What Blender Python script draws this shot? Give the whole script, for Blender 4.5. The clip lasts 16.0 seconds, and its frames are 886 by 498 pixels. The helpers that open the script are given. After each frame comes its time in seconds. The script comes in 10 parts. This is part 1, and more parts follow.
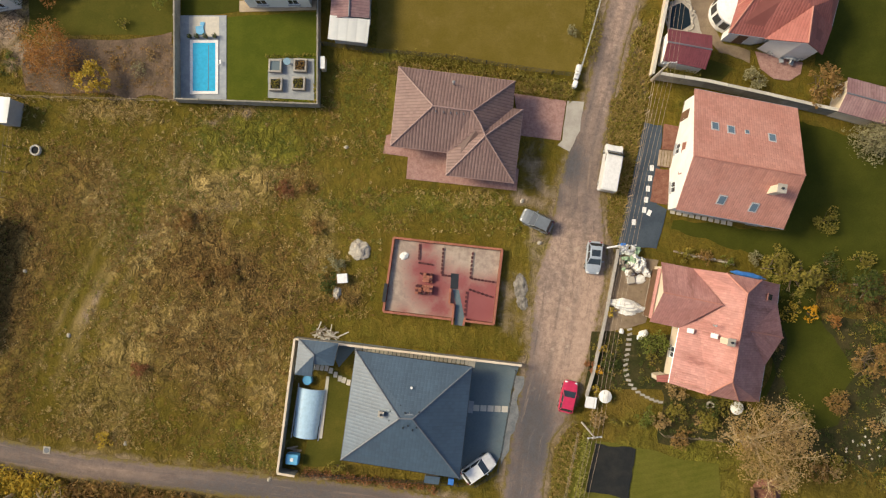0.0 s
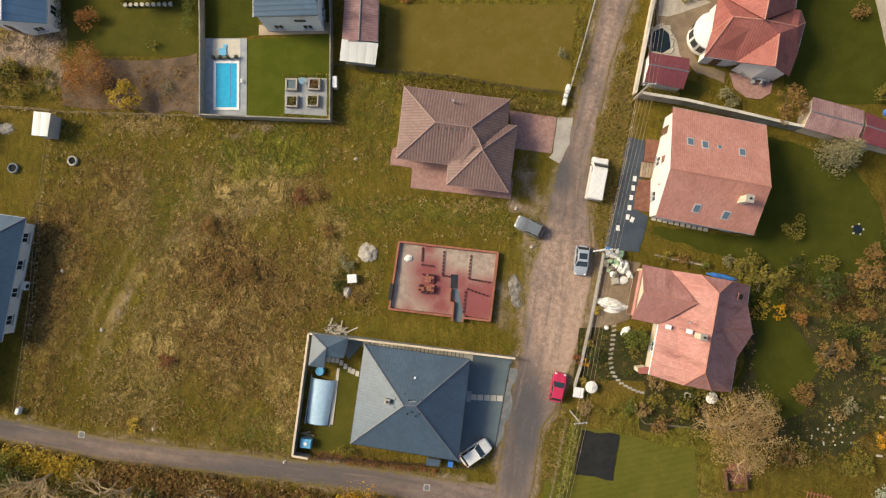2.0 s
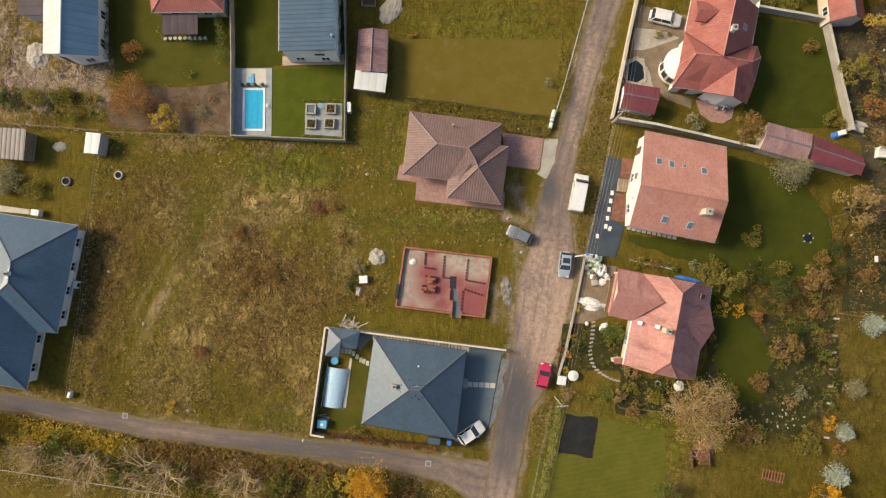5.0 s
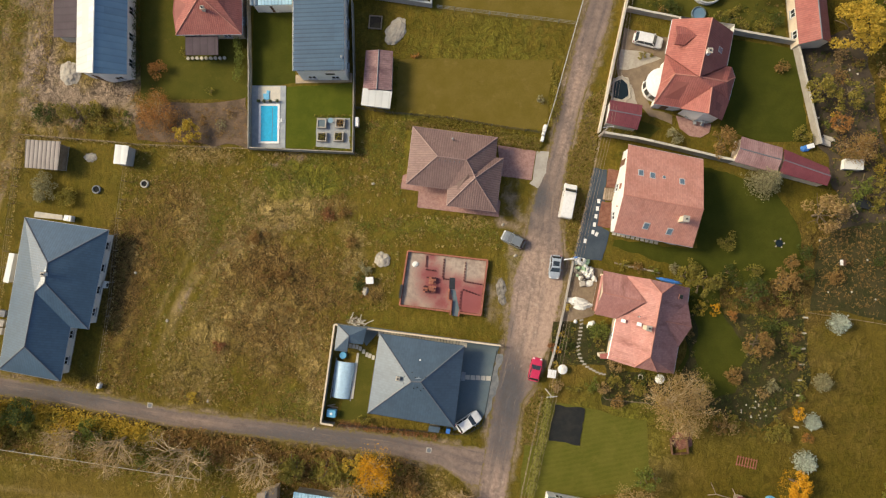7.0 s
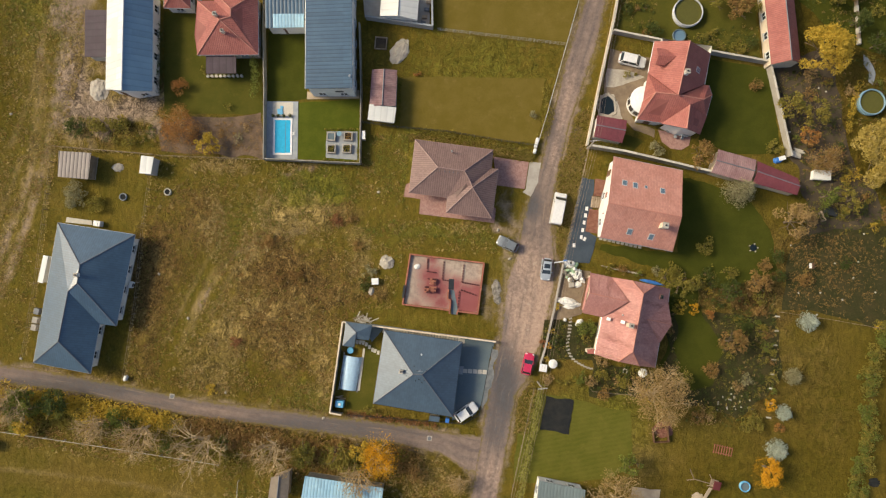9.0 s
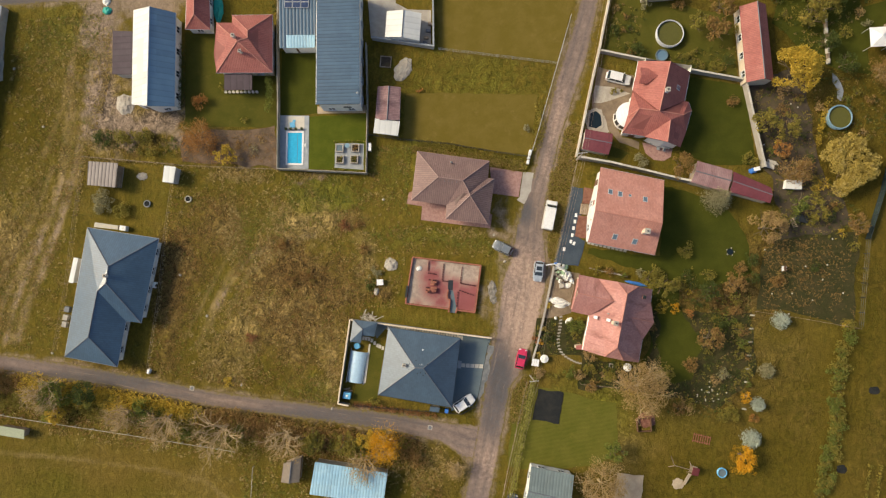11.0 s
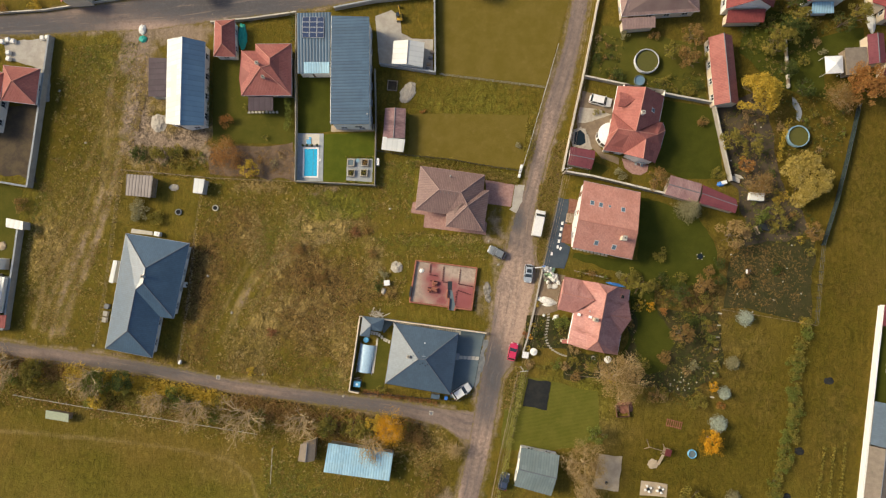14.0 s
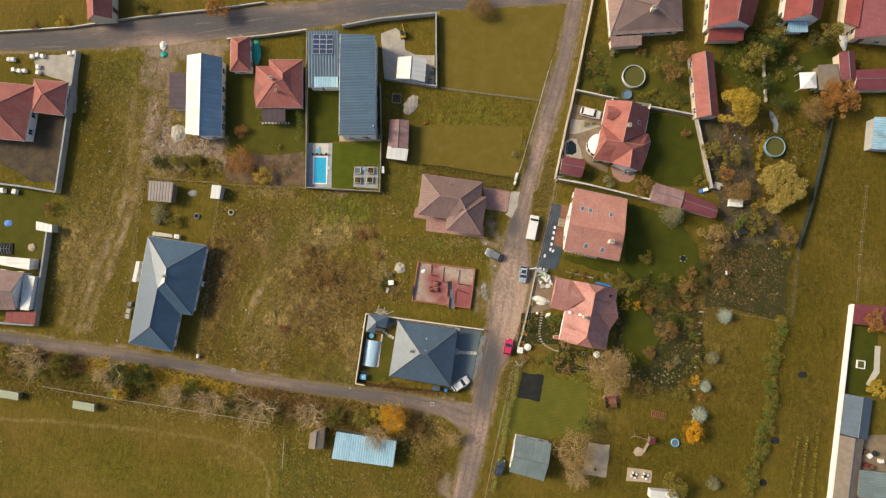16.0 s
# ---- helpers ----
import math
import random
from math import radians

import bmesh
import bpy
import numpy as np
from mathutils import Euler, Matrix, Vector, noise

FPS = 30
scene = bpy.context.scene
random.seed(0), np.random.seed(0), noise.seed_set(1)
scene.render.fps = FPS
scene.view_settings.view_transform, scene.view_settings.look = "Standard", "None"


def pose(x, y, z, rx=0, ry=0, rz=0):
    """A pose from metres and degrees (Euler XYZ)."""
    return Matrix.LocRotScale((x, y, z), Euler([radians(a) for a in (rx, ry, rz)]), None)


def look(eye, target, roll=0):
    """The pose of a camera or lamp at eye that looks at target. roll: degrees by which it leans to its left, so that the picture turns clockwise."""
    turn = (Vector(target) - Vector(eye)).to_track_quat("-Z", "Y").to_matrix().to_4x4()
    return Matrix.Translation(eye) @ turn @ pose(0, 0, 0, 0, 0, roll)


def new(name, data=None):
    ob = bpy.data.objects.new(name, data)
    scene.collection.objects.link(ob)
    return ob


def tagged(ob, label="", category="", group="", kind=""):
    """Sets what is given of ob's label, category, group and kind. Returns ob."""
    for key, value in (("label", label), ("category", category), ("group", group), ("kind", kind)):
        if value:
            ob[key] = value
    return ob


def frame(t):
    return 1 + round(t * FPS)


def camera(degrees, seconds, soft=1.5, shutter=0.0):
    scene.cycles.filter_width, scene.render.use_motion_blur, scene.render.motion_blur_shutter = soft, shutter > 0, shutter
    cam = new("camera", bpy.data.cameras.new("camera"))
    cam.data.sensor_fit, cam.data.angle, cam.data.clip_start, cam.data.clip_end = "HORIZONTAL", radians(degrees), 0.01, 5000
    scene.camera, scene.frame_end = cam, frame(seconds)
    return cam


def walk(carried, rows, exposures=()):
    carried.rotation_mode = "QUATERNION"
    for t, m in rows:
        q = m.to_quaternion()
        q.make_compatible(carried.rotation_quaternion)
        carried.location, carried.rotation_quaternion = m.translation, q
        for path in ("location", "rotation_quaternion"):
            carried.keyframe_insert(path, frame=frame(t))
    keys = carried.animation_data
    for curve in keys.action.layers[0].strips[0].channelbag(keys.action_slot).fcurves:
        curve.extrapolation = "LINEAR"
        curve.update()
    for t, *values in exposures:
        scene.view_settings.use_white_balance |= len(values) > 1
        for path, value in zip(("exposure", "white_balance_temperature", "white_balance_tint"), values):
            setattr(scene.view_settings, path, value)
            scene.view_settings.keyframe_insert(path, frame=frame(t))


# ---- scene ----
cam = camera(72.0, 16.0, soft=1.22)
PATH = [
    (0.0, pose(0.000, 0.000, 67.025, 1.355, 0.556, 0.007)),
    (0.5, pose(0.010, -0.011, 68.608, 1.404, 0.578, 0.053)),
    (1.0, pose(0.027, -0.023, 70.202, 1.455, 0.600, 0.099)),
    (1.5, pose(0.051, -0.035, 71.809, 1.507, 0.623, 0.143)),
    (2.0, pose(0.080, -0.046, 73.431, 1.559, 0.647, 0.186)),
    (2.5, pose(0.116, -0.059, 75.070, 1.613, 0.672, 0.229)),
    (3.0, pose(0.159, -0.071, 76.725, 1.667, 0.698, 0.270)),
    (3.5, pose(0.207, -0.084, 78.399, 1.722, 0.724, 0.309)),
    (4.0, pose(0.261, -0.098, 80.093, 1.778, 0.751, 0.348)),
    (4.5, pose(0.320, -0.112, 81.808, 1.834, 0.779, 0.385)),
    (5.0, pose(0.385, -0.127, 83.544, 1.890, 0.807, 0.421)),
    (5.5, pose(0.454, -0.142, 85.302, 1.947, 0.835, 0.455)),
    (6.0, pose(0.528, -0.159, 87.084, 2.003, 0.864, 0.488)),
    (6.5, pose(0.606, -0.176, 88.888, 2.060, 0.893, 0.519)),
    (7.0, pose(0.688, -0.193, 90.716, 2.116, 0.923, 0.550)),
    (7.5, pose(0.772, -0.212, 92.568, 2.171, 0.952, 0.579)),
    (8.0, pose(0.860, -0.231, 94.443, 2.226, 0.981, 0.607)),
    (8.5, pose(0.949, -0.252, 96.342, 2.280, 1.009, 0.634)),
    (9.0, pose(1.039, -0.273, 98.265, 2.333, 1.038, 0.661)),
    (9.5, pose(1.130, -0.295, 100.211, 2.384, 1.065, 0.686)),
    (10.0, pose(1.220, -0.317, 102.179, 2.434, 1.092, 0.711)),
    (10.5, pose(1.310, -0.340, 104.170, 2.482, 1.117, 0.736)),
    (11.0, pose(1.398, -0.364, 106.182, 2.528, 1.142, 0.760)),
    (11.5, pose(1.484, -0.389, 108.214, 2.572, 1.165, 0.784)),
    (12.0, pose(1.566, -0.414, 110.266, 2.613, 1.186, 0.809)),
    (12.5, pose(1.644, -0.440, 112.337, 2.651, 1.206, 0.833)),
    (13.0, pose(1.717, -0.467, 114.425, 2.687, 1.223, 0.859)),
    (13.5, pose(1.784, -0.493, 116.528, 2.718, 1.238, 0.885)),
    (14.0, pose(1.843, -0.521, 118.646, 2.747, 1.250, 0.912)),
    (14.5, pose(1.894, -0.548, 120.777, 2.771, 1.259, 0.941)),
    (15.0, pose(1.936, -0.575, 122.919, 2.791, 1.265, 0.972)),
    (15.5, pose(1.967, -0.603, 125.070, 2.806, 1.268, 1.004)),
    (16.0, pose(1.986, -0.631, 127.228, 2.817, 1.266, 1.039)),
]
walk(cam, PATH)

# ---- world, sun and exposure ----
SUN_EL, SUN_AZ = 38.0, -75.0          # elevation; azimuth clockwise from +y
world = bpy.data.worlds.new("sky")
scene.world = world
world.use_nodes = True
wn = world.node_tree
sky = wn.nodes.new("ShaderNodeTexSky")
sky.sky_type = "NISHITA"
sky.sun_disc = False
sky.sun_elevation = radians(SUN_EL)
sky.sun_rotation = radians(SUN_AZ % 360)
sky.dust_density = 3.0
wn.links.new(sky.outputs["Color"], wn.nodes["Background"].inputs["Color"])
wn.nodes["Background"].inputs["Strength"].default_value = 0.15
sun_data = bpy.data.lights.new("sun", "SUN")
sun_data.energy = 4.1
sun_data.angle = radians(18.0)
sun_data.color = (1.0, 0.86, 0.6)
sun = new("sun", sun_data)
sd = Vector((math.cos(radians(SUN_EL)) * math.sin(radians(SUN_AZ)), math.cos(radians(SUN_EL)) * math.cos(radians(SUN_AZ)), math.sin(radians(SUN_EL))))
sun.matrix_world = look(sd * 200, (0, 0, 0))
scene.view_settings.exposure = 0.0
scene.view_settings.use_white_balance = True
scene.view_settings.white_balance_temperature = 6600

# ---- materials ----
rnd = random.Random(7)


def nodes_of(name):
    m = bpy.data.materials.new(name)
    m.use_nodes = True
    nt = m.node_tree
    return m, nt, nt.nodes["Principled BSDF"]


def node(nt, kind, **sockets):
    n = nt.nodes.new(kind)
    for k, v in sockets.items():
        s = n.inputs[k.replace("_", " ")]
        if isinstance(v, bpy.types.NodeSocket):
            nt.links.new(v, s)
        else:
            s.default_value = v
    return n


def mixc(nt, fac, a, b, how="MIX"):
    n = nt.nodes.new("ShaderNodeMix")
    n.data_type = "RGBA"
    n.blend_type = how
    for s, v in ((n.inputs[0], fac), (n.inputs[6], a), (n.inputs[7], b)):
        if isinstance(v, bpy.types.NodeSocket):
            nt.links.new(v, s)
        elif isinstance(v, (int, float)):
            s.default_value = v
        else:
            s.default_value = (*v[:3], 1)
    return n.outputs[2]


def ramp(nt, value, lo, hi):
    n = nt.nodes.new("ShaderNodeMapRange")
    n.interpolation_type = "SMOOTHSTEP"
    nt.links.new(value, n.inputs[0])
    n.inputs[1].default_value, n.inputs[2].default_value = lo, hi
    return n.outputs[0]


def maths(nt, op, a, b=0.0):
    n = nt.nodes.new("ShaderNodeMath")
    n.operation = op
    for s, v in ((n.inputs[0], a), (n.inputs[1], b)):
        if isinstance(v, bpy.types.NodeSocket):
            nt.links.new(v, s)
        else:
            s.default_value = v
    return n.outputs[0]


def noise_of(nt, vec, scale, detail=4.0, rough=0.6, stretch=None):
    if stretch:
        mp = nt.nodes.new("ShaderNodeMapping")
        nt.links.new(vec, mp.inputs[0])
        mp.inputs[2].default_value = (0, 0, stretch[1])
        mp.inputs[3].default_value = (1, stretch[0], 1)
        vec = mp.outputs[0]
    return node(nt, "ShaderNodeTexNoise", Vector=vec, Scale=scale, Detail=detail, Roughness=rough).outputs[0]


def bumped(nt, bsdf, height, strength, distance):
    b = node(nt, "ShaderNodeBump", Height=height, Strength=strength, Distance=distance)
    nt.links.new(b.outputs[0], bsdf.inputs["Normal"])


def surface(name, c1, c2, scale=0.6, fine=14.0, rough=0.8, metal=0.0, bump=0.3, dist=0.02, spread=0.18, stain=None, lo=0.35, hi=0.65, spec=0.3, per_object=0.0):
    """Two tones at a large scale, grain at a fine one, and a stain of its own colour."""
    m, nt, bsdf = nodes_of(name)
    pos = nt.nodes.new("ShaderNodeTexCoord").outputs["Object"]
    big = noise_of(nt, pos, scale, 5.0, 0.65)
    grain = noise_of(nt, pos, fine, 3.0, 0.7)
    col = mixc(nt, ramp(nt, big, lo, hi), c1, c2)
    if stain:
        col = mixc(nt, maths(nt, "MULTIPLY", ramp(nt, noise_of(nt, pos, scale * 2.7, 6.0, 0.7), 0.56, 0.74), stain[3]), col, stain)
    g = maths(nt, "ADD", maths(nt, "MULTIPLY", grain, 2 * spread), 1 - spread)
    if per_object:
        info = nt.nodes.new("ShaderNodeObjectInfo").outputs["Random"]
        g = maths(nt, "MULTIPLY", g, maths(nt, "ADD", maths(nt, "MULTIPLY", info, 2 * per_object), 1 - per_object))
    gc = node(nt, "ShaderNodeCombineColor", Red=g, Green=g, Blue=g).outputs[0]
    nt.links.new(mixc(nt, 1.0, col, gc, "MULTIPLY"), bsdf.inputs["Base Color"])
    bsdf.inputs["Roughness"].default_value, bsdf.inputs["Metallic"].default_value = rough, metal
    bsdf.inputs["Specular IOR Level"].default_value = spec
    if bump:
        bumped(nt, bsdf, grain, bump, dist)
    return m


def roofing(name, c1, c2, col_w=0.3, row_h=0.35, rough=0.6, col_depth=1.0, row_depth=0.5, moss=None, spec=0.4, dark=0.5, dist=0.05):
    """Profiled tiles or ribbed sheet, laid along the slope by the roof's own u and v in metres."""
    m, nt, bsdf = nodes_of(name)
    uv = nt.nodes.new("ShaderNodeUVMap").outputs[0]
    pos = nt.nodes.new("ShaderNodeTexCoord").outputs["Object"]
    xyz = node(nt, "ShaderNodeSeparateXYZ", Vector=uv)
    u = maths(nt, "FRACT", maths(nt, "DIVIDE", xyz.outputs[0], col_w))
    v = maths(nt, "FRACT", maths(nt, "DIVIDE", xyz.outputs[1], row_h))
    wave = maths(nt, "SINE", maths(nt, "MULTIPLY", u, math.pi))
    step = maths(nt, "SUBTRACT", 1.0, v)
    height = maths(nt, "ADD", maths(nt, "MULTIPLY", wave, col_depth), maths(nt, "MULTIPLY", step, row_depth))
    col = mixc(nt, ramp(nt, noise_of(nt, pos, 0.35, 5.0, 0.65), 0.35, 0.65), c1, c2)
    cell = nt.nodes.new("ShaderNodeCombineXYZ")
    nt.links.new(maths(nt, "FLOOR", maths(nt, "DIVIDE", xyz.outputs[0], col_w)), cell.inputs[0])
    nt.links.new(maths(nt, "FLOOR", maths(nt, "DIVIDE", xyz.outputs[1], row_h)), cell.inputs[1])
    wn_ = nt.nodes.new("ShaderNodeTexWhiteNoise")
    nt.links.new(cell.outputs[0], wn_.inputs["Vector"])
    tone = maths(nt, "ADD", maths(nt, "MULTIPLY", wn_.outputs["Value"], 0.2), 0.9)
    # dark sets the trough shade painted into the colour; for stripes, real dark bands
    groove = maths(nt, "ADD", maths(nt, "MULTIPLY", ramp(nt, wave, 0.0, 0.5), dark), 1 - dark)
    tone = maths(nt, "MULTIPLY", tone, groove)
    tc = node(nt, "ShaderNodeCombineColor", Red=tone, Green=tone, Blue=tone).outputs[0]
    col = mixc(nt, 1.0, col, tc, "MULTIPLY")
    streak = noise_of(nt, uv, 0.5, 5.0, 0.7, (0.25, 0.0))
    if moss:
        col = mixc(nt, maths(nt, "MULTIPLY", ramp(nt, streak, 0.5, 0.72), moss[3]), col, moss)
    nt.links.new(col, bsdf.inputs["Base Color"])
    bsdf.inputs["Roughness"].default_value = rough
    bsdf.inputs["Specular IOR Level"].default_value = spec
    bumped(nt, bsdf, height, 0.6, dist)
    return m


def foliage(name, c1, c2, c3=None):
    m, nt, bsdf = nodes_of(name)
    isl = nt.nodes.new("ShaderNodeNewGeometry").outputs["Random Per Island"]
    pos = nt.nodes.new("ShaderNodeTexCoord").outputs["Object"]
    c1, c2, c3 = (tuple(min(0.8, v * 1.65) for v in c) if c else None for c in (c1, c2, c3))
    col = mixc(nt, isl, c1, c2)
    if c3:
        col = mixc(nt, ramp(nt, noise_of(nt, pos, 0.9, 3.0, 0.6), 0.5, 0.68), col, c3)
    nt.links.new(col, bsdf.inputs["Base Color"])
    bsdf.inputs["Roughness"].default_value = 0.75
    bsdf.inputs["Specular IOR Level"].default_value = 0.15
    bsdf.inputs["Subsurface Weight"].default_value = 0.0
    tr = node(nt, "ShaderNodeBsdfTranslucent", Color=col)
    mx = nt.nodes.new("ShaderNodeMixShader")
    mx.inputs[0].default_value = 0.4
    nt.links.new(bsdf.outputs[0], mx.inputs[1])
    nt.links.new(tr.outputs[0], mx.inputs[2])
    nt.links.new(mx.outputs[0], nt.nodes["Material Output"].inputs["Surface"])
    return m


def plain(name, c, rough=0.5, metal=0.0, spec=0.5, coat=0.0):
    m, nt, bsdf = nodes_of(name)
    pos = nt.nodes.new("ShaderNodeTexCoord").outputs["Object"]
    n = noise_of(nt, pos, 3.0, 5.0, 0.7)
    col = mixc(nt, ramp(nt, n, 0.3, 0.75), c, tuple(v * 0.82 for v in c))
    nt.links.new(col, bsdf.inputs["Base Color"])
    bsdf.inputs["Roughness"].default_value, bsdf.inputs["Metallic"].default_value = rough, metal
    bsdf.inputs["Specular IOR Level"].default_value = spec
    bsdf.inputs["Coat Weight"].default_value = coat
    return m


M = {}
M["slate"] = roofing("slate_blue_roofing", (0.052, 0.084, 0.118), (0.062, 0.1, 0.14), 0.36, 0.4, 0.45, 0.6, 0.4, dark=0.16, spec=0.85, dist=0.016)
M["navy"] = roofing("blue_tile_roofing", (0.042, 0.082, 0.125), (0.052, 0.098, 0.148), 0.36, 0.4, 0.33, 0.6, 0.4, dark=0.3, spec=1.0, dist=0.012)
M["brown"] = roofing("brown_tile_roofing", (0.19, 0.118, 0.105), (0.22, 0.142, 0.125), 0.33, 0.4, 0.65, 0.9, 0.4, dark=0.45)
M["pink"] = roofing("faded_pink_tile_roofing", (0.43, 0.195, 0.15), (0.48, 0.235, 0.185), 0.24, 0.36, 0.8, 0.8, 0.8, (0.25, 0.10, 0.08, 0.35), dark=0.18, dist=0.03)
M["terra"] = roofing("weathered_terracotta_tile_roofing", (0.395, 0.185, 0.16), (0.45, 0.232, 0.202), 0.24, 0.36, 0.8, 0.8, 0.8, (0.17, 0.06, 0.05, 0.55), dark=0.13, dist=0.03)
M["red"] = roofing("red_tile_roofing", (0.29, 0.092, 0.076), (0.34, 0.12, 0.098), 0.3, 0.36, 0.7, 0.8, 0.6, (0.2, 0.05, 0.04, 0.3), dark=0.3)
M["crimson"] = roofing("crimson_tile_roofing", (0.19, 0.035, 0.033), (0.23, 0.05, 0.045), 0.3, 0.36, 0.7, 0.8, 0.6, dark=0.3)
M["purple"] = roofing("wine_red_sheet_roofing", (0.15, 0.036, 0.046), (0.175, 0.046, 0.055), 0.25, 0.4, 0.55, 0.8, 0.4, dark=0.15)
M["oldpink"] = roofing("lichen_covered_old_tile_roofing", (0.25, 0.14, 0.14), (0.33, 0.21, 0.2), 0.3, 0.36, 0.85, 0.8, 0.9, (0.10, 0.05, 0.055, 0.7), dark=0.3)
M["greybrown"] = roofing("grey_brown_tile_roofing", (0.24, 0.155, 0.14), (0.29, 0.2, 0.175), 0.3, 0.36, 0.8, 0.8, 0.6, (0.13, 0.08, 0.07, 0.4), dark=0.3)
M["bluesheet"] = roofing("blue_ribbed_sheet_roofing", (0.042, 0.088, 0.145), (0.052, 0.105, 0.165), 0.6, 6.0, 0.5, 1.0, 0.02, dark=0.5, spec=0.5, dist=0.08)
M["whitesheet"] = roofing("white_sheet_roofing", (0.64, 0.64, 0.6), (0.56, 0.57, 0.55), 1.0, 3.0, 0.4, 0.6, 0.05, dark=0.12, spec=0.5)
M["midblue"] = roofing("mid_blue_sheet_roofing", (0.12, 0.21, 0.30), (0.14, 0.24, 0.33), 1.0, 3.0, 0.45, 0.6, 0.05, dark=0.15, spec=0.5)
M["paleblue"] = roofing("pale_blue_trapezoid_sheet_roofing", (0.26, 0.45, 0.58), (0.33, 0.52, 0.62), 0.5, 2.0, 0.5, 1.0, 0.1, (0.12, 0.13, 0.12, 0.6), dark=0.4)
M["greysheet"] = roofing("grey_green_sheet_roofing", (0.15, 0.19, 0.19), (0.18, 0.225, 0.22), 0.5, 3.0, 0.5, 0.8, 0.1, (0.1, 0.11, 0.1, 0.3), dark=0.2)
M["darksheet"] = roofing("dark_sheet_roofing", (0.05, 0.03, 0.04), (0.065, 0.045, 0.055), 1.1, 1.6, 0.75, 0.5, 0.3, dark=0.3, spec=0.5)
M["stripes"] = roofing("corrugated_dark_and_white_sheet", (0.24, 0.2, 0.18), (0.3, 0.26, 0.235), 0.62, 6.0, 0.6, 1.0, 0.02, dark=0.93)
M["felt"] = surface("tar_felt_roof", (0.17, 0.14, 0.11), (0.22, 0.18, 0.14), 0.8, 12, 0.9, stain=(0.1, 0.09, 0.06, 0.6))

M["plaster"] = surface("white_plaster", (0.78, 0.76, 0.72), (0.70, 0.68, 0.63), 0.5, 20, 0.85, bump=0.2, spread=0.06)
M["cream"] = surface("cream_plaster", (0.66, 0.56, 0.43), (0.6, 0.5, 0.38), 0.6, 18, 0.85, bump=0.2, spread=0.08, stain=(0.4, 0.33, 0.25, 0.4))
M["greyplaster"] = surface("grey_plaster", (0.42, 0.41, 0.40), (0.36, 0.35, 0.34), 0.6, 18, 0.85, spread=0.08)
M["concrete"] = surface("weathered_concrete", (0.40, 0.37, 0.32), (0.32, 0.29, 0.25), 0.5, 12, 0.9, stain=(0.2, 0.18, 0.14, 0.5))
M["darkconcrete"] = surface("dark_concrete_panel", (0.24, 0.22, 0.18), (0.33, 0.30, 0.25), 0.7, 10, 0.9, stain=(0.12, 0.12, 0.07, 0.6), per_object=0.15)
M["slab"] = surface("pale_concrete_slab", (0.52, 0.48, 0.40), (0.45, 0.42, 0.36), 1.5, 20, 0.9, per_object=0.14)
M["greyslab"] = surface("grey_concrete_slab", (0.32, 0.34, 0.35), (0.26, 0.28, 0.30), 1.5, 20, 0.9, per_object=0.12)
M["pinkpaver"] = surface("dusky_pink_pavers", (0.28, 0.155, 0.135), (0.36, 0.22, 0.19), 2.2, 7.0, 0.9, spread=0.4, stain=(0.16, 0.12, 0.09, 0.6))
M["brick"] = surface("orange_hollow_brick", (0.33, 0.13, 0.085), (0.28, 0.105, 0.07), 1.5, 9, 0.9, spread=0.25, per_object=0.15)
M["blueg"] = surface("blue_grey_chippings", (0.042, 0.058, 0.078), (0.06, 0.078, 0.098), 0.5, 9, 0.95, spread=0.35)
M["bluepave"] = surface("dark_blue_grey_paving", (0.11, 0.15, 0.17), (0.13, 0.165, 0.18), 0.35, 8, 0.9, spread=0.25, stain=(0.13, 0.13, 0.11, 0.5))
M["mulch"] = surface("red_brown_mulch", (0.16, 0.065, 0.045), (0.22, 0.11, 0.075), 1.6, 8, 1.0, bump=0.6, spread=0.5)
M["soil"] = surface("dark_garden_soil", (0.014, 0.016, 0.017), (0.024, 0.024, 0.022), 0.6, 7, 1.0, bump=0.7, spread=0.4)
M["dirt"] = surface("trodden_bare_dirt", (0.17, 0.125, 0.085), (0.24, 0.18, 0.12), 0.5, 7, 1.0, bump=0.5, spread=0.3, stain=(0.10, 0.085, 0.035, 0.7))
M["paledirt"] = surface("pale_sandy_earth", (0.27, 0.205, 0.135), (0.40, 0.32, 0.23), 0.45, 6, 1.0, bump=0.6, spread=0.3, stain=(0.14, 0.115, 0.05, 0.8))
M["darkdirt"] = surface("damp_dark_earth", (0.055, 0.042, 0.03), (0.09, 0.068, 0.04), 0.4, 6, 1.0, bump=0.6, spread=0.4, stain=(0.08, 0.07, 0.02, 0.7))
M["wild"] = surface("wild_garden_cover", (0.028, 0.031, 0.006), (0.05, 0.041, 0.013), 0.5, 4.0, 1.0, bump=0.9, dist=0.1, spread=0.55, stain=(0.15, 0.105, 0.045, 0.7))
M["greygravel"] = surface("blue_grey_gravel", (0.15, 0.16, 0.165), (0.23, 0.235, 0.23), 0.9, 8, 1.0, bump=0.6, spread=0.35, stain=(0.12, 0.1, 0.05, 0.6))
M["litter"] = surface("brown_leaf_litter", (0.10, 0.07, 0.045), (0.17, 0.115, 0.075), 0.6, 4.5, 1.0, bump=0.9, dist=0.08, spread=0.5, stain=(0.11, 0.085, 0.02, 0.7))
M["sand"] = surface("pale_sand", (0.42, 0.34, 0.24), (0.34, 0.27, 0.19), 0.7, 9, 1.0, spread=0.2)
M["gravelheap"] = surface("pale_gravel", (0.42, 0.38, 0.31), (0.34, 0.3, 0.25), 1.2, 8, 1.0, bump=0.8, spread=0.35)
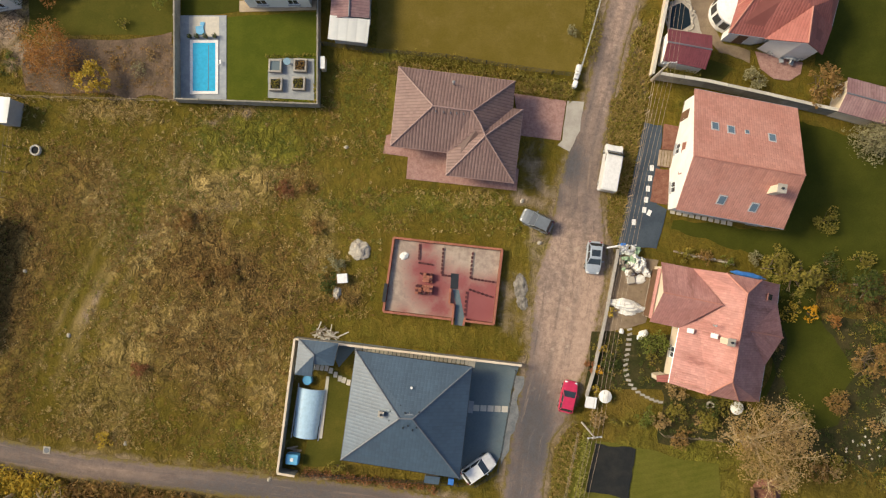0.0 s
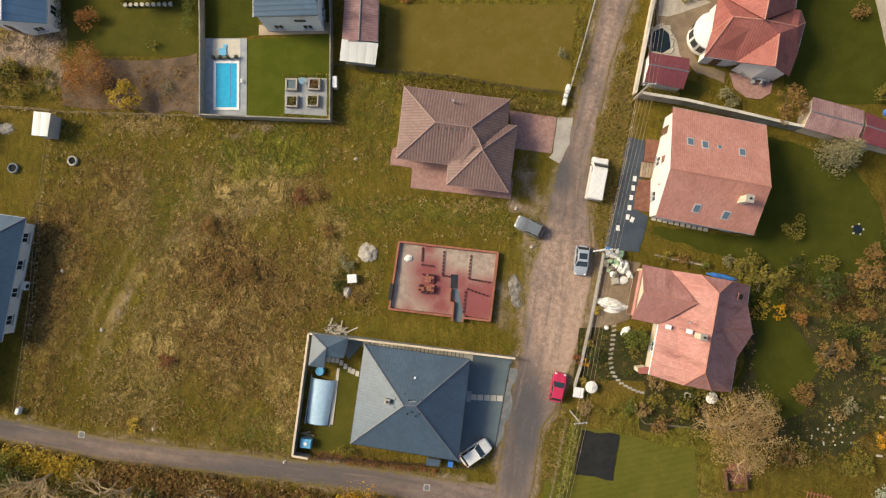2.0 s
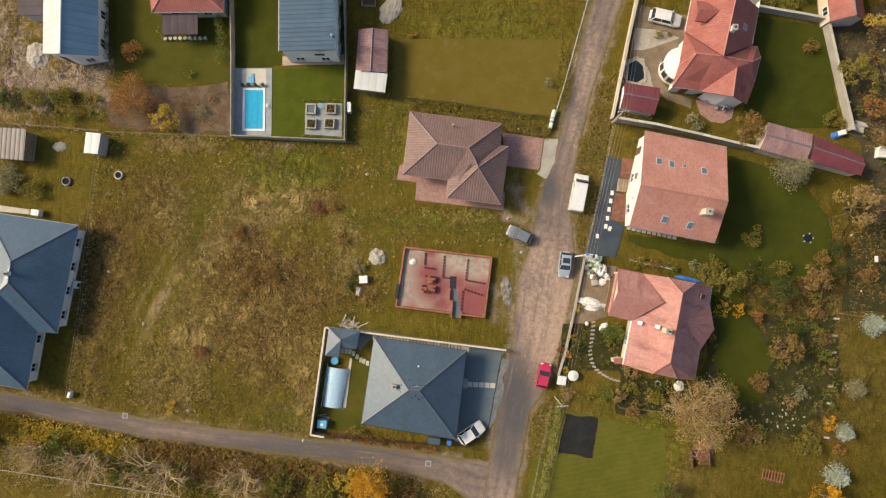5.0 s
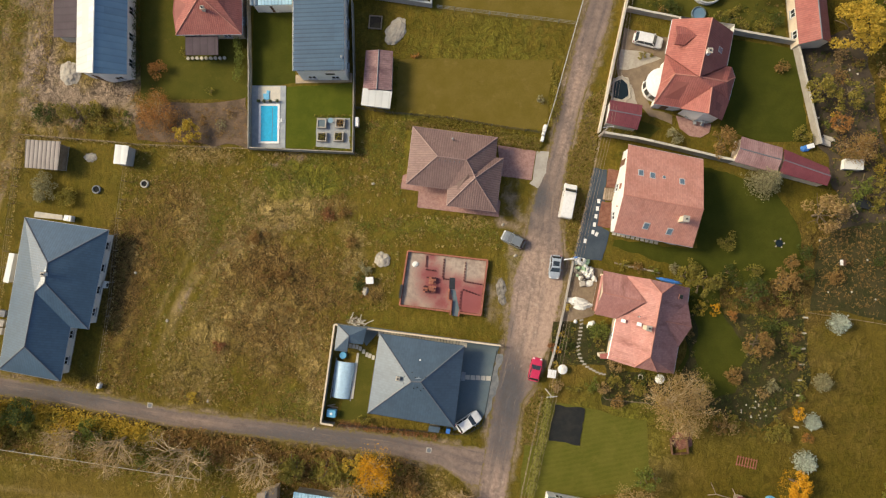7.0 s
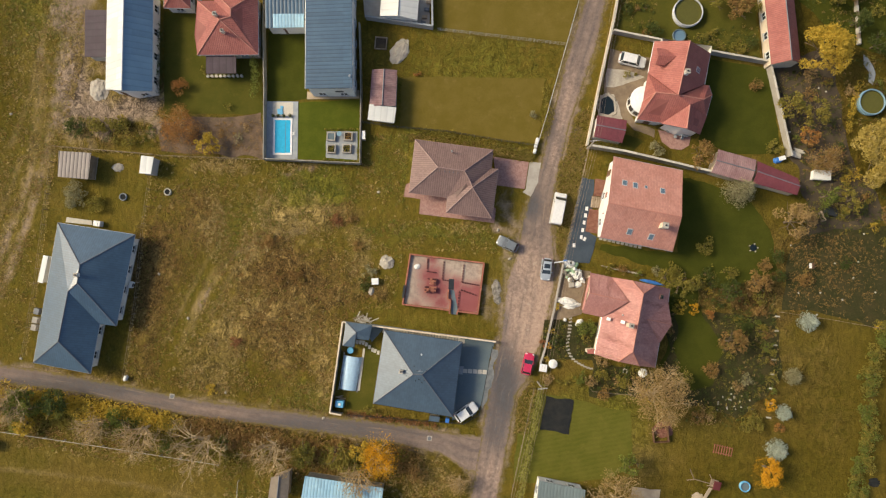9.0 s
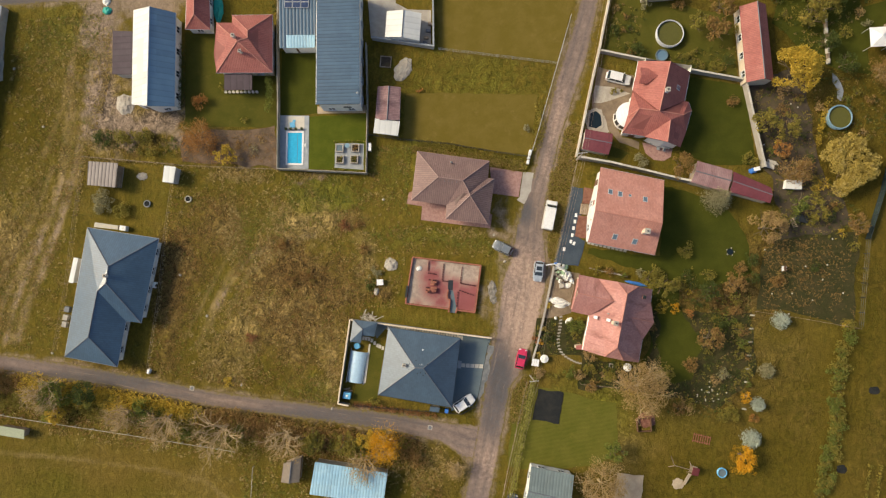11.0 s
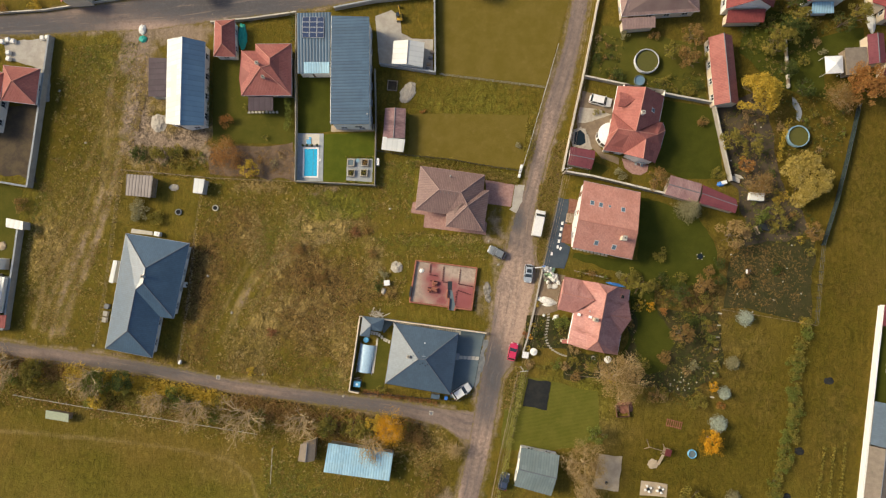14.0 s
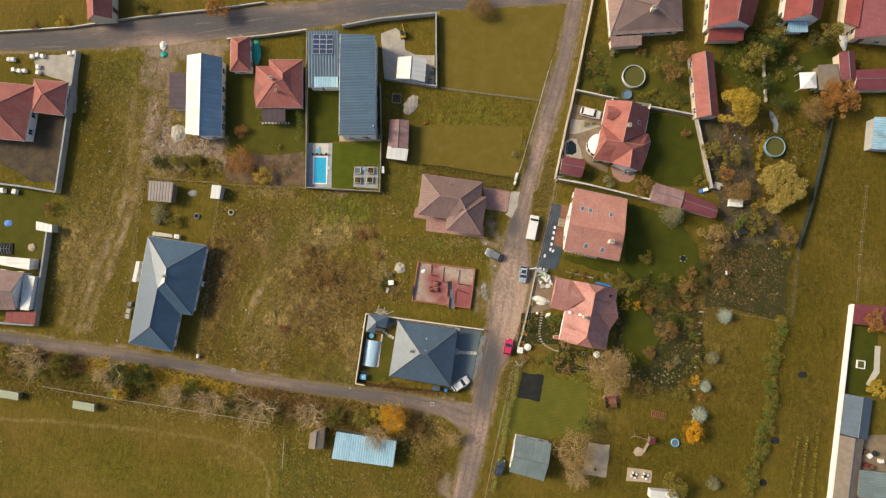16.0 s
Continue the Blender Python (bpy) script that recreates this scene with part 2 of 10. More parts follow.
M["wood"] = surface("grey_weathered_wood", (0.33, 0.26, 0.19), (0.24, 0.18, 0.12), 1.5, 18, 0.85, per_object=0.25)
M["brownwood"] = surface("brown_stained_wood", (0.16, 0.085, 0.045), (0.11, 0.06, 0.035), 1.5, 18, 0.8, per_object=0.2)
M["bark"] = surface("tree_bark", (0.13, 0.095, 0.06), (0.18, 0.14, 0.09), 2.0, 12, 0.95, bump=0.6)
M["palebark"] = surface("pale_tan_bark", (0.50, 0.38, 0.22), (0.38, 0.28, 0.15), 1.0, 8, 0.95)
M["straw"] = foliage("bleached_straw", (0.36, 0.28, 0.13), (0.26, 0.19, 0.08))
M["white"] = plain("white_paint", (0.8, 0.8, 0.78), 0.5)
M["whitetarp"] = surface("white_tarpaulin", (0.78, 0.77, 0.72), (0.65, 0.64, 0.6), 1.2, 8, 0.6, bump=0.6, dist=0.06, spread=0.12)
M["turq"] = surface("turquoise_tarpaulin", (0.02, 0.30, 0.24), (0.03, 0.38, 0.30), 1.2, 6, 0.5, bump=0.4, dist=0.05)
M["bluetarp"] = surface("blue_tarpaulin", (0.04, 0.16, 0.5), (0.06, 0.22, 0.6), 1.2, 6, 0.5, bump=0.4, dist=0.05)
M["skyblue"] = plain("sky_blue_plastic", (0.13, 0.42, 0.66), 0.4)
M["darkmetal"] = plain("dark_grey_metal", (0.03, 0.035, 0.04), 0.45, 0.3)
M["metal"] = plain("galvanised_steel", (0.5, 0.51, 0.52), 0.45, 0.7)
M["ridge"] = plain("ridge_capping_grey", (0.14, 0.15, 0.17), 0.5)
M["ridgebrown"] = plain("ridge_capping_brown", (0.3, 0.2, 0.18), 0.6)
M["ridgered"] = plain("ridge_capping_red", (0.46, 0.2, 0.15), 0.7)
M["net"] = surface("dark_teal_netting", (0.014, 0.03, 0.03), (0.02, 0.038, 0.036), 1.5, 12, 0.9)
M["rubber"] = plain("black_rubber", (0.015, 0.015, 0.016), 0.8)
M["glass"] = plain("dark_window_glass", (0.03, 0.04, 0.05), 0.06, 0.0, 0.8)
M["skyglass"] = plain("roof_window_glass", (0.11, 0.16, 0.2), 0.08, 0.0, 0.9)
M["frame"] = plain("window_frame_grey", (0.45, 0.46, 0.47), 0.5)
M["solar"] = plain("solar_cell_glass", (0.03, 0.05, 0.11), 0.12, 0.0, 0.8)
M["poly"] = plain("pale_blue_polycarbonate", (0.42, 0.60, 0.74), 0.25, 0.0, 0.6)
M["darkpurple"] = plain("dark_purple_sheet", (0.07, 0.045, 0.06), 0.5)
M["redfloor"] = surface("red_outdoor_carpet", (0.2, 0.02, 0.035), (0.26, 0.03, 0.045), 1.0, 9, 0.9)
M["brownawning"] = plain("brown_balcony_cladding", (0.3, 0.12, 0.08), 0.7)
for nm, c in (("pinkred", (0.55, 0.03, 0.09)), ("silver", (0.2, 0.22, 0.235)), ("steelblue", (0.42, 0.47, 0.52)), ("whitecar", (0.78, 0.77, 0.74)), ("darkcar", (0.035, 0.05, 0.09))):
    M[nm] = plain("car_paint_" + nm, c, 0.3, 0.2 if nm in ("silver", "steelblue") else 0.0, 0.5, 0.6)

M["leaf_yellow"] = foliage("yellow_autumn_leaves", (0.36, 0.24, 0.03), (0.24, 0.19, 0.03), (0.42, 0.3, 0.05))
M["leaf_willow"] = foliage("muted_gold_willow_leaves", (0.31, 0.235, 0.06), (0.23, 0.18, 0.045), (0.33, 0.26, 0.09))
M["leaf_gold"] = foliage("golden_orange_leaves", (0.46, 0.25, 0.015), (0.36, 0.19, 0.015))
M["leaf_orange"] = foliage("orange_red_leaves", (0.26, 0.125, 0.035), (0.2, 0.095, 0.03), (0.27, 0.16, 0.05))
M["leaf_olive"] = foliage("olive_leaves", (0.11, 0.10, 0.02), (0.18, 0.15, 0.03), (0.24, 0.18, 0.04))
M["leaf_green"] = foliage("green_leaves", (0.075, 0.095, 0.018), (0.13, 0.14, 0.03))
M["leaf_lime"] = foliage("yellow_green_hedge_leaves", (0.15, 0.15, 0.03), (0.21, 0.195, 0.045))
M["leaf_dark"] = foliage("dark_green_leaves", (0.035, 0.05, 0.012), (0.065, 0.075, 0.018))
M["leaf_brown"] = foliage("brown_autumn_leaves", (0.16, 0.09, 0.03), (0.22, 0.14, 0.05), (0.14, 0.11, 0.03))
M["leaf_red"] = foliage("red_brown_leaves", (0.16, 0.065, 0.03), (0.2, 0.10, 0.045))
M["leaf_tan"] = foliage("dry_tan_leaves", (0.27, 0.185, 0.085), (0.2, 0.135, 0.055), (0.24, 0.175, 0.06))
M["leaf_grey"] = foliage("grey_green_leaves", (0.16, 0.15, 0.08), (0.23, 0.21, 0.12))
M["leaf_silver"] = foliage("silver_blue_needles", (0.24, 0.27, 0.22), (0.33, 0.36, 0.3))
M["grass_dry"] = foliage("dry_meadow_grass", (0.32, 0.23, 0.09), (0.17, 0.125, 0.035))
M["grass_brown"] = foliage("brown_dead_weeds", (0.15, 0.088, 0.03), (0.24, 0.15, 0.055))
M["grass_green"] = foliage("rough_green_grass", (0.13, 0.12, 0.02), (0.2, 0.175, 0.035))

# ---- helpers of the build ----


def part(name, bm, material, parent, label=""):
    me = bpy.data.meshes.new(name)
    bm.to_mesh(me)
    bm.free()
    me.materials.append(material)
    ob = new(name, me)
    if parent is not None:
        ob.parent = parent
    if label:
        ob["label"] = label
    return ob


def raw(name, verts, faces, material, parent=None, label=""):
    me = bpy.data.meshes.new(name)
    me.from_pydata(verts, [], faces)
    me.materials.append(material)
    ob = new(name, me)
    if parent is not None:
        ob.parent = parent
    if label:
        ob["label"] = label
    return ob


def thing(name, label, category, at=(0, 0, 0), turn=0.0, group="", kind=""):
    e = new(name)
    e.empty_display_size = 0.3
    e.matrix_basis = pose(*at, 0, 0, turn)
    return tagged(e, label, category, group, kind)


def box(bm, c, s, turn=0.0, bevel=0.0, tilt=None):
    m = Matrix.Translation(c) @ Matrix.Rotation(radians(turn), 4, "Z")
    if tilt:
        m = m @ Euler([radians(a) for a in tilt]).to_matrix().to_4x4()
    r = bmesh.ops.create_cube(bm, size=1.0, matrix=m @ Matrix.Diagonal((*s, 1)))
    if bevel:
        es = list({e for v in r["verts"] for e in v.link_edges})
        bmesh.ops.bevel(bm, geom=es, offset=bevel, segments=1, affect="EDGES")
    return bm


def boxed(c, s, turn=0.0, bevel=0.0, tilt=None):
    return box(bmesh.new(), c, s, turn, bevel, tilt)


def rod(bm, a, b, r0, r1=None, n=6):
    a, b = Vector(a), Vector(b)
    d = b - a
    m = Matrix.Translation((a + b) / 2) @ d.to_track_quat("Z", "Y").to_matrix().to_4x4()
    bmesh.ops.create_cone(bm, cap_ends=True, segments=n, radius1=r0, radius2=r0 if r1 is None else r1, depth=d.length, matrix=m)
    return bm


def rodded(a, b, r0, r1=None, n=6):
    return rod(bmesh.new(), a, b, r0, r1, n)


def area2(p):
    return sum(p[i][0] * p[(i + 1) % len(p)][1] - p[(i + 1) % len(p)][0] * p[i][1] for i in range(len(p))) / 2


def prism(pts, z0, z1):
    bm = bmesh.new()
    pts = list(pts) if area2(pts) > 0 else list(pts)[::-1]
    lo, hi = [bm.verts.new((x, y, z0)) for x, y in pts], [bm.verts.new((x, y, z1)) for x, y in pts]
    n = len(pts)
    bm.faces.new(hi)
    bm.faces.new(lo[::-1])
    for i in range(n):
        bm.faces.new((lo[i], lo[(i + 1) % n], hi[(i + 1) % n], hi[i]))
    return bm


def resample(pts, step, closed=False):
    pts = [Vector(p[:2]) for p in pts]
    if closed:
        pts = pts + pts[:1]
    out = []
    for a, b in zip(pts, pts[1:]):
        n = max(1, round((b - a).length / step))
        out += [a.lerp(b, i / n) for i in range(n)]
    return out if closed else out + [pts[-1]]


def ragged(pts, amount=0.25, step=0.8, seed=0):
    """A closed outline with an uneven, natural edge."""
    k = 0.7 if amount < 0.3 else 0.3
    amount = min(amount, 0.7)
    return [(p.x + amount * noise.noise((p.x * k, p.y * k, seed)) * 2, p.y + amount * noise.noise((p.x * k, p.y * k, seed + 9.3)) * 2) for p in resample(pts, step, True)]


LAYER = [0]


def patch(name, pts, material, label, z=0.02, edge=0.2, category="ground"):
    """A thin sheet of one ground cover, with its own level."""
    LAYER[0] += 1
    if edge:
        pts = ragged(pts, edge, 0.8, LAYER[0])
    return tagged(part(name, prism(pts, -0.05, z + LAYER[0] * 0.0006), material, None), label, category, kind="structure")


def inset(pts, d):
    pts = [Vector(p[:2]) for p in pts]
    if area2(pts) < 0:
        pts = pts[::-1]
    out = []
    n = len(pts)
    for i in range(n):
        a, b, c = pts[i - 1], pts[i], pts[(i + 1) % n]
        e1, e2 = (b - a).normalized(), (c - b).normalized()
        n1, n2 = Vector((-e1.y, e1.x)), Vector((-e2.y, e2.x))
        k = n1 + n2
        q = max(0.35, 1 + n1.dot(n2))
        out.append(b + k * (d / q))
    return [(p.x, p.y) for p in out]


def inside(x, y, poly):
    r = False
    j = len(poly) - 1
    for i in range(len(poly)):
        (xi, yi), (xj, yj) = poly[i][:2], poly[j][:2]
        if (yi > y) != (yj > y) and x < (xj - xi) * (y - yi) / (yj - yi) + xi:
            r = not r
        j = i
    return r


FOOTPRINTS = []


def roof_mesh(name, V, faces, material, parent, thick=0.14, label=""):
    """A roof of sloping planes with thickness. The first two corners of each face are its eave."""
    bm = bmesh.new()
    uvl = bm.loops.layers.uv.new("UVMap")
    top = {k: bm.verts.new(v) for k, v in V.items() if any(k in f for f in faces)}
    fs = []
    for f in faces:
        vs = [top[k] for k in f]
        face = bm.faces.new(vs)
        face.normal_update()
        if face.normal.z < 0:
            face.normal_flip()
        a, b = Vector(V[f[0]]), Vector(V[f[1]])
        e = (b - a).normalized()
        face.normal_update()
        w = face.normal.cross(e)
        for lp in face.loops:
            d = lp.vert.co - a
            lp[uvl].uv = (d.dot(e), d.dot(w))
        fs.append(face)
    bm.edges.ensure_lookup_table()
    rim = [e for e in bm.edges if len(e.link_faces) == 1]
    low = {v: bm.verts.new(v.co - Vector((0, 0, thick))) for v in top.values()}
    for f in fs:
        bm.faces.new([low[v] for v in reversed(f.verts)])
    for e in rim:
        a, b = e.verts
        lf = e.link_faces[0] if e.link_faces else None
        try:
            bm.faces.new((b, a, low[a], low[b]))
        except ValueError:
            pass
    bmesh.ops.recalc_face_normals(bm, faces=bm.faces)
    return part(name, bm, material, parent, label)


def roof_height(V, faces):
    tris = []
    for f in faces:
        for i in range(1, len(f) - 1):
            tris.append([Vector(V[f[k]]) for k in (0, i, i + 1)])

    def at(x, y):
        best = None
        for a, b, c in tris:
            d = (b.y - c.y) * (a.x - c.x) + (c.x - b.x) * (a.y - c.y)
            if abs(d) < 1e-9:
                continue
            l1 = ((b.y - c.y) * (x - c.x) + (c.x - b.x) * (y - c.y)) / d
            l2 = ((c.y - a.y) * (x - c.x) + (a.x - c.x) * (y - c.y)) / d
            l3 = 1 - l1 - l2
            if min(l1, l2, l3) > -1e-3:
                z = l1 * a.z + l2 * b.z + l3 * c.z
                best = z if best is None else max(best, z)
        return best
    return at


def window(parent, a, b, wz, w, h, frame_mat=None):
    """A framed window in the wall from a to b, whose outside lies to the right of a to b."""
    a, b = Vector(a), Vector(b)
    mid, e = (a + b) / 2, (b - a).normalized()
    ang = math.degrees(math.atan2(e.y, e.x))
    out = Vector((e.y, -e.x))
    p = mid + out * 0.02
    bm = bmesh.new()
    for sx, sz, ww, hh in ((0, h / 2 - 0.04, w, 0.08), (0, -h / 2 + 0.04, w, 0.08), (-w / 2 + 0.04, 0, 0.08, h - 0.16), (w / 2 - 0.04, 0, 0.08, h - 0.16), (0, 0, 0.06, h - 0.16)):
        box(bm, (p.x + e.x * sx, p.y + e.y * sx, wz + sz), (ww, 0.1, hh), ang)
    win = part("window", bm, frame_mat or M["white"], parent)
    part("pane", boxed((p.x, p.y, wz), (w - 0.1, 0.05, h - 0.1), ang), M["glass"], win)
    part("sill", boxed((p.x + out.x * 0.1, p.y + out.y * 0.1, wz - h / 2 - 0.03), (w + 0.15, 0.22, 0.05), ang), M["metal"], win)
    return win


def house(name, label, V, faces, roof, wall, eaves, over=0.5, ridges=(), ridge_mat=None, gutters=(), windows=True, door=0, base=None, category="house", thick=0.14, win_z=1.5, wall_inset=None, gut_mat=None):
    """A building: sloping roof over walls that rise to meet it, with ridge caps, gutters, windows and a door."""
    loop = [V[k][:2] for k in eaves]
    cx, cy = sum(p[0] for p in loop) / len(loop), sum(p[1] for p in loop) / len(loop)
    h = thing(name, label, category, (cx, cy, 0))
    V = {k: (v[0] - cx, v[1] - cy, v[2]) for k, v in V.items()}
    loop = [V[k][:2] for k in eaves]
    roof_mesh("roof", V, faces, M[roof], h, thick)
    height = roof_height(V, faces)
    foot = wall_inset and [(x - cx, y - cy) for x, y in wall_inset] or inset(loop, over)
    if area2(foot) < 0:
        foot = foot[::-1]
    FOOTPRINTS.append([(x + cx, y + cy) for x, y in loop])
    ring = resample(foot, 0.5, True)
    ccx, ccy = sum(p.x for p in ring) / len(ring), sum(p.y for p in ring) / len(ring)
    tops = []
    low = min(v[2] for v in V.values())
    for p in ring:
        z = height(p.x, p.y)
        tops.append((z if z is not None else low) - thick - 0.01)
    verts = [(p.x, p.y, 0) for p in ring] + [(p.x, p.y, z) for p, z in zip(ring, tops)]
    n = len(ring)
    inner = [Vector(q) for q in inset(foot, 0.3)]
    fs = [(i, (i + 1) % n, n + (i + 1) % n, n + i) for i in range(n)]
    raw("wall", verts, fs, M[wall], h)
    part("foundation_slab", prism(inset(foot, -0.03), -0.05, 0.12), M["concrete"], h)
    for a, b in ridges:
        part("ridge_cap", rodded(Vector(V[a]) + Vector((0, 0, 0.02)), Vector(V[b]) + Vector((0, 0, 0.02)), 0.09, n=6), ridge_mat or M["ridge"], h)
    for a, b in gutters:
        part("gutter", rodded(Vector(V[a]) - Vector((0, 0, 0.08)), Vector(V[b]) - Vector((0, 0, 0.08)), 0.07, n=6), gut_mat or M["metal"], h)
    if windows:
        k = 0
        for i in range(len(foot)):
            a, b = Vector(foot[i]), Vector(foot[(i + 1) % len(foot)])
            ln = (b - a).length
            cnt = int(ln // 3.2)
            for j in range(cnt):
                c = a.lerp(b, (j + 0.5) / cnt)
                e = (b - a).normalized()
                if k == door:
                    ang = math.degrees(math.atan2(e.y, e.x))
                    d = part("door", boxed((c.x + e.y * 0.02, c.y - e.x * 0.02, 1.17), (1.0, 0.1, 2.1), ang), M["brownwood"], h)
                    part("handle", boxed((c.x + e.y * 0.09 + e.x * 0.38, c.y - e.x * 0.09 + e.y * 0.38, 1.12), (0.12, 0.05, 0.04), ang), M["metal"], d)
                else:
                    window(h, c - e * 0.6, c + e * 0.6, win_z, 1.2, 1.2)
                k += 1
    h["cx"], h["cy"] = cx, cy
    return h


def local(h, p):
    return Vector((p[0] - h["cx"], p[1] - h["cy"], p[2] if len(p) > 2 else 0))


def on_roof(h, name, centre, V, face, size, mats, up=0.06, label=""):
    """A framed pane lying in the plane of a roof face."""
    a, b, c = (Vector(V[k]) for k in face[:3])
    nrm = (b - a).cross(c - a).normalized()
    if nrm.z < 0:
        nrm = -nrm
    e = (b - a).normalized()
    w = nrm.cross(e)
    x, y = centre
    z = a.z - (nrm.x * (x - a.x) + nrm.y * (y - a.y)) / nrm.z
    m = Matrix((e, w, nrm)).transposed().to_4x4()
    o = Matrix.Translation(local(h, (x, y, z)))
    bm = bmesh.new()
    bmesh.ops.create_cube(bm, size=1.0, matrix=o @ m @ Matrix.Translation((0, 0, up / 2)) @ Matrix.Diagonal((size[0], size[1], up, 1)))
    ob = part(name, bm, mats[0], h, label)
    bm = bmesh.new()
    bmesh.ops.create_cube(bm, size=1.0, matrix=o @ m @ Matrix.Translation((0, 0, up + 0.01)) @ Matrix.Diagonal((size[0] * 0.72, size[1] * 0.78, 0.03, 1)))
    part("pane", bm, mats[1], ob)
    return ob


def chimney(h, at, z0, z1, s=0.6, material=None, turn=0):
    p = local(h, at)
    bm = boxed((p.x, p.y, (z0 + z1) / 2), (s, s, z1 - z0), turn, 0.02)
    c = part("chimney", bm, material or M["cream"], h)
    part("cap", boxed((p.x, p.y, z1 + 0.05), (s + 0.16, s + 0.16, 0.1), turn, 0.02), M["concrete"], c)
    part("flue", rodded((p.x, p.y, z1 + 0.09), (p.x, p.y, z1 + 0.3), 0.12, n=8), M["darkmetal"], c)
    return c


def vent_pipe(h, at, z0, z1, r=0.1):
    p = local(h, at)
    v = part("vent_pipe", rodded((p.x, p.y, z0), (p.x, p.y, z1), r, n=8), M["metal"], h)
    part("cowl", rodded((p.x, p.y, z1), (p.x, p.y, z1 + 0.12), r * 1.7, r * 0.6, 8), M["metal"], v)


def quad_shed(name, label, corners, roof, wall, z_lo, z_hi, category="shed", over=0.2, gable=None, windows=False, door=0):
    """A small building over four corners (a, b, c, d); gable 'ab' puts the ridge from the middle of ab to the middle of cd, 'bc' from bc to da, None slopes from ab up to cd."""
    a, b, c, d = corners if gable != "bc" else (*corners[1:], corners[0])
    mid = lambda p, q: ((p[0] + q[0]) / 2, (p[1] + q[1]) / 2)
    if gable:
        m1, m2 = mid(a, b), mid(c, d)
        V = dict(a=(*a, z_lo), b=(*b, z_lo), c=(*c, z_lo), d=(*d, z_lo), m=(*m1, z_hi), n=(*m2, z_hi))
        return house(name, label, V, [("d", "a", "m", "n"), ("b", "c", "n", "m")], roof, wall, ["a", "m", "b", "c", "n", "d"], over, [("m", "n")], M["ridge"], (), windows, door, category=category, thick=0.1)
    V = dict(a=(*a, z_lo), b=(*b, z_lo), c=(*c, z_hi), d=(*d, z_hi))
    return house(name, label, V, [("a", "b", "c", "d")], roof, wall, ["a", "b", "c", "d"], over, (), None, (), windows, door, category=category, thick=0.1)


def hip_house(name, label, corners, ze, zr, roof, wall="plaster", over=0.5, ridge_mat=None, ratio=0.5, long="ab", **kw):
    """A hip roof on four corners; the ridge runs along ab, its ends set in by ratio times half the short side."""
    a, b, c, d = (Vector(p) for p in corners)
    if long != "ab":
        a, b, c, d = b, c, d, a
    m1, m2 = (a + d) / 2, (b + c) / 2
    ax = (m2 - m1)
    k = min(0.499, ratio * (a - d).length / ax.length)
    r1, r2 = m1 + ax * k, m2 - ax * k
    V = dict(a=(*a, ze), b=(*b, ze), c=(*c, ze), d=(*d, ze), r=(*r1, zr), s=(*r2, zr))
    return house(name, label, V, [("a", "b", "s", "r"), ("c", "d", "r", "s"), ("b", "c", "s"), ("d", "a", "r")], roof, wall, ["a", "b", "c", "d"], over,
                 [("r", "s"), ("a", "r"), ("d", "r"), ("b", "s"), ("c", "s")], ridge_mat or M["ridgered"], [("a", "b"), ("b", "c"), ("c", "d"), ("d", "a")], **kw)

# ---- ground: one sheet, with the cover of the open land by place ----
# each: centre, radii, strength
DRY = [((-35.0, -11.0), 2.2, 7, 0.65), ((-30.5, 3.8), 4, 1.3, 0.6), ((-78.5, 3.5), 4, 9, 0.6), ((-36.70, 16.73), 5, 1.2, 0.9), ((-24.65, 7.59), 7, 2.2, 0.9), ((-19.64, 9.15), 4, 2, 0.8), ((-29.07, 10.41), 6, 3, 0.4), ((-36.92, -14.50), 3, 8, 0.6), ((-40.03, -15.74), 3, 5, 0.6), ((-14.60, 2.27), 2, 4, 0.7),
       ((-37.83, 7.29), 1.6, 5, 0.7), ((-32.75, 2.90), 1.2, 4, 0.8), ((-30.78, -5.82), 8, 3, 0.4), ((-22.62, -10.77), 7, 3, 0.35), ((2.21, 6.94), 4, 0.8, 0.6), ((-24.10, 17.01), 3, 0.8, 0.9), ((-20.09, -16.93), 2, 5, 0.7),
       ((-68.49, 36.02), 6, 12, 0.2), ((-74.54, 8.04), 4, 12, 0.25), ((-77.84, 0.80), 3, 14, 0.4), ((-66.48, 17.80), 4, 7, 0.25), ((-49.89, 27.72), 10, 3, 0.8), ((-60.91, 30.01), 3, 10, 0.8), ((58.10, -15.34), 5, 6, 0.5), ((60.34, -23.32), 4, 6, 0.4),
       ((73.97, -27.57), 4, 9, 0.5), ((63.93, -0.19), 5, 6, 0.4), ((81.37, 16.46), 4, 12, 0.4), ((-64.28, -33.09), 16, 5, 0.2), ((-42.78, -37.21), 8, 4, 0.3), ((7.44, 45.39), 9, 7, 0.3), ((31.66, -28.55), 5, 4, 0.5), ((9.71, 53.96), 12, 3, 0.3), ((-3.04, -32.80), 6, 4, 0.4), ((86.90, 2.54), 4, 5, 0.4)]
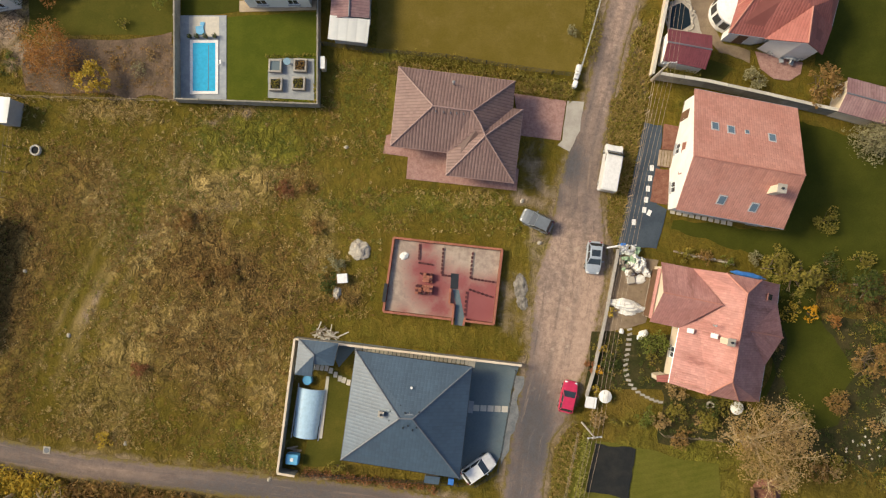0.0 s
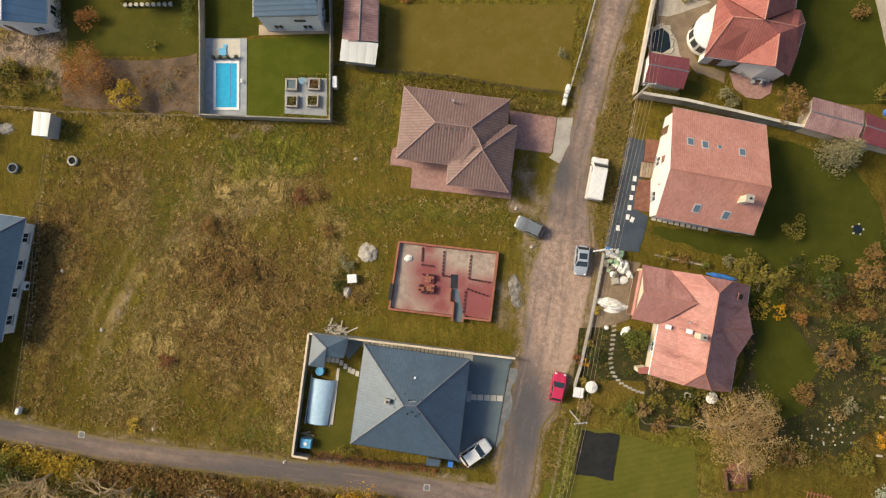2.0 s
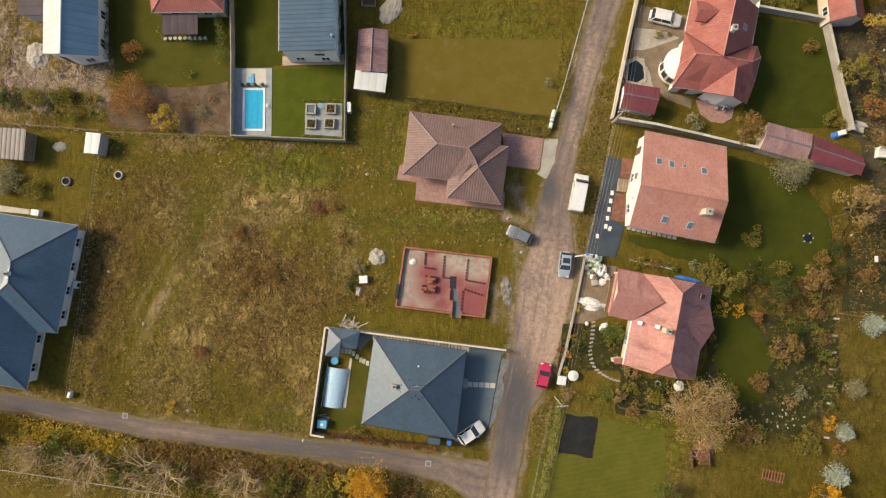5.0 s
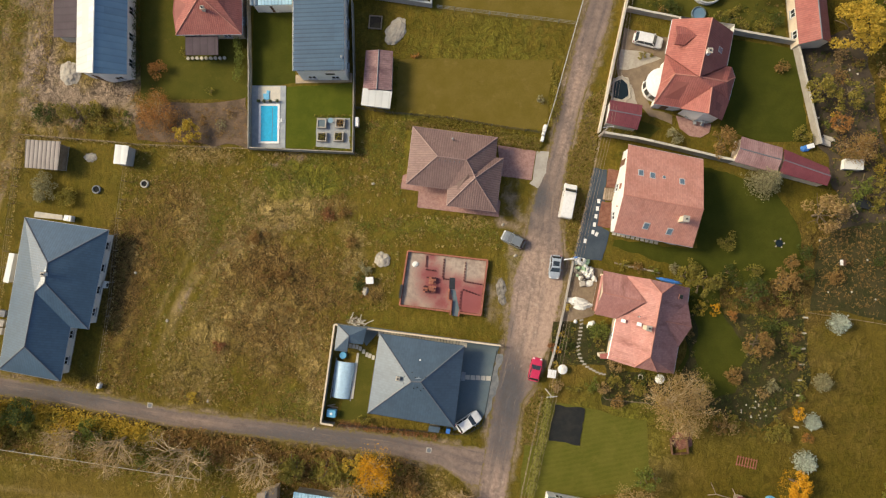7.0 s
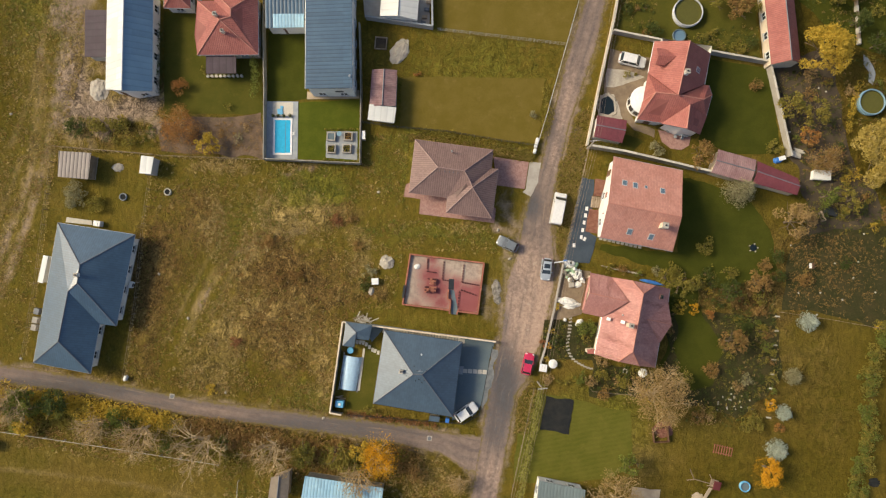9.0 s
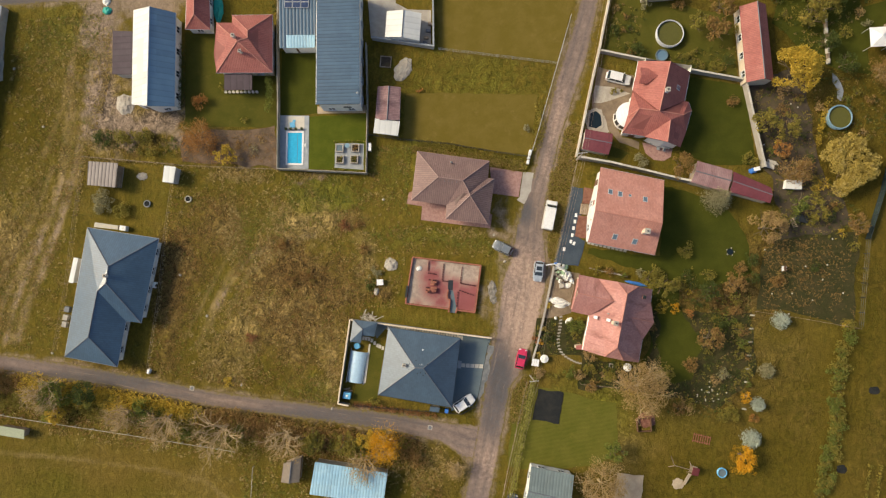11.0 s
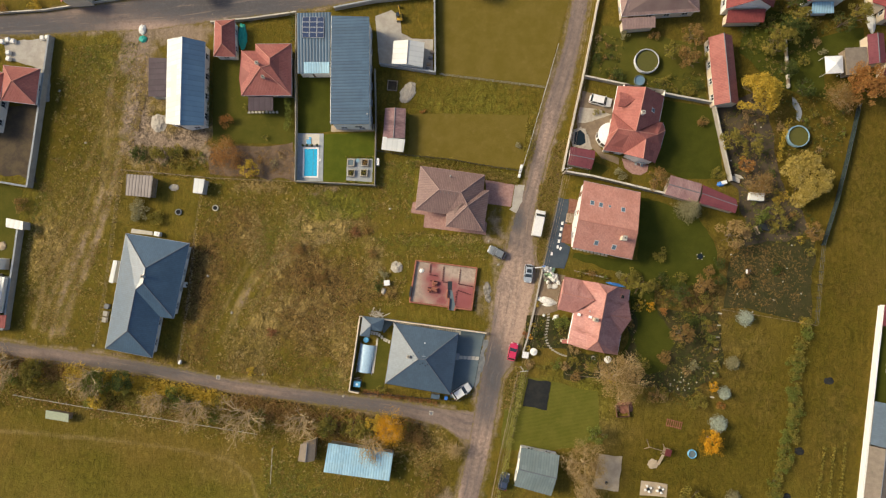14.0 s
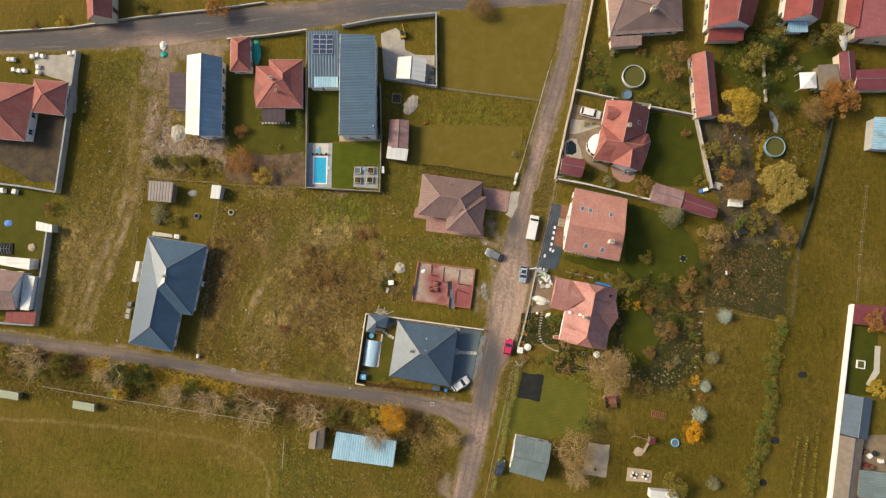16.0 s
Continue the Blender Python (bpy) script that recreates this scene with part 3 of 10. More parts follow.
SHOULDER = [((-62.0, 31.0), 3.2, 9, 1.0), ((-57.5, 25.6), 5, 3.0, 1.1), ((-51.0, 26.6), 4.5, 2.6, 1.0), ((-62.5, 43.5), 4, 6, 1.0), ((-49.0, 23.0), 2.0, 2.6, 0.7), ((-60.5, 20.5), 3, 1.6, 0.4), ((19.09, 25.39), 1.6, 6, 1.0), ((18.5, 9.0), 0.8, 7, 0.6), ((21.0, 19.5), 1.3, 3, 0.6), ((19.9, 14.5), 0.9, 4, 0.5), ((10.6, 3.0), 1.6, 3, 0.7), ((7.6, -4.0), 1.6, 4, 0.5), ((20.00, 22.24), 1.2, 4, 0.8), ((10.30, 10.36), 1.6, 4, 0.6), ((8.43, 7.24), 2, 1.2, 0.7), ((9.33, -0.21), 1.0, 3, 0.6), ((17.99, -0.83), 0.8, 3, 0.8), ((12.04, -18.07), 0.8, 2.5, 0.7), ((7.41, -23.58), 1, 2, 0.5), ((-19.62, -23.95), 6, 0.8, 0.4), ((3.95, -33.21), 2, 3, 0.7), ((0.64, -43.00), 2, 4, 0.9), ((-54.29, 47.85), 8, 3, 0.9), ((-61.61, 47.16), 4, 3, 0.8), ((-24.10, 16.89), 3, 0.9, 1.0), ((-59.65, 28.81), 5, 3, 0.8), ((62.81, 4.45), 4, 2, 0.4)]
SCRUB = [((-26.5, -8.0), 9, 8, 0.75), ((-40.5, 8.5), 5, 5, 0.6), ((-23.0, -14.5), 5, 5, 0.45), ((62.97, 29.19), 12, 16, 0.55), ((75.93, 44.89), 14, 12, 0.45), ((41.90, 43.33), 12, 9, 0.4), ((43.14, -7.56), 12, 10, 0.6), ((61.90, 45.95), 6, 8, 0.5), ((-25.82, -0.84), 9, 5, 0.9), ((-29.00, 4.15), 4, 2.5, 0.9), ((-17.76, 9.15), 3, 2, 0.9), ((-21.43, -3.33), 8, 5, 0.7), ((-34.46, -11.40), 3, 3, 0.7), ((-47.21, 2.90), 5, 6, 0.8), ((-48.39, -2.10), 4, 9, 0.9), ((-12.08, -3.32), 2, 2, 0.7), ((-44.15, 8.55), 4, 4, 0.35), ((-19.53, -8.29), 6, 3, 0.5),
         ((68.45, -9.37), 3, 3, 0.3), ((58.18, 2.03), 10, 7, 0.85), ((75.41, -1.14), 6, 4, 0.6), ((-40.01, 21.80), 9, 3, 0.7), ((-55.76, 22.79), 6, 2.5, 0.6), ((-48.36, -14.05), 3, 5, 0.6), ((-49.90, -4.64), 2, 7, 0.6), ((-1.75, -39.64), 3, 6, 0.5),
         ((46.60, -17.89), 14, 9, 0.6), ((48.92, -3.96), 8, 6, 0.8), ((39.70, -22.64), 4, 3, 0.4), ((82.06, -15.99), 3, 10, 0.3), ((-86.56, -18.37), 60, 2.5, 0.5), ((-45.60, -24.52), 40, 4, 0.55), ((-15.96, -29.65), 12, 4, 0.6), ((58.34, 37.50), 14, 12, 0.4)]
GREEN = [((-21.55, 12.92), 6, 4.5, 0.95), ((-24.70, 14.18), 4, 3, 0.8), ((-29.05, 8.53), 4, 3, 0.55), ((-35.31, 6.66), 2.5, 5, 0.6), ((-3.39, 6.63), 10, 1.2, 0.7), ((-6.53, 17.91), 1.5, 6, 0.9), ((3.45, 5.69), 5, 1.2, 0.9), ((-9.67, 19.18), 3, 7, 0.4), ((10.27, 2.27), 2.5, 4, 0.6), ((-21.92, -20.62), 5, 2, 0.7),
         ((-2.14, -8.26), 14, 2, 0.4), ((4.06, 32.03), 15, 10, 0.45), ((7.70, 27.27), 9, 3, 0.5), ((24.70, -22.97), 9, 8, 0.75), ((13.31, -39.26), 2, 4, 0.5), ((43.16, -26.00), 10, 6, 0.5), ((45.46, -37.33), 14, 8, 0.5), ((-88.10, 11.43), 8, 8, 0.7), ((-68.68, -41.31), 30, 7, 0.55), ((-39.05, -42.87), 15, 6, 0.6),
         ((-69.99, 42.14), 7, 6, 0.5), ((40.72, 42.11), 14, 10, 0.6), ((75.30, -10.39), 5, 9, 0.4), ((70.67, -16.23), 3, 8, 0.4), ((76.09, -39.95), 6, 6, 0.5), ((88.57, 35.47), 5, 12, 0.4), ((74.72, 41.28), 9, 7, 0.5)]
# smooth, shorter grass: the pitch, the eastern strips and the mown garden ground
FIELD = [((-68.68, -41.31), 34, 13, 1.0), ((-98.73, -38.57), 20, 11, 1.0), ((-42.62, -41.81), 10, 8, 0.9), ((75.24, -16.13), 9, 32, 1.0), ((80.26, 19.97), 9, 24, 1.0), ((89.44, 17.75), 9, 22, 0.9), ((42.02, -35.15), 16, 13, 1.0), ((58.08, -18.79), 8, 14, 0.7), ((52.30, -39.42), 9, 9, 0.9), ((40.72, 43.31), 13, 9, 1.0), ((71.25, 43.64), 14, 12, 1.0), ((61.92, 49.57), 9, 8, 1.0), ((71.10, 28.11), 8, 10, 0.9), ((62.78, -0.22), 8, 8, 0.6), ((-11.00, -42.16), 8, 7, 0.6), ((16.81, -42.59), 5, 4, 0.5), ((-90.42, 8.98), 7, 9, 0.8), ((-89.14, 55.59), 12, 4, 1.0), ((-60.81, 57.69), 14, 4, 1.0), ((20.66, -14.37), 6, 7, 0.8), ((42.09, -14.33), 8, 7, 0.9)]
# darker, olive-brown grass
DARKGRASS = [((-76.5, 30.0), 6, 14, 0.9), ((70.0, 22.0), 8, 14, 1.2), ((68.0, 40.0), 10, 12, 1.2), ((44.0, 42.0), 12, 8, 0.9), ((57.0, 8.0), 8, 8, 0.7), ((-64.0, -38.0), 30, 8, 0.45), ((-41.28, -15.75), 11, 8, 0.55), ((-30.64, -18.19), 8, 5, 0.4), ((75.24, -16.13), 10, 34, 1.0), ((80.26, 19.97), 10, 26, 0.8), ((89.44, 17.75), 10, 24, 0.7), ((45.46, -35.06), 20, 15, 0.8), ((59.20, -23.35), 9, 20, 0.8), ((71.26, 44.84), 20, 18, 1.2), ((59.54, 43.51), 8, 14, 1.0), ((61.62, -0.24), 12, 9, 0.8), ((43.31, -14.32), 10, 10, 0.8), ((75.39, -2.30), 6, 4, 1.0), ((-76.11, 28.59), 7, 9, 0.5), ((-36.95, 1.52), 12, 2.5, 0.3), ((-4.14, -36.27), 9, 10, 0.6), ((-57.48, -24.78), 50, 2.5, 0.7)]
# grass that is driven or trodden flat: lines and their half widths, and places
FLAT_LINES = [([(-45.8, -16.5), (-43.6, -8.5), (-40.6, -3.0), (-36.8, 2.9), (-32.0, 8.4)], 2.6), ([(-79.5, -12.0), (-76.5, -3.5), (-71.8, 6.0), (-68.3, 16.0), (-67.6, 27.0)], 3.0)]
FLAT = [((-9.5, 12.5), 5.5, 9, 1.0), ((-11.0, 2.5), 4.5, 4, 0.9), ((4.0, 4.5), 8, 2.2, 0.8), ((-2.0, -7.6), 12, 1.6, 0.9), ((-75.5, 32.0), 6, 14, 0.9), ((-56.0, 12.5), 7, 5, 0.8), ((8.5, 0.0), 2.5, 10, 0.8)]
# wheel tracks over the meadow: a line of points and a half width
TRACKS = [([(-81.0, -11.5), (-79.5, -3.5), (-76.0, 4.0), (-72.6, 10.5), (-70.2, 18.0)], 0.25), ([(-76.4, -8.0), (-75.0, -2.0), (-72.0, 4.6), (-69.6, 11.5), (-67.6, 19.0), (-66.8, 30.0)], 0.25), ([(-45.6, -12.0), (-42.6, -5.6), (-39.6, 0.8), (-35.6, 5.4)], 0.22), ([(-72.0, 20.0), (-69.0, 29.0), (-67.0, 40.0)], 0.3), ([(-79.2, -12.0), (-77.9, -5.2), (-74.2, 2.0), (-71.2, 8.8), (-69.0, 15.6), (-68.4, 25.2)], 0.28), ([(-43.4, -13.5), (-40.9, -6.8), (-37.9, -0.4), (-34.2, 3.4)], 0.3), ([(-38.26, -7.69), (-34.60, -0.22), (-30.87, 3.21), (-25.88, 5.09)], 0.3), ([(-75.98, -12.84), (-74.42, -7.48), (-70.69, 3.31)], 0.3), ([(-41.97, -10.80), (-39.24, -4.58), (-36.79, -0.22), (-34.01, 2.90), (-29.64, 5.40), (-23.38, 6.52)], 0.5), ([(-40.17, -5.83), (-36.19, 1.65), (-31.52, 4.78)], 0.35), ([(-77.42, -12.98), (-76.46, -7.87), (-73.06, 2.20), (-70.26, 9.91), (-68.56, 15.36), (-67.94, 26.26), (-67.76, 36.03)], 0.65), ([(-75.05, -12.23), (-73.85, -6.87), (-70.61, 1.52), (-68.51, 8.74), (-66.43, 16.59), (-65.33, 25.08)], 0.65),
          ([(-93.09, -31.67), (-78.66, -32.03), (-61.89, -33.27), (-49.97, -34.49), (-41.63, -36.26), (-37.41, -39.38), (-35.73, -43.93), (-36.52, -48.52)], 0.22)]


ROAD_L = [(25.15, 66.36), (24.37, 58.98), (22.33, 46.76), (18.53, 34.02), (15.83, 22.26), (14.81, 17.86), (12.98, 12.73), (11.85, 8.49), (10.89, 2.89), (9.45, -0.83), (8.82, -5.78), (8.37, -10.71), (7.44, -14.40), (6.50, -19.31), (5.75, -24.20), (3.98, -34.93), (1.61, -45.48), (0.22, -52.09)]
ROAD_R = [(28.74, 66.38), (28.07, 59.01), (26.47, 49.23), (23.96, 37.10), (19.58, 24.13), (18.42, 18.48), (17.33, 13.47), (16.87, 8.48), (17.21, 4.13), (17.57, 1.03), (17.36, -2.07), (16.41, -6.39), (15.15, -11.32), (13.15, -16.84), (11.30, -19.29), (10.54, -24.18), (8.40, -35.96), (6.23, -45.36), (4.49, -51.97)]
SOUTH_L = [(-113.73, -10.61), (-94.10, -13.20), (-81.92, -14.73), (-66.20, -16.41), (-54.16, -18.39), (-39.79, -20.90), (-22.01, -22.84), (-10.23, -23.97), (1.49, -25.56), (7.32, -25.89)]
SOUTH_R = [(-113.51, -14.18), (-93.92, -16.51), (-75.72, -18.38), (-57.64, -20.69), (-39.69, -23.93), (-21.93, -25.74), (-10.16, -27.21), (-0.78, -29.07), (3.34, -31.73), (6.83, -31.99)]
STREET_L = [(-117.50, 50.11), (-97.58, 50.79), (-81.52, 51.93), (-66.83, 54.29), (-52.15, 55.90), (-39.97, 57.49), (-29.02, 58.31), (-12.08, 60.17), (25.78, 62.67)]
STREET_R = [(-117.23, 45.87), (-97.35, 46.56), (-84.98, 46.68), (-72.68, 47.55), (-60.42, 47.91), (-48.25, 49.75), (-31.27, 51.88), (-24.02, 53.17), (-11.97, 55.25), (-2.94, 56.06), (25.81, 58.01)]
LANE_EDGES = [ROAD_L, ROAD_R, SOUTH_L[:-1], SOUTH_R[:-2], STREET_L, STREET_R]
# outlines of the uncut land
MEADOW = [[(-46.19, 17.70), (-29.89, 17.47), (-14.68, 16.99), (-12.19, 22.34), (-6.54, 22.33), (-7.14, 11.01), (-4.64, 8.50), (6.56, 7.56), (8.41, 2.89), (-7.12, 3.52), (-8.34, -5.80), (-17.04, -7.67), (-18.81, -23.06), (-22.02, -22.37), (-51.80, -17.64), (-49.75, -2.27), (-48.09, 18.07)],
          [(-77.47, 44.53), (-60.34, 45.94), (-60.96, 31.22), (-64.10, 19.04), (-67.51, -0.21), (-68.69, -14.46), (-84.39, -13.60), (-82.99, 6.70), (-81.08, 17.59)],
          [(-93.89, -17.10), (-57.61, -21.51), (-26.62, -26.19), (0.40, -29.85), (-1.63, -45.56), (-33.08, -46.15), (-35.83, -33.58), (-63.24, -29.58), (-93.42, -25.58)],
          [(52.37, -7.38), (67.88, -9.38), (63.72, -30.08), (60.23, -43.73), (51.15, -43.97), (54.60, -30.30)],
          [(70.89, 6.92), (82.57, 20.00), (82.80, -4.48), (79.71, -21.75), (76.05, -43.32), (63.63, -43.64), (67.17, -25.45), (70.74, -9.33)],
          [(54.73, 6.64), (70.89, 6.92), (69.61, -7.62), (54.11, -5.60)]]
UNCUT = MEADOW[:2]


def weight(x, y, blobs):
    best = 0.0
    for (cx, cy), rx, ry, s in blobs:
        d = math.hypot((x - cx) / rx, (y - cy) / ry)
        if d < 1.5:
            best = max(best, s * (1 - max(0.0, min(1.0, (d - 0.35) / 1.1)) ** 1.0))
    return best


def lattice(X, Y, seed):
    """Smooth value noise from 0 to 1 over arrays of places."""
    table = np.random.default_rng(seed).uniform(size=(256, 256))
    xi, yi = np.floor(X).astype(int), np.floor(Y).astype(int)
    u, v = X - xi, Y - yi
    u, v = u * u * (3 - 2 * u), v * v * (3 - 2 * v)
    a, b = table[xi % 256, yi % 256], table[(xi + 1) % 256, yi % 256]
    c, d = table[xi % 256, (yi + 1) % 256], table[(xi + 1) % 256, (yi + 1) % 256]
    return (a * (1 - u) + b * u) * (1 - v) + (c * (1 - u) + d * u) * v


def weights(X, Y, blobs):
    best = np.zeros_like(X)
    for (cx, cy), rx, ry, s in blobs:
        d = np.hypot((X - cx) / rx, (Y - cy) / ry)
        best = np.maximum(best, np.where(d < 1.5, s * (1 - np.clip((d - 0.35) / 1.1, 0, 1)), 0))
    return best


def line_distances(X, Y, line):
    best = np.full_like(X, 1e9)
    for (ax, ay), (bx, by) in zip(line, line[1:]):
        dx, dy = bx - ax, by - ay
        k = np.clip(((X - ax) * dx + (Y - ay) * dy) / (dx * dx + dy * dy), 0, 1)
        best = np.minimum(best, np.hypot(X - ax - k * dx, Y - ay - k * dy))
    return best


def ground_mesh():
    xs = np.array([-1500, -600, -250] + [-112 + 0.4 * i for i in range(556)] + [250, 600, 1500], float)
    ys = np.array([-1500, -600, -200] + [-62 + 0.4 * i for i in range(333)] + [200, 600, 1500], float)
    X, Y = np.meshgrid(xs, ys)
    near = (X >= -112) & (X <= 110.2) & (Y >= -62) & (Y <= 71)
    wx = X + 3.2 * (lattice(X * 0.3, Y * 0.3, 1) - 0.5) + 1.6 * (lattice(X * 0.9, Y * 0.9, 2) - 0.5)
    wy = Y + 3.2 * (lattice(X * 0.3, Y * 0.3, 3) - 0.5) + 1.6 * (lattice(X * 0.9, Y * 0.9, 4) - 0.5)
    d, sc, g, e = (weights(wx, wy, b) for b in (DRY, SCRUB, GREEN, SHOULDER))
    jx, jy = X + 0.5 * (lattice(X * 1.1, Y * 1.1, 8) - 0.5), Y + 0.5 * (lattice(X * 1.1, Y * 1.1, 9) - 0.5)
    rut = np.zeros_like(X)
    for ln, w in TRACKS:
        t = (1 - np.clip(line_distances(jx, jy, ln) / (max(w, 0.42) if w > 0.24 else 0.28) / 1.6, 0, 1) ** 1.5) * (1.0 if w > 0.24 else 0.55)
        broken = np.clip(1.9 * lattice(X * 0.22, Y * 0.22, 10), 0.45, 1)
        rut = np.maximum(rut, t * broken)
        if w > 0.4:
            e = np.maximum(e, 0.6 * t * broken)
    flat = weights(wx, wy, FLAT)
    for ln, w in FLAT_LINES:
        flat = np.maximum(flat, np.clip(1.4 - line_distances(wx, wy, ln) / w, 0, 1))
    # trodden earth along the edges of the lanes
    side = np.full_like(X, 1e9)
    for ln in LANE_EDGES:
        side = np.minimum(side, line_distances(jx, jy, ln))
    e = np.maximum(e, np.clip(0.62 - side * 0.55, 0, 1) * (0.45 + 0.9 * lattice(X * 0.35, Y * 0.35, 12)))
    fl, mo = np.minimum(1.0, 1.3 * weights(wx, wy, FIELD)), weights(wx, wy, DARKGRASS)
    for a, v in ((flat, 0.5), (d, 0.2), (sc, 0.1), (g, 0.2), (e, 0.0), (fl, 0.6), (mo, 0.0)):
        a[~near] = v
    # low humps of matted grass in the uncut land, flat along the tracks and beside the lanes
    lump = lattice(X * 0.8, Y * 0.8, 21) * 0.6 + lattice(X * 1.7, Y * 1.7, 22) * 0.4
    uncut = np.zeros_like(X)
    for poly in (UNCUT):
        uncut = np.maximum(uncut, np.clip(depth_inside(X, Y, poly) / 1.6, 0, 1))
    z = uncut * (1 - rut) * (1 - 0.8 * flat) * np.clip(np.maximum(np.maximum(d, sc), 0.6 * g) * 1.4 + 0.25, 0, 1) * np.clip(lump - 0.3, 0, 1) * 0.5
    verts = np.stack([X, Y, z], -1).reshape(-1, 3)
    nx = len(xs)
    ii, jj = np.meshgrid(np.arange(nx - 1), np.arange(len(ys) - 1))
    q = (jj * nx + ii).reshape(-1)
    faces = np.stack([q, q + 1, q + nx + 1, q + nx], 1)
    me = bpy.data.meshes.new("ground")
    me.from_pydata(verts.tolist(), [], faces.tolist())
    me.polygons.foreach_set("use_smooth", np.ones(len(faces), dtype=bool))
    at = me.color_attributes.new("cover", "FLOAT_COLOR", "POINT")
    at.data.foreach_set("color", np.stack([d, sc, g, e], -1).astype(np.float32).ravel())
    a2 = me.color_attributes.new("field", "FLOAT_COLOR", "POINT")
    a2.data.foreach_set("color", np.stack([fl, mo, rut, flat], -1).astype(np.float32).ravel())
    me.materials.append(M["meadow"])
    return tagged(new("ground", me), "rough autumn meadow of olive, brown and dry grass", "ground", kind="structure")


def depth_inside(X, Y, poly):
    """How far each place lies within an outline, and 0 outside it."""
    within = np.zeros(X.shape, bool)
    for (ax, ay), (bx, by) in zip(poly, poly[1:] + poly[:1]):
        hit = ((ay > Y) != (by > Y)) & (X < (bx - ax) * (Y - ay) / (by - ay + 1e-12) + ax)
        within ^= hit
    return np.where(within, line_distances(X, Y, poly + poly[:1]), 0.0)


def meadow_material():
    m, nt, bsdf = nodes_of("autumn_meadow")
    pos = nt.nodes.new("ShaderNodeTexCoord").outputs["Object"]
    at = nt.nodes.new("ShaderNodeVertexColor")
    at.layer_name = "cover"
    rgb = node(nt, "ShaderNodeSeparateColor", Color=at.outputs["Color"])
    dry, scrub, green = rgb.outputs[0], rgb.outputs[1], rgb.outputs[2]
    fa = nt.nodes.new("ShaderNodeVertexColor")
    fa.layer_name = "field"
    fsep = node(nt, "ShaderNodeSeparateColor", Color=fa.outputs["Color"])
    field, darkgrass, rut = fsep.outputs[0], fsep.outputs[1], fsep.outputs[2]

    # bent coordinates, so that the matted grass lies in curls and sheaves
    wob = nt.nodes.new("ShaderNodeVectorMath")
    wob.operation = "MULTIPLY_ADD"
    nt.links.new(node(nt, "ShaderNodeTexNoise", Vector=pos, Scale=0.45, Detail=3.0, Roughness=0.6).outputs["Color"], wob.inputs[0])
    wob.inputs[1].default_value = (3.6, 3.6, 0.0)
    nt.links.new(pos, wob.inputs[2])
    bent = wob.outputs[0]

    n0 = noise_of(nt, pos, 0.07, 4.0, 0.6)
    n1 = noise_of(nt, pos, 0.2, 6.0, 0.68)
    n2 = noise_of(nt, bent, 0.75, 6.0, 0.7)
    n3 = noise_of(nt, bent, 3.4, 5.0, 0.72)
    fib = noise_of(nt, bent, 2.6, 5.0, 0.7, (0.22, 0.6))
    comb = noise_of(nt, pos, 1.5, 5.0, 0.7, (0.16, -1.05))
    sheaf = maths(nt, "SUBTRACT", 1.0, maths(nt, "ABSOLUTE", maths(nt, "MULTIPLY", maths(nt, "SUBTRACT", noise_of(nt, bent, 1.9, 5.0, 0.6, (0.33, 0.3)), 0.5), 5.0)))
    sheaf = ramp(nt, sheaf, 0.15, 0.95)
    v1 = node(nt, "ShaderNodeTexVoronoi", Vector=bent, Scale=1.1, Randomness=1.0).outputs["Distance"]
    v2 = node(nt, "ShaderNodeTexVoronoi", Vector=bent, Scale=3.4, Randomness=1.0).outputs["Distance"]
    clump = maths(nt, "SUBTRACT", 1.25, maths(nt, "ADD", maths(nt, "MULTIPLY", v1, 0.6), maths(nt, "MULTIPLY", v2, 0.7)))

    col = mixc(nt, ramp(nt, n1, 0.36, 0.64), (0.118, 0.09, 0.012), (0.152, 0.107, 0.018))
    col = mixc(nt, ramp(nt, n2, 0.4, 0.7), col, (0.09, 0.08, 0.011))
    turf = mixc(nt, ramp(nt, n1, 0.35, 0.65), (0.096, 0.078, 0.010), (0.128, 0.094, 0.016))
    turf = mixc(nt, ramp(nt, n0, 0.42, 0.62), turf, (0.15, 0.102, 0.02))
    col = mixc(nt, field, col, turf)
    flat = fa.outputs["Alpha"]
    col = mixc(nt, maths(nt, "MULTIPLY", flat, 0.75), col, mixc(nt, ramp(nt, comb, 0.35, 0.65), (0.108, 0.088, 0.011), (0.155, 0.112, 0.02)))
    calm = maths(nt, "SUBTRACT", 1.0, maths(nt, "MULTIPLY", maths(nt, "MAXIMUM", field, maths(nt, "MULTIPLY", flat, 1.3)), 0.5))

    def over(col, ch, gain, lo, hi, tone):
        w = maths(nt, "ADD", ch, maths(nt, "MULTIPLY", maths(nt, "SUBTRACT", n2, 0.5), gain))
        w = maths(nt, "ADD", w, maths(nt, "MULTIPLY", maths(nt, "SUBTRACT", n3, 0.5), 0.5))
        return mixc(nt, maths(nt, "MULTIPLY", ramp(nt, w, lo, hi), calm), col, tone)

    col = over(col, green, 1.1, 0.1, 0.8, mixc(nt, n3, (0.108, 0.102, 0.013), (0.172, 0.155, 0.024)))
    col = over(col, scrub, 1.2, 0.1, 0.85, mixc(nt, ramp(nt, n3, 0.35, 0.65), (0.078, 0.05, 0.015), (0.205, 0.128, 0.043)))
    col = over(col, dry, 1.3, 0.08, 0.8, mixc(nt, ramp(nt, fib, 0.35, 0.65), (0.165, 0.118, 0.03), (0.35, 0.25, 0.095)))
    rough = maths(nt, "MAXIMUM", maths(nt, "MAXIMUM", dry, scrub), maths(nt, "MULTIPLY", green, 0.7))
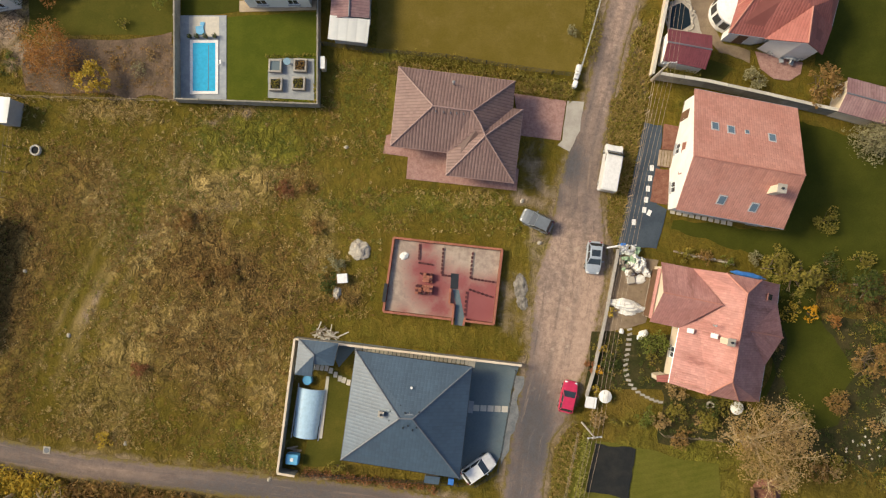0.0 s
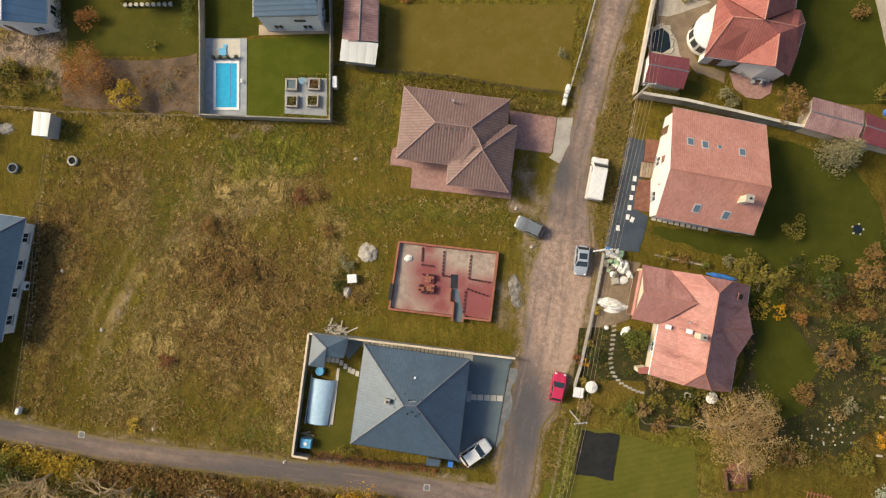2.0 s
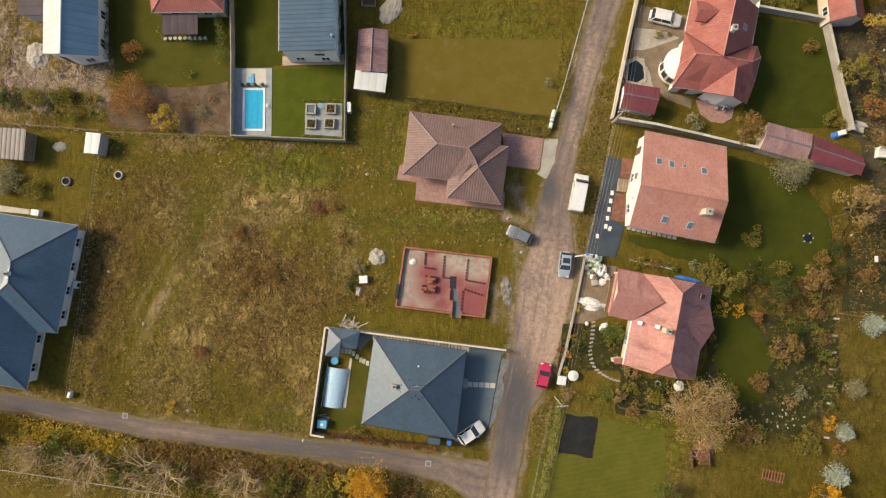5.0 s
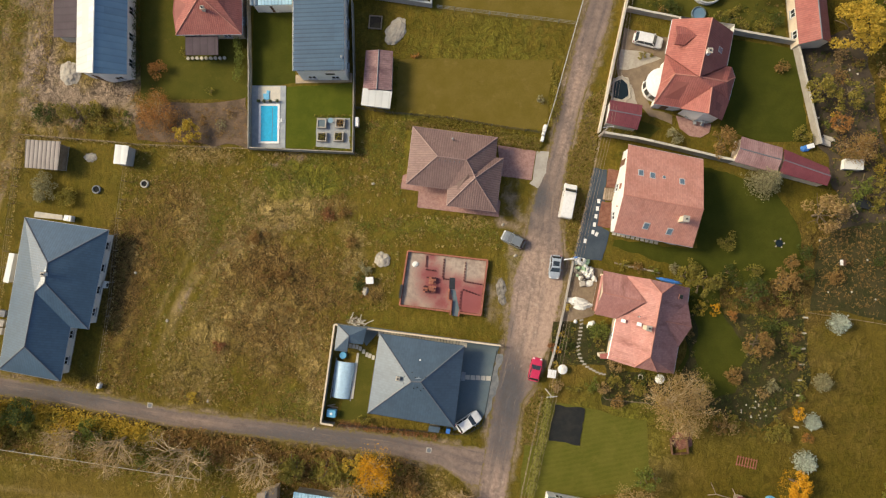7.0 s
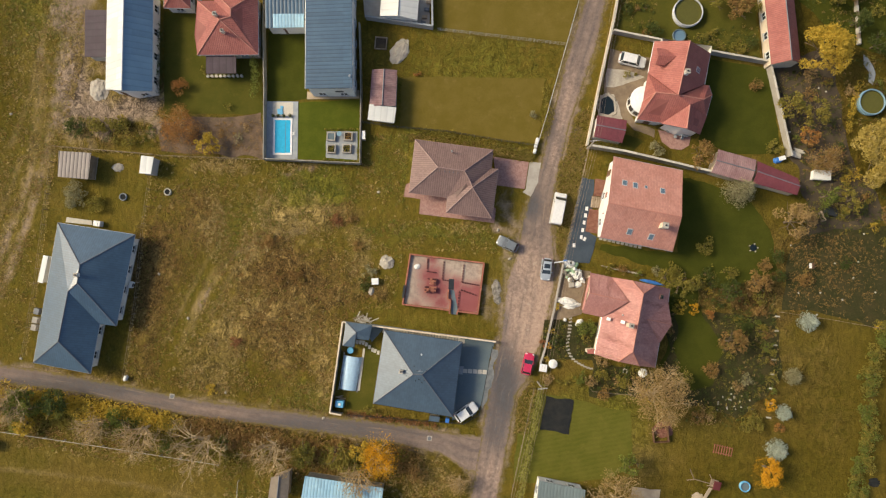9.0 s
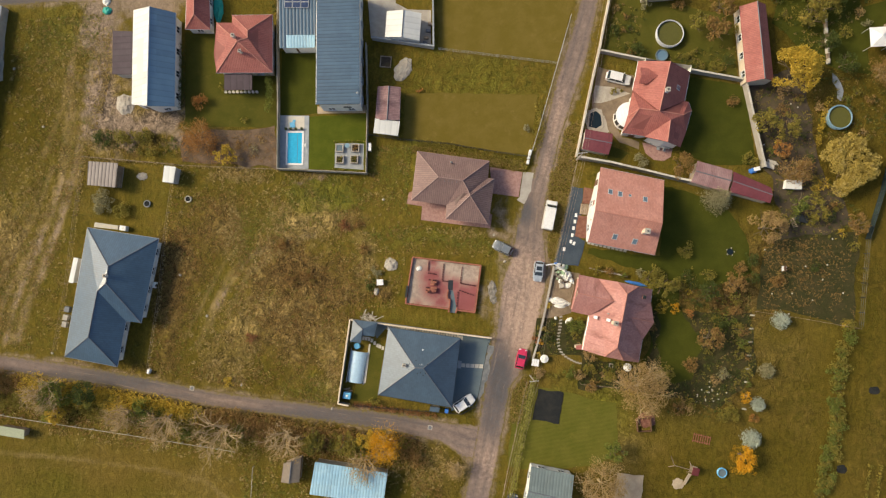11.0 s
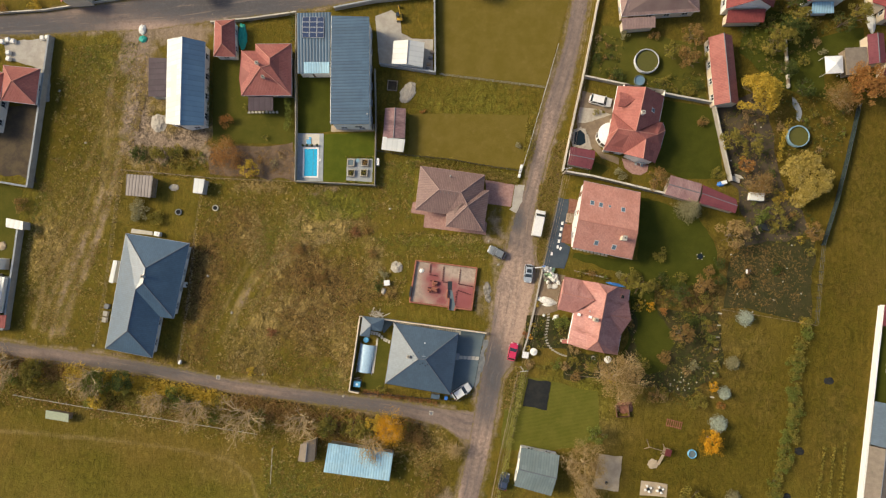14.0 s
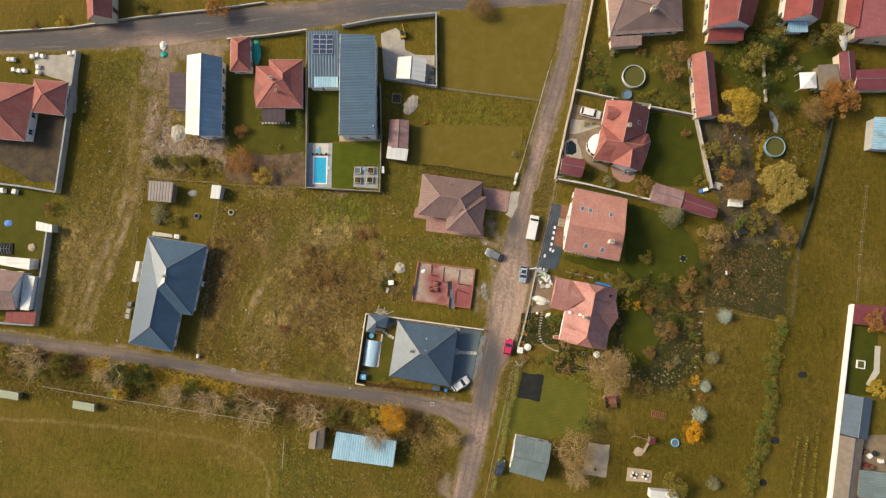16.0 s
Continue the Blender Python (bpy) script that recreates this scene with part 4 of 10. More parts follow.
    rough = maths(nt, "MULTIPLY", maths(nt, "ADD", maths(nt, "MULTIPLY", rough, 1.0), 0.16), calm)
    # pale pressed ruts
    col = mixc(nt, maths(nt, "MULTIPLY", rut, maths(nt, "MINIMUM", maths(nt, "ADD", maths(nt, "MULTIPLY", n2, 1.1), 0.3), 1.0)), col, mixc(nt, n3, (0.22, 0.155, 0.06), (0.35, 0.255, 0.12)))
    # pale bleached sheaves lying over the darker growth
    pale = maths(nt, "MULTIPLY", maths(nt, "MULTIPLY", sheaf, ramp(nt, n1, 0.42, 0.64)), maths(nt, "MULTIPLY", maths(nt, "ADD", dry, maths(nt, "MULTIPLY", scrub, 0.45)), maths(nt, "MULTIPLY", calm, 0.75)))
    col = mixc(nt, pale, col, (0.34, 0.245, 0.09))
    w = maths(nt, "ADD", at.outputs["Alpha"], maths(nt, "MULTIPLY", maths(nt, "SUBTRACT", n2, 0.5), 1.3))
    col = mixc(nt, ramp(nt, w, 0.15, 0.9), col, mixc(nt, n3, (0.20, 0.145, 0.098), (0.35, 0.265, 0.19)))
    g = maths(nt, "ADD", maths(nt, "MULTIPLY", maths(nt, "ADD", n3, fib), 1.15), -0.15)
    cl = maths(nt, "ADD", maths(nt, "MULTIPLY", maths(nt, "SUBTRACT", clump, 0.62), maths(nt, "MULTIPLY", rough, 1.9)), 1.0)
    g = maths(nt, "MULTIPLY", g, maths(nt, "MAXIMUM", cl, 0.4))
    g = maths(nt, "MULTIPLY", g, maths(nt, "ADD", maths(nt, "MULTIPLY", comb, 0.7), 0.65))
    darkened = maths(nt, "MULTIPLY", ramp(nt, maths(nt, "ADD", darkgrass, maths(nt, "MULTIPLY", maths(nt, "SUBTRACT", n1, 0.5), 0.9)), 0.1, 0.9), 0.75)
    col = mixc(nt, darkened, col, mixc(nt, ramp(nt, n2, 0.35, 0.65), (0.066, 0.055, 0.005), (0.1, 0.07, 0.008)))
    gc = node(nt, "ShaderNodeCombineColor", Red=g, Green=g, Blue=g).outputs[0]
    nt.links.new(mixc(nt, 1.0, col, gc, "MULTIPLY"), bsdf.inputs["Base Color"])
    bsdf.inputs["Roughness"].default_value = 1.0
    bsdf.inputs["Specular IOR Level"].default_value = 0.1
    relief = maths(nt, "ADD", maths(nt, "ADD", n3, fib), maths(nt, "MULTIPLY", maths(nt, "ADD", clump, maths(nt, "MULTIPLY", sheaf, 0.4)), maths(nt, "MULTIPLY", rough, 2.2)))
    bumped(nt, bsdf, relief, 0.9, 0.15)
    return m


def lawn_material(name, c1, c2, stripes=None, dry=(0.15, 0.12, 0.03, 0.4), scale=0.35):
    m, nt, bsdf = nodes_of(name)
    pos = nt.nodes.new("ShaderNodeTexCoord").outputs["Object"]
    n1, n2 = noise_of(nt, pos, scale, 5.0, 0.65), noise_of(nt, pos, 7.0, 4.0, 0.75)
    col = mixc(nt, ramp(nt, n1, 0.35, 0.65), c1, c2)
    if stripes:
        mp = nt.nodes.new("ShaderNodeMapping")
        nt.links.new(pos, mp.inputs[0])
        mp.inputs[2].default_value = (0, 0, radians(stripes[1]))
        wv = node(nt, "ShaderNodeTexWave", Vector=mp.outputs[0], Scale=stripes[0], Distortion=2.5, Detail=2.0)
        col = mixc(nt, maths(nt, "MULTIPLY", wv.outputs["Fac"], stripes[2]), col, tuple(v * 1.45 for v in c2))
    col = mixc(nt, maths(nt, "MULTIPLY", ramp(nt, noise_of(nt, pos, 0.5, 6.0, 0.7), 0.55, 0.75), dry[3]), col, dry)
    g = maths(nt, "ADD", maths(nt, "MULTIPLY", n2, 0.9), 0.55)
    gc = node(nt, "ShaderNodeCombineColor", Red=g, Green=g, Blue=g).outputs[0]
    nt.links.new(mixc(nt, 1.0, col, gc, "MULTIPLY"), bsdf.inputs["Base Color"])
    bsdf.inputs["Roughness"].default_value = 1.0
    bsdf.inputs["Specular IOR Level"].default_value = 0.1
    bumped(nt, bsdf, n2, 0.6, 0.05)
    return m


M["meadow"] = meadow_material()
M["lawn"] = lawn_material("mown_lawn", (0.066, 0.066, 0.010), (0.085, 0.078, 0.013))
M["lawnrich"] = lawn_material("watered_green_lawn", (0.062, 0.078, 0.008), (0.085, 0.098, 0.011), dry=(0.1, 0.1, 0.02, 0.2))
M["lawnolive"] = lawn_material("olive_autumn_lawn", (0.124, 0.094, 0.016), (0.145, 0.108, 0.023), dry=(0.2, 0.14, 0.05, 0.5))
# dark turf with the shade of neighbouring houses mixed into its colour
M["lawndarkshade"] = lawn_material("dense_dark_lawn_with_shade", (0.042, 0.049, 0.006), (0.056, 0.060, 0.008), dry=(0.07, 0.06, 0.01, 0.3))
M["lawnstripe"] = lawn_material("striped_mown_lawn", (0.088, 0.09, 0.013), (0.11, 0.105, 0.018), (0.45, 78, 0.16), dry=(0.17, 0.14, 0.03, 0.5))
M["pitch"] = lawn_material("worn_football_pitch_turf", (0.10, 0.092, 0.012), (0.125, 0.105, 0.017), dry=(0.19, 0.14, 0.045, 0.5), scale=0.12)
ground_mesh()

# ---- roads ----
GRAVEL = [((13.93, -8.24), 4.5, 8, 1.0), ((14.89, -2.07), 3, 6, 0.9), ((12.74, 1.65), 3, 4, 0.7), ((10.24, -5.78), 1.5, 6, 0.6), ((19.10, 26.65), 2.0, 6, 0.6), ((17.18, 18.48), 1.0, 4, 0.5), ((19.54, 28.63), 1.5, 8, 0.5), ((8.81, -32.52), 5, 4, 0.6), ((1.77, -41.83), 2, 4, 0.9), ((-60.39, 47.17), 9, 3, 0.9), ((-45.83, 50.27), 6, 2, 0.8), ((-89.90, 46.26), 6, 2, 0.6), ((-18.01, 54.95), 3, 3, 0.5), ((13.29, -14.39), 0.8, 3, 0.6)]
# darker asphalt; blobs at (13.4, 11) and (11.8, 7.9) paint the bungalow's shade
DARK_AND_SHADE = [((-60.0, -19.3), 28, 2.6, 0.75), ((-92.0, -15.0), 14, 2.4, 0.7), ((-20.0, -25.2), 22, 2.8, 0.75), ((-5.96, 56.28), 26, 4.5, 1.0), ((-45.93, 53.23), 30, 4.0, 1.0), ((-87.54, 48.39), 22, 4.0, 0.9), ((19.22, 60.17), 6, 6, 0.7), ((9.27, -18.08), 3, 8, 0.9), ((8.02, -24.19), 3, 5, 0.7), ((-42.29, 53.76), 12, 1.6, 0.8), ((-21.67, 55.90), 8, 1.6, 0.6), ((-90.03, 48.74), 10, 1.5, 0.7), ((-60.54, 50.87), 8, 1.5, 0.5), ((6.08, 56.38), 12, 2, 0.5), ((13.41, 10.98), 2.0, 3.0, 0.9), ((11.84, 7.86), 1.2, 2.5, 0.7), ((9.00, -7.63), 1.4, 4, 0.6), ((9.59, -15.63), 2.2, 6, 0.5), ((-72.80, 50.14), 7, 1.8, 0.7), ((-75.59, -21.08), 6, 1.2, 0.5), ((-48.05, -22.24), 8, 1.4, 0.6), ((16.28, 25.40), 0.8, 6, 0.5)]


def road_material():
    m, nt, bsdf = nodes_of("patched_asphalt_and_gravel")
    pos = nt.nodes.new("ShaderNodeTexCoord").outputs["Object"]
    at = nt.nodes.new("ShaderNodeVertexColor")
    at.layer_name = "cover"
    rgb = node(nt, "ShaderNodeSeparateColor", Color=at.outputs["Color"])
    uv = nt.nodes.new("ShaderNodeUVMap").outputs[0]
    n1, n2, n3 = noise_of(nt, pos, 0.35, 6.0, 0.7), noise_of(nt, pos, 1.6, 5.0, 0.7), noise_of(nt, pos, 9.0, 3.0, 0.7)
    drag = noise_of(nt, uv, 1.6, 5.0, 0.68, (0.07, 0.0))
    col = mixc(nt, ramp(nt, n1, 0.35, 0.66), (0.168, 0.128, 0.11), (0.25, 0.185, 0.152))

    def over(col, ch, tone, lo, hi, gain=1.1):
        w = maths(nt, "ADD", ch, maths(nt, "MULTIPLY", maths(nt, "SUBTRACT", n2, 0.5), gain))
        return mixc(nt, ramp(nt, w, lo, hi), col, tone)

    col = over(col, rgb.outputs[0], mixc(nt, n2, (0.33, 0.225, 0.17), (0.44, 0.32, 0.245)), 0.05, 1.0)
    col = over(col, rgb.outputs[1], (0.092, 0.088, 0.092), 0.2, 1.0)
    # rolled wheel lines, darker and smoother than the loose stuff between them
    col = mixc(nt, maths(nt, "MULTIPLY", maths(nt, "MULTIPLY", at.outputs["Alpha"], ramp(nt, n1, 0.3, 0.6)), 0.5), col, (0.105, 0.092, 0.087))
    col = mixc(nt, maths(nt, "MULTIPLY", ramp(nt, drag, 0.52, 0.7), 0.5), col, (0.098, 0.083, 0.077))
    col = mixc(nt, maths(nt, "MULTIPLY", ramp(nt, drag, 0.46, 0.3), 0.5), col, (0.29, 0.215, 0.165))
    spot = maths(nt, "MULTIPLY", ramp(nt, noise_of(nt, pos, 0.9, 3.0, 0.5), 0.64, 0.7), rgb.outputs[0])
    col = mixc(nt, maths(nt, "MULTIPLY", spot, 0.6), col, (0.46, 0.37, 0.29))
    col = over(col, rgb.outputs[2], mixc(nt, n3, (0.11, 0.088, 0.02), (0.2, 0.15, 0.06)), 0.3, 0.75, 1.5)
    g = maths(nt, "ADD", maths(nt, "MULTIPLY", maths(nt, "ADD", n3, n2), 0.9), 0.1)
    gc = node(nt, "ShaderNodeCombineColor", Red=g, Green=g, Blue=g).outputs[0]
    nt.links.new(mixc(nt, 1.0, col, gc, "MULTIPLY"), bsdf.inputs["Base Color"])
    bsdf.inputs["Roughness"].default_value = 0.95
    bsdf.inputs["Specular IOR Level"].default_value = 0.15
    bumped(nt, bsdf, maths(nt, "ADD", n3, n2), 0.4, 0.03)
    return m


M["road"] = road_material()


def road(name, left, right, label, z):
    """A road between two edge lines, a little above the ground, with ragged shoulders and two wheel lines."""
    n = 260
    def spread(line):
        pts = resample(line, 0.3)
        return [pts[min(len(pts) - 1, round(i * (len(pts) - 1) / n))] for i in range(n + 1)]
    L, R = spread(left), spread(right)
    verts, cov, uvs = [], [], []
    k, run = 19, 0.0
    for i, (a, b) in enumerate(zip(L, R)):
        wide = (b - a).length
        if i:
            run += ((a + b) / 2 - (L[i - 1] + R[i - 1]) / 2).length
        for j in range(k):
            f = j / (k - 1)
            p = a.lerp(b, f)
            edge = min(f, 1 - f) * wide
            if j in (0, k - 1):
                d = (b - a).normalized() * (1 if j else -1)
                p = p + d * (0.5 * noise.noise((p.x * 0.6, p.y * 0.6, z)) + 0.35 * noise.noise((p.x * 1.9, p.y * 1.9, z)))
            verts.append((p.x, p.y, z if j not in (0, k - 1) else -z))
            wander = 0.25 * noise.noise((p.x * 0.05, p.y * 0.05, 3))
            off = (f - 0.5) * wide - wander
            lines = math.exp(-((abs(off) - 0.78) / 0.34) ** 2)
            cov.append((weight(p.x, p.y, GRAVEL), weight(p.x, p.y, DARK_AND_SHADE), max(0.0, 0.8 - edge * 0.75), lines))
            uvs.append((off, run))
    faces = [(i * k + j, i * k + j + 1, (i + 1) * k + j + 1, (i + 1) * k + j) for i in range(n) for j in range(k - 1)]
    me = bpy.data.meshes.new(name)
    me.from_pydata(verts, [], faces)
    at = me.color_attributes.new("cover", "FLOAT_COLOR", "POINT")
    at.data.foreach_set("color", np.array(cov, dtype=np.float32).ravel())
    lay = me.uv_layers.new(name="UVMap")
    lay.data.foreach_set("uv", np.array([uvs[v] for fc in faces for v in fc], dtype=np.float32).ravel())
    me.materials.append(M["road"])
    return tagged(new(name, me), label, "road", kind="structure")


road("road", ROAD_L, ROAD_R, "patched asphalt lane with pale gravel shoulders", 0.03)
road("road", SOUTH_L, SOUTH_R, "narrow worn asphalt lane beside a hedge", 0.024)
road("road", STREET_L, STREET_R, "grey asphalt village street with gravel edges", 0.018)

# ---- lawns, beds and paving ----
patch("lawn", [(-24.69, 27.45), (-14.73, 27.92), (-14.68, 17.81), (-24.61, 18.09)], M["lawnrich"], "bright green watered lawn by the pool", edge=0.05)
# shade between the two buildings is part of this lawn's colour
patch("lawn", [(-29.93, 39.15), (-23.65, 39.22), (-23.36, 28.06), (-29.83, 27.25)], M["lawndarkshade"], "dark shaded lawn beside the blue building", edge=0.05)
patch("lawn", [(-47.38, 42.38), (-31.00, 42.56), (-30.50, 25.55), (-46.78, 25.33)], M["lawn"], "mown lawn behind the red-roofed house", edge=0.1)
patch("lawn", [(-7.70, 31.83), (15.38, 31.73), (14.39, 21.00), (8.47, 21.33), (-0.28, 22.62), (-8.11, 23.59)], M["lawnolive"], "olive autumn lawn inside a hedge", edge=0.2)
patch("lawn", [(-2.58, 56.31), (24.02, 57.75), (18.86, 37.04), (-2.03, 39.22)], M["lawnolive"], "uncut olive grass plot", edge=0.2)
# the dark lawns east of the houses carry their cast shade as colour
patch("lawn", [(37.27, 15.78), (47.77, 12.99), (51.83, 6.60), (52.39, 0.76), (44.29, -2.30), (34.99, 0.45), (24.47, 3.78), (24.46, 4.72), (36.73, 3.40)], M["lawndarkshade"], "smooth dark green lawn with the pink-roofed house's shade in its colour", edge=0.2)
patch("lawn", [(41.91, 34.90), (51.54, 33.58), (53.37, 19.57), (45.44, 19.45), (40.18, 21.75)], M["lawndarkshade"], "dark green lawn behind the red-roofed house, house shade in its colour", edge=0.1)
patch("lawn", [(25.48, 23.92), (31.38, 21.39), (29.05, 19.21), (24.33, 20.57)], M["lawn"], "small lawn by the wine-red shed", edge=0.1)
patch("lawn", [(34.41, 0.44), (39.65, -0.64), (40.82, -7.60), (38.53, -16.91), (33.90, -14.69), (36.19, -7.69)], M["lawndarkshade"], "shaded lawn east of the terracotta house", edge=0.4)
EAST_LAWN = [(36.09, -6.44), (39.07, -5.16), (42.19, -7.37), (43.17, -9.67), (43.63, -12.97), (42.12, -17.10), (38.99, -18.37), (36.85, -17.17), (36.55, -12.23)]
patch("lawn", EAST_LAWN, M["lawndarkshade"], "dark lawn among the garden trees, house shade in its colour", z=0.04, edge=0.5)
patch("lawn", [(12.22, -18.62), (29.31, -21.71), (29.37, -30.89), (23.05, -32.75), (10.91, -33.04)], M["lawnstripe"], "striped mown lawn beside a dark bed", edge=0.3)
patch("lawn", [(58.42, 54.38), (71.32, 50.86), (73.49, 35.28), (64.19, 37.56), (56.61, 44.69)], M["lawndarkshade"], "shady back garden lawn", edge=0.3)
patch("lawn", [(70.11, 47.23), (80.65, 49.75), (80.57, 43.14), (71.21, 39.44)], M["lawndarkshade"], "dark back garden lawn near the gazebo", edge=0.3)
patch("lawn", [(30.03, 49.87), (49.56, 45.82), (50.13, 35.00), (27.14, 39.54)], M["lawn"], "olive garden lawn around round pools", edge=0.3)
patch("lawn", [(-12.98, -11.37), (-10.68, -12.47), (-11.88, -22.12), (-16.02, -22.19), (-15.42, -19.06), (-13.75, -19.06)], M["lawn"], "narrow green lawn between the pool cover and the slate house", edge=0.05)
patch("lawn", [(83.31, -8.50), (88.42, -8.98), (87.07, -22.73), (81.06, -22.86)], M["lawndarkshade"], "dark green walled lawn", edge=0.05)
patch("lawn", [(-95.83, 18.58), (-84.66, 15.72), (-85.78, -10.07), (-94.26, -10.23)], M["lawn"], "green lawn behind the white walled house", edge=0.2)

patch("pool_deck", [(-29.93, 27.60), (-24.75, 27.58), (-24.67, 18.09), (-29.84, 18.10)], M["greyslab"], "grey concrete deck round the swimming pool", edge=0.0, z=0.06, category="paving")
patch("terrace", [(-28.92, 27.47), (-25.57, 27.46), (-25.55, 25.17), (-28.90, 25.18)], M["slab"], "sandy stone terrace at the head of the pool", edge=0.0, z=0.07, category="paving")
patch("terrace", [(-23.31, 29.23), (-14.74, 29.57), (-14.73, 28.18), (-23.30, 27.96)], M["sand"], "beige paved strip beside the blue building", edge=0.0, z=0.06, category="paving")
patch("planter_yard", [(-19.99, 22.75), (-14.96, 22.73), (-14.93, 18.06), (-20.08, 18.33)], M["greyslab"], "pale grey gravel yard round the planters", edge=0.05, z=0.05, category="paving")
patch("terrace", [(-6.90, 14.14), (-7.27, 12.14), (-4.52, 11.76), (-4.70, 9.32), (7.43, 7.99), (7.69, 10.36), (0.35, 16.64)], M["pinkpaver"], "dusky pink paved terrace behind the brown house", edge=0.0, z=0.08, category="paving")
patch("driveway", [(7.21, 18.76), (12.94, 17.93), (12.30, 13.54), (7.82, 14.12)], M["pinkpaver"], "dusky pink paved driveway", edge=0.0, z=0.06, category="paving")
patch("driveway_apron", [(13.07, 17.99), (14.93, 17.74), (14.42, 14.73), (13.29, 12.35), (12.05, 12.98), (12.43, 13.54)], M["concrete"], "pale concrete driveway apron meeting the lane", edge=0.1, z=0.05, category="paving")
patch("driveway", [(6.82, -13.79), (5.88, -20.53), (4.65, -22.67), (0.95, -23.60), (2.50, -10.72), (7.63, -11.33)], M["bluepave"], "dark blue-grey paved forecourt of the slate house", edge=0.0, z=0.05, category="paving")
patch("side_path", [(-13.62, -8.28), (-9.58, -8.77), (7.63, -10.90), (7.63, -11.45), (2.57, -11.03), (-10.32, -9.39), (-12.05, -11.37)], M["bluepave"], "dark grey paved side path behind the fence", edge=0.0, z=0.04, category="paving")
patch("gravel_strip", [(7.13, -12.07), (8.12, -12.19), (6.74, -20.53), (5.75, -21.88), (5.57, -20.84)], M["greygravel"], "pale gravel strip beside the lane", edge=0.28, z=0.03)
patch("gravel_yard", [(21.50, 15.47), (23.49, 15.21), (22.80, 6.48), (23.90, 5.86), (22.76, 1.64), (18.44, 1.89)], M["blueg"], "dark blue-grey chippings yard behind the wire fence", edge=0.08, z=0.05)
patch("mulch_bed", [(23.67, 15.34), (25.72, 14.96), (25.32, 12.33), (23.34, 12.59)], M["mulch"], "red-brown mulched bed at the gable wall", edge=0.08, z=0.08)
patch("mulch_bed", [(22.70, 10.47), (24.93, 10.22), (23.91, 6.36), (22.06, 6.73)], M["mulch"], "red-brown mulched bed by the stepping slabs", edge=0.08, z=0.08)
patch("earth_yard", [(18.00, 1.64), (22.93, 0.28), (21.64, -6.69), (17.63, -7.62), (16.77, -7.62)], M["dirt"], "trodden earth yard with building leftovers", edge=0.3, z=0.03)
patch("garden_bed", [(15.79, -7.32), (19.48, -7.62), (25.02, -7.61), (24.35, -13.75), (18.21, -13.77), (15.13, -13.77)], M["wild"], "planted front garden", edge=0.3, z=0.03)
patch("garden_bed", [(23.12, -13.76), (32.91, -15.26), (32.25, -19.84), (23.08, -18.95)], M["wild"], "dark planted bed below the terracotta house", edge=0.5, z=0.03)
patch("soil_bed", [(15.95, -19.58), (20.34, -20.18), (19.44, -25.44), (14.98, -24.85)], M["soil"], "rectangular freshly dug dark soil bed", edge=0.15, z=0.08)
patch("flower_yard", [(25.53, 33.41), (29.74, 32.82), (31.59, 31.89), (26.53, 30.24), (25.27, 30.41)], M["gravelheap"], "pale gravel bed beside the parked car", edge=0.1, z=0.05)
patch("forecourt", [(26.12, 36.59), (32.95, 34.90), (32.26, 30.18), (29.90, 29.74), (29.05, 26.32), (30.30, 24.20), (33.24, 23.36), (33.23, 22.09), (29.88, 23.34), (27.79, 25.46), (25.52, 26.30), (25.02, 31.43)], M["dirt"], "sandy paved forecourt and garden path", edge=0.1, z=0.035)
patch("round_terrace", [(33.74, 23.36), (38.92, 22.12), (38.66, 20.84), (37.40, 20.07), (35.73, 20.32), (34.32, 21.41)], M["pinkpaver"], "rounded brick-red terrace", edge=0.0, z=0.07, category="paving")
patch("pond_bank", [(24.43, 28.86), (26.70, 29.04), (27.37, 27.17), (28.04, 25.04), (24.00, 25.61)], M["gravelheap"], "stony bank of the garden pond", edge=0.15, z=0.06)
patch("courtyard", [(-15.02, 51.29), (-11.91, 52.54), (-10.07, 51.09), (-9.76, 47.91), (-7.57, 46.83), (-3.49, 46.62), (-3.37, 40.42), (-14.07, 41.52)], M["concrete"], "pale concrete courtyard", edge=0.05, z=0.05, category="paving")
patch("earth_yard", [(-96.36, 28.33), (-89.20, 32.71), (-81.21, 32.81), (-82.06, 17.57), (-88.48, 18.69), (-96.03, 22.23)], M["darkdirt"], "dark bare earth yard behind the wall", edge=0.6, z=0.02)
patch("forecourt", [(-89.87, 45.64), (-80.02, 46.36), (-80.02, 33.43), (-82.07, 32.80), (-82.19, 40.17), (-89.06, 41.94)], M["concrete"], "grey concrete forecourt", edge=0.1, z=0.05, category="paving")
patch("garden_bed", [(-47.34, 24.12), (-30.50, 25.55), (-30.28, 18.10), (-47.40, 19.05)], M["litter"], "bed of brown leaf litter and bare stems along the fence", edge=0.5, z=0.02)
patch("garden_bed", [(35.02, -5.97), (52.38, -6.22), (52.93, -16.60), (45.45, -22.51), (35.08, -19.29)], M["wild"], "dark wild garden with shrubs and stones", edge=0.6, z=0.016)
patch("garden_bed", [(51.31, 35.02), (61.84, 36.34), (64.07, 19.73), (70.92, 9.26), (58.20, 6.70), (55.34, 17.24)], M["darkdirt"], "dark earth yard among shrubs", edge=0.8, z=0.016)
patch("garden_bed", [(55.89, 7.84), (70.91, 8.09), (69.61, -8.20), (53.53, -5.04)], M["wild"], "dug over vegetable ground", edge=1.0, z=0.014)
patch("sand_pad", [(29.51, -33.63), (33.88, -33.86), (33.22, -40.58), (28.40, -39.91)], M["sand"], "pale sandy pad by the bare tree", edge=0.1, z=0.05)
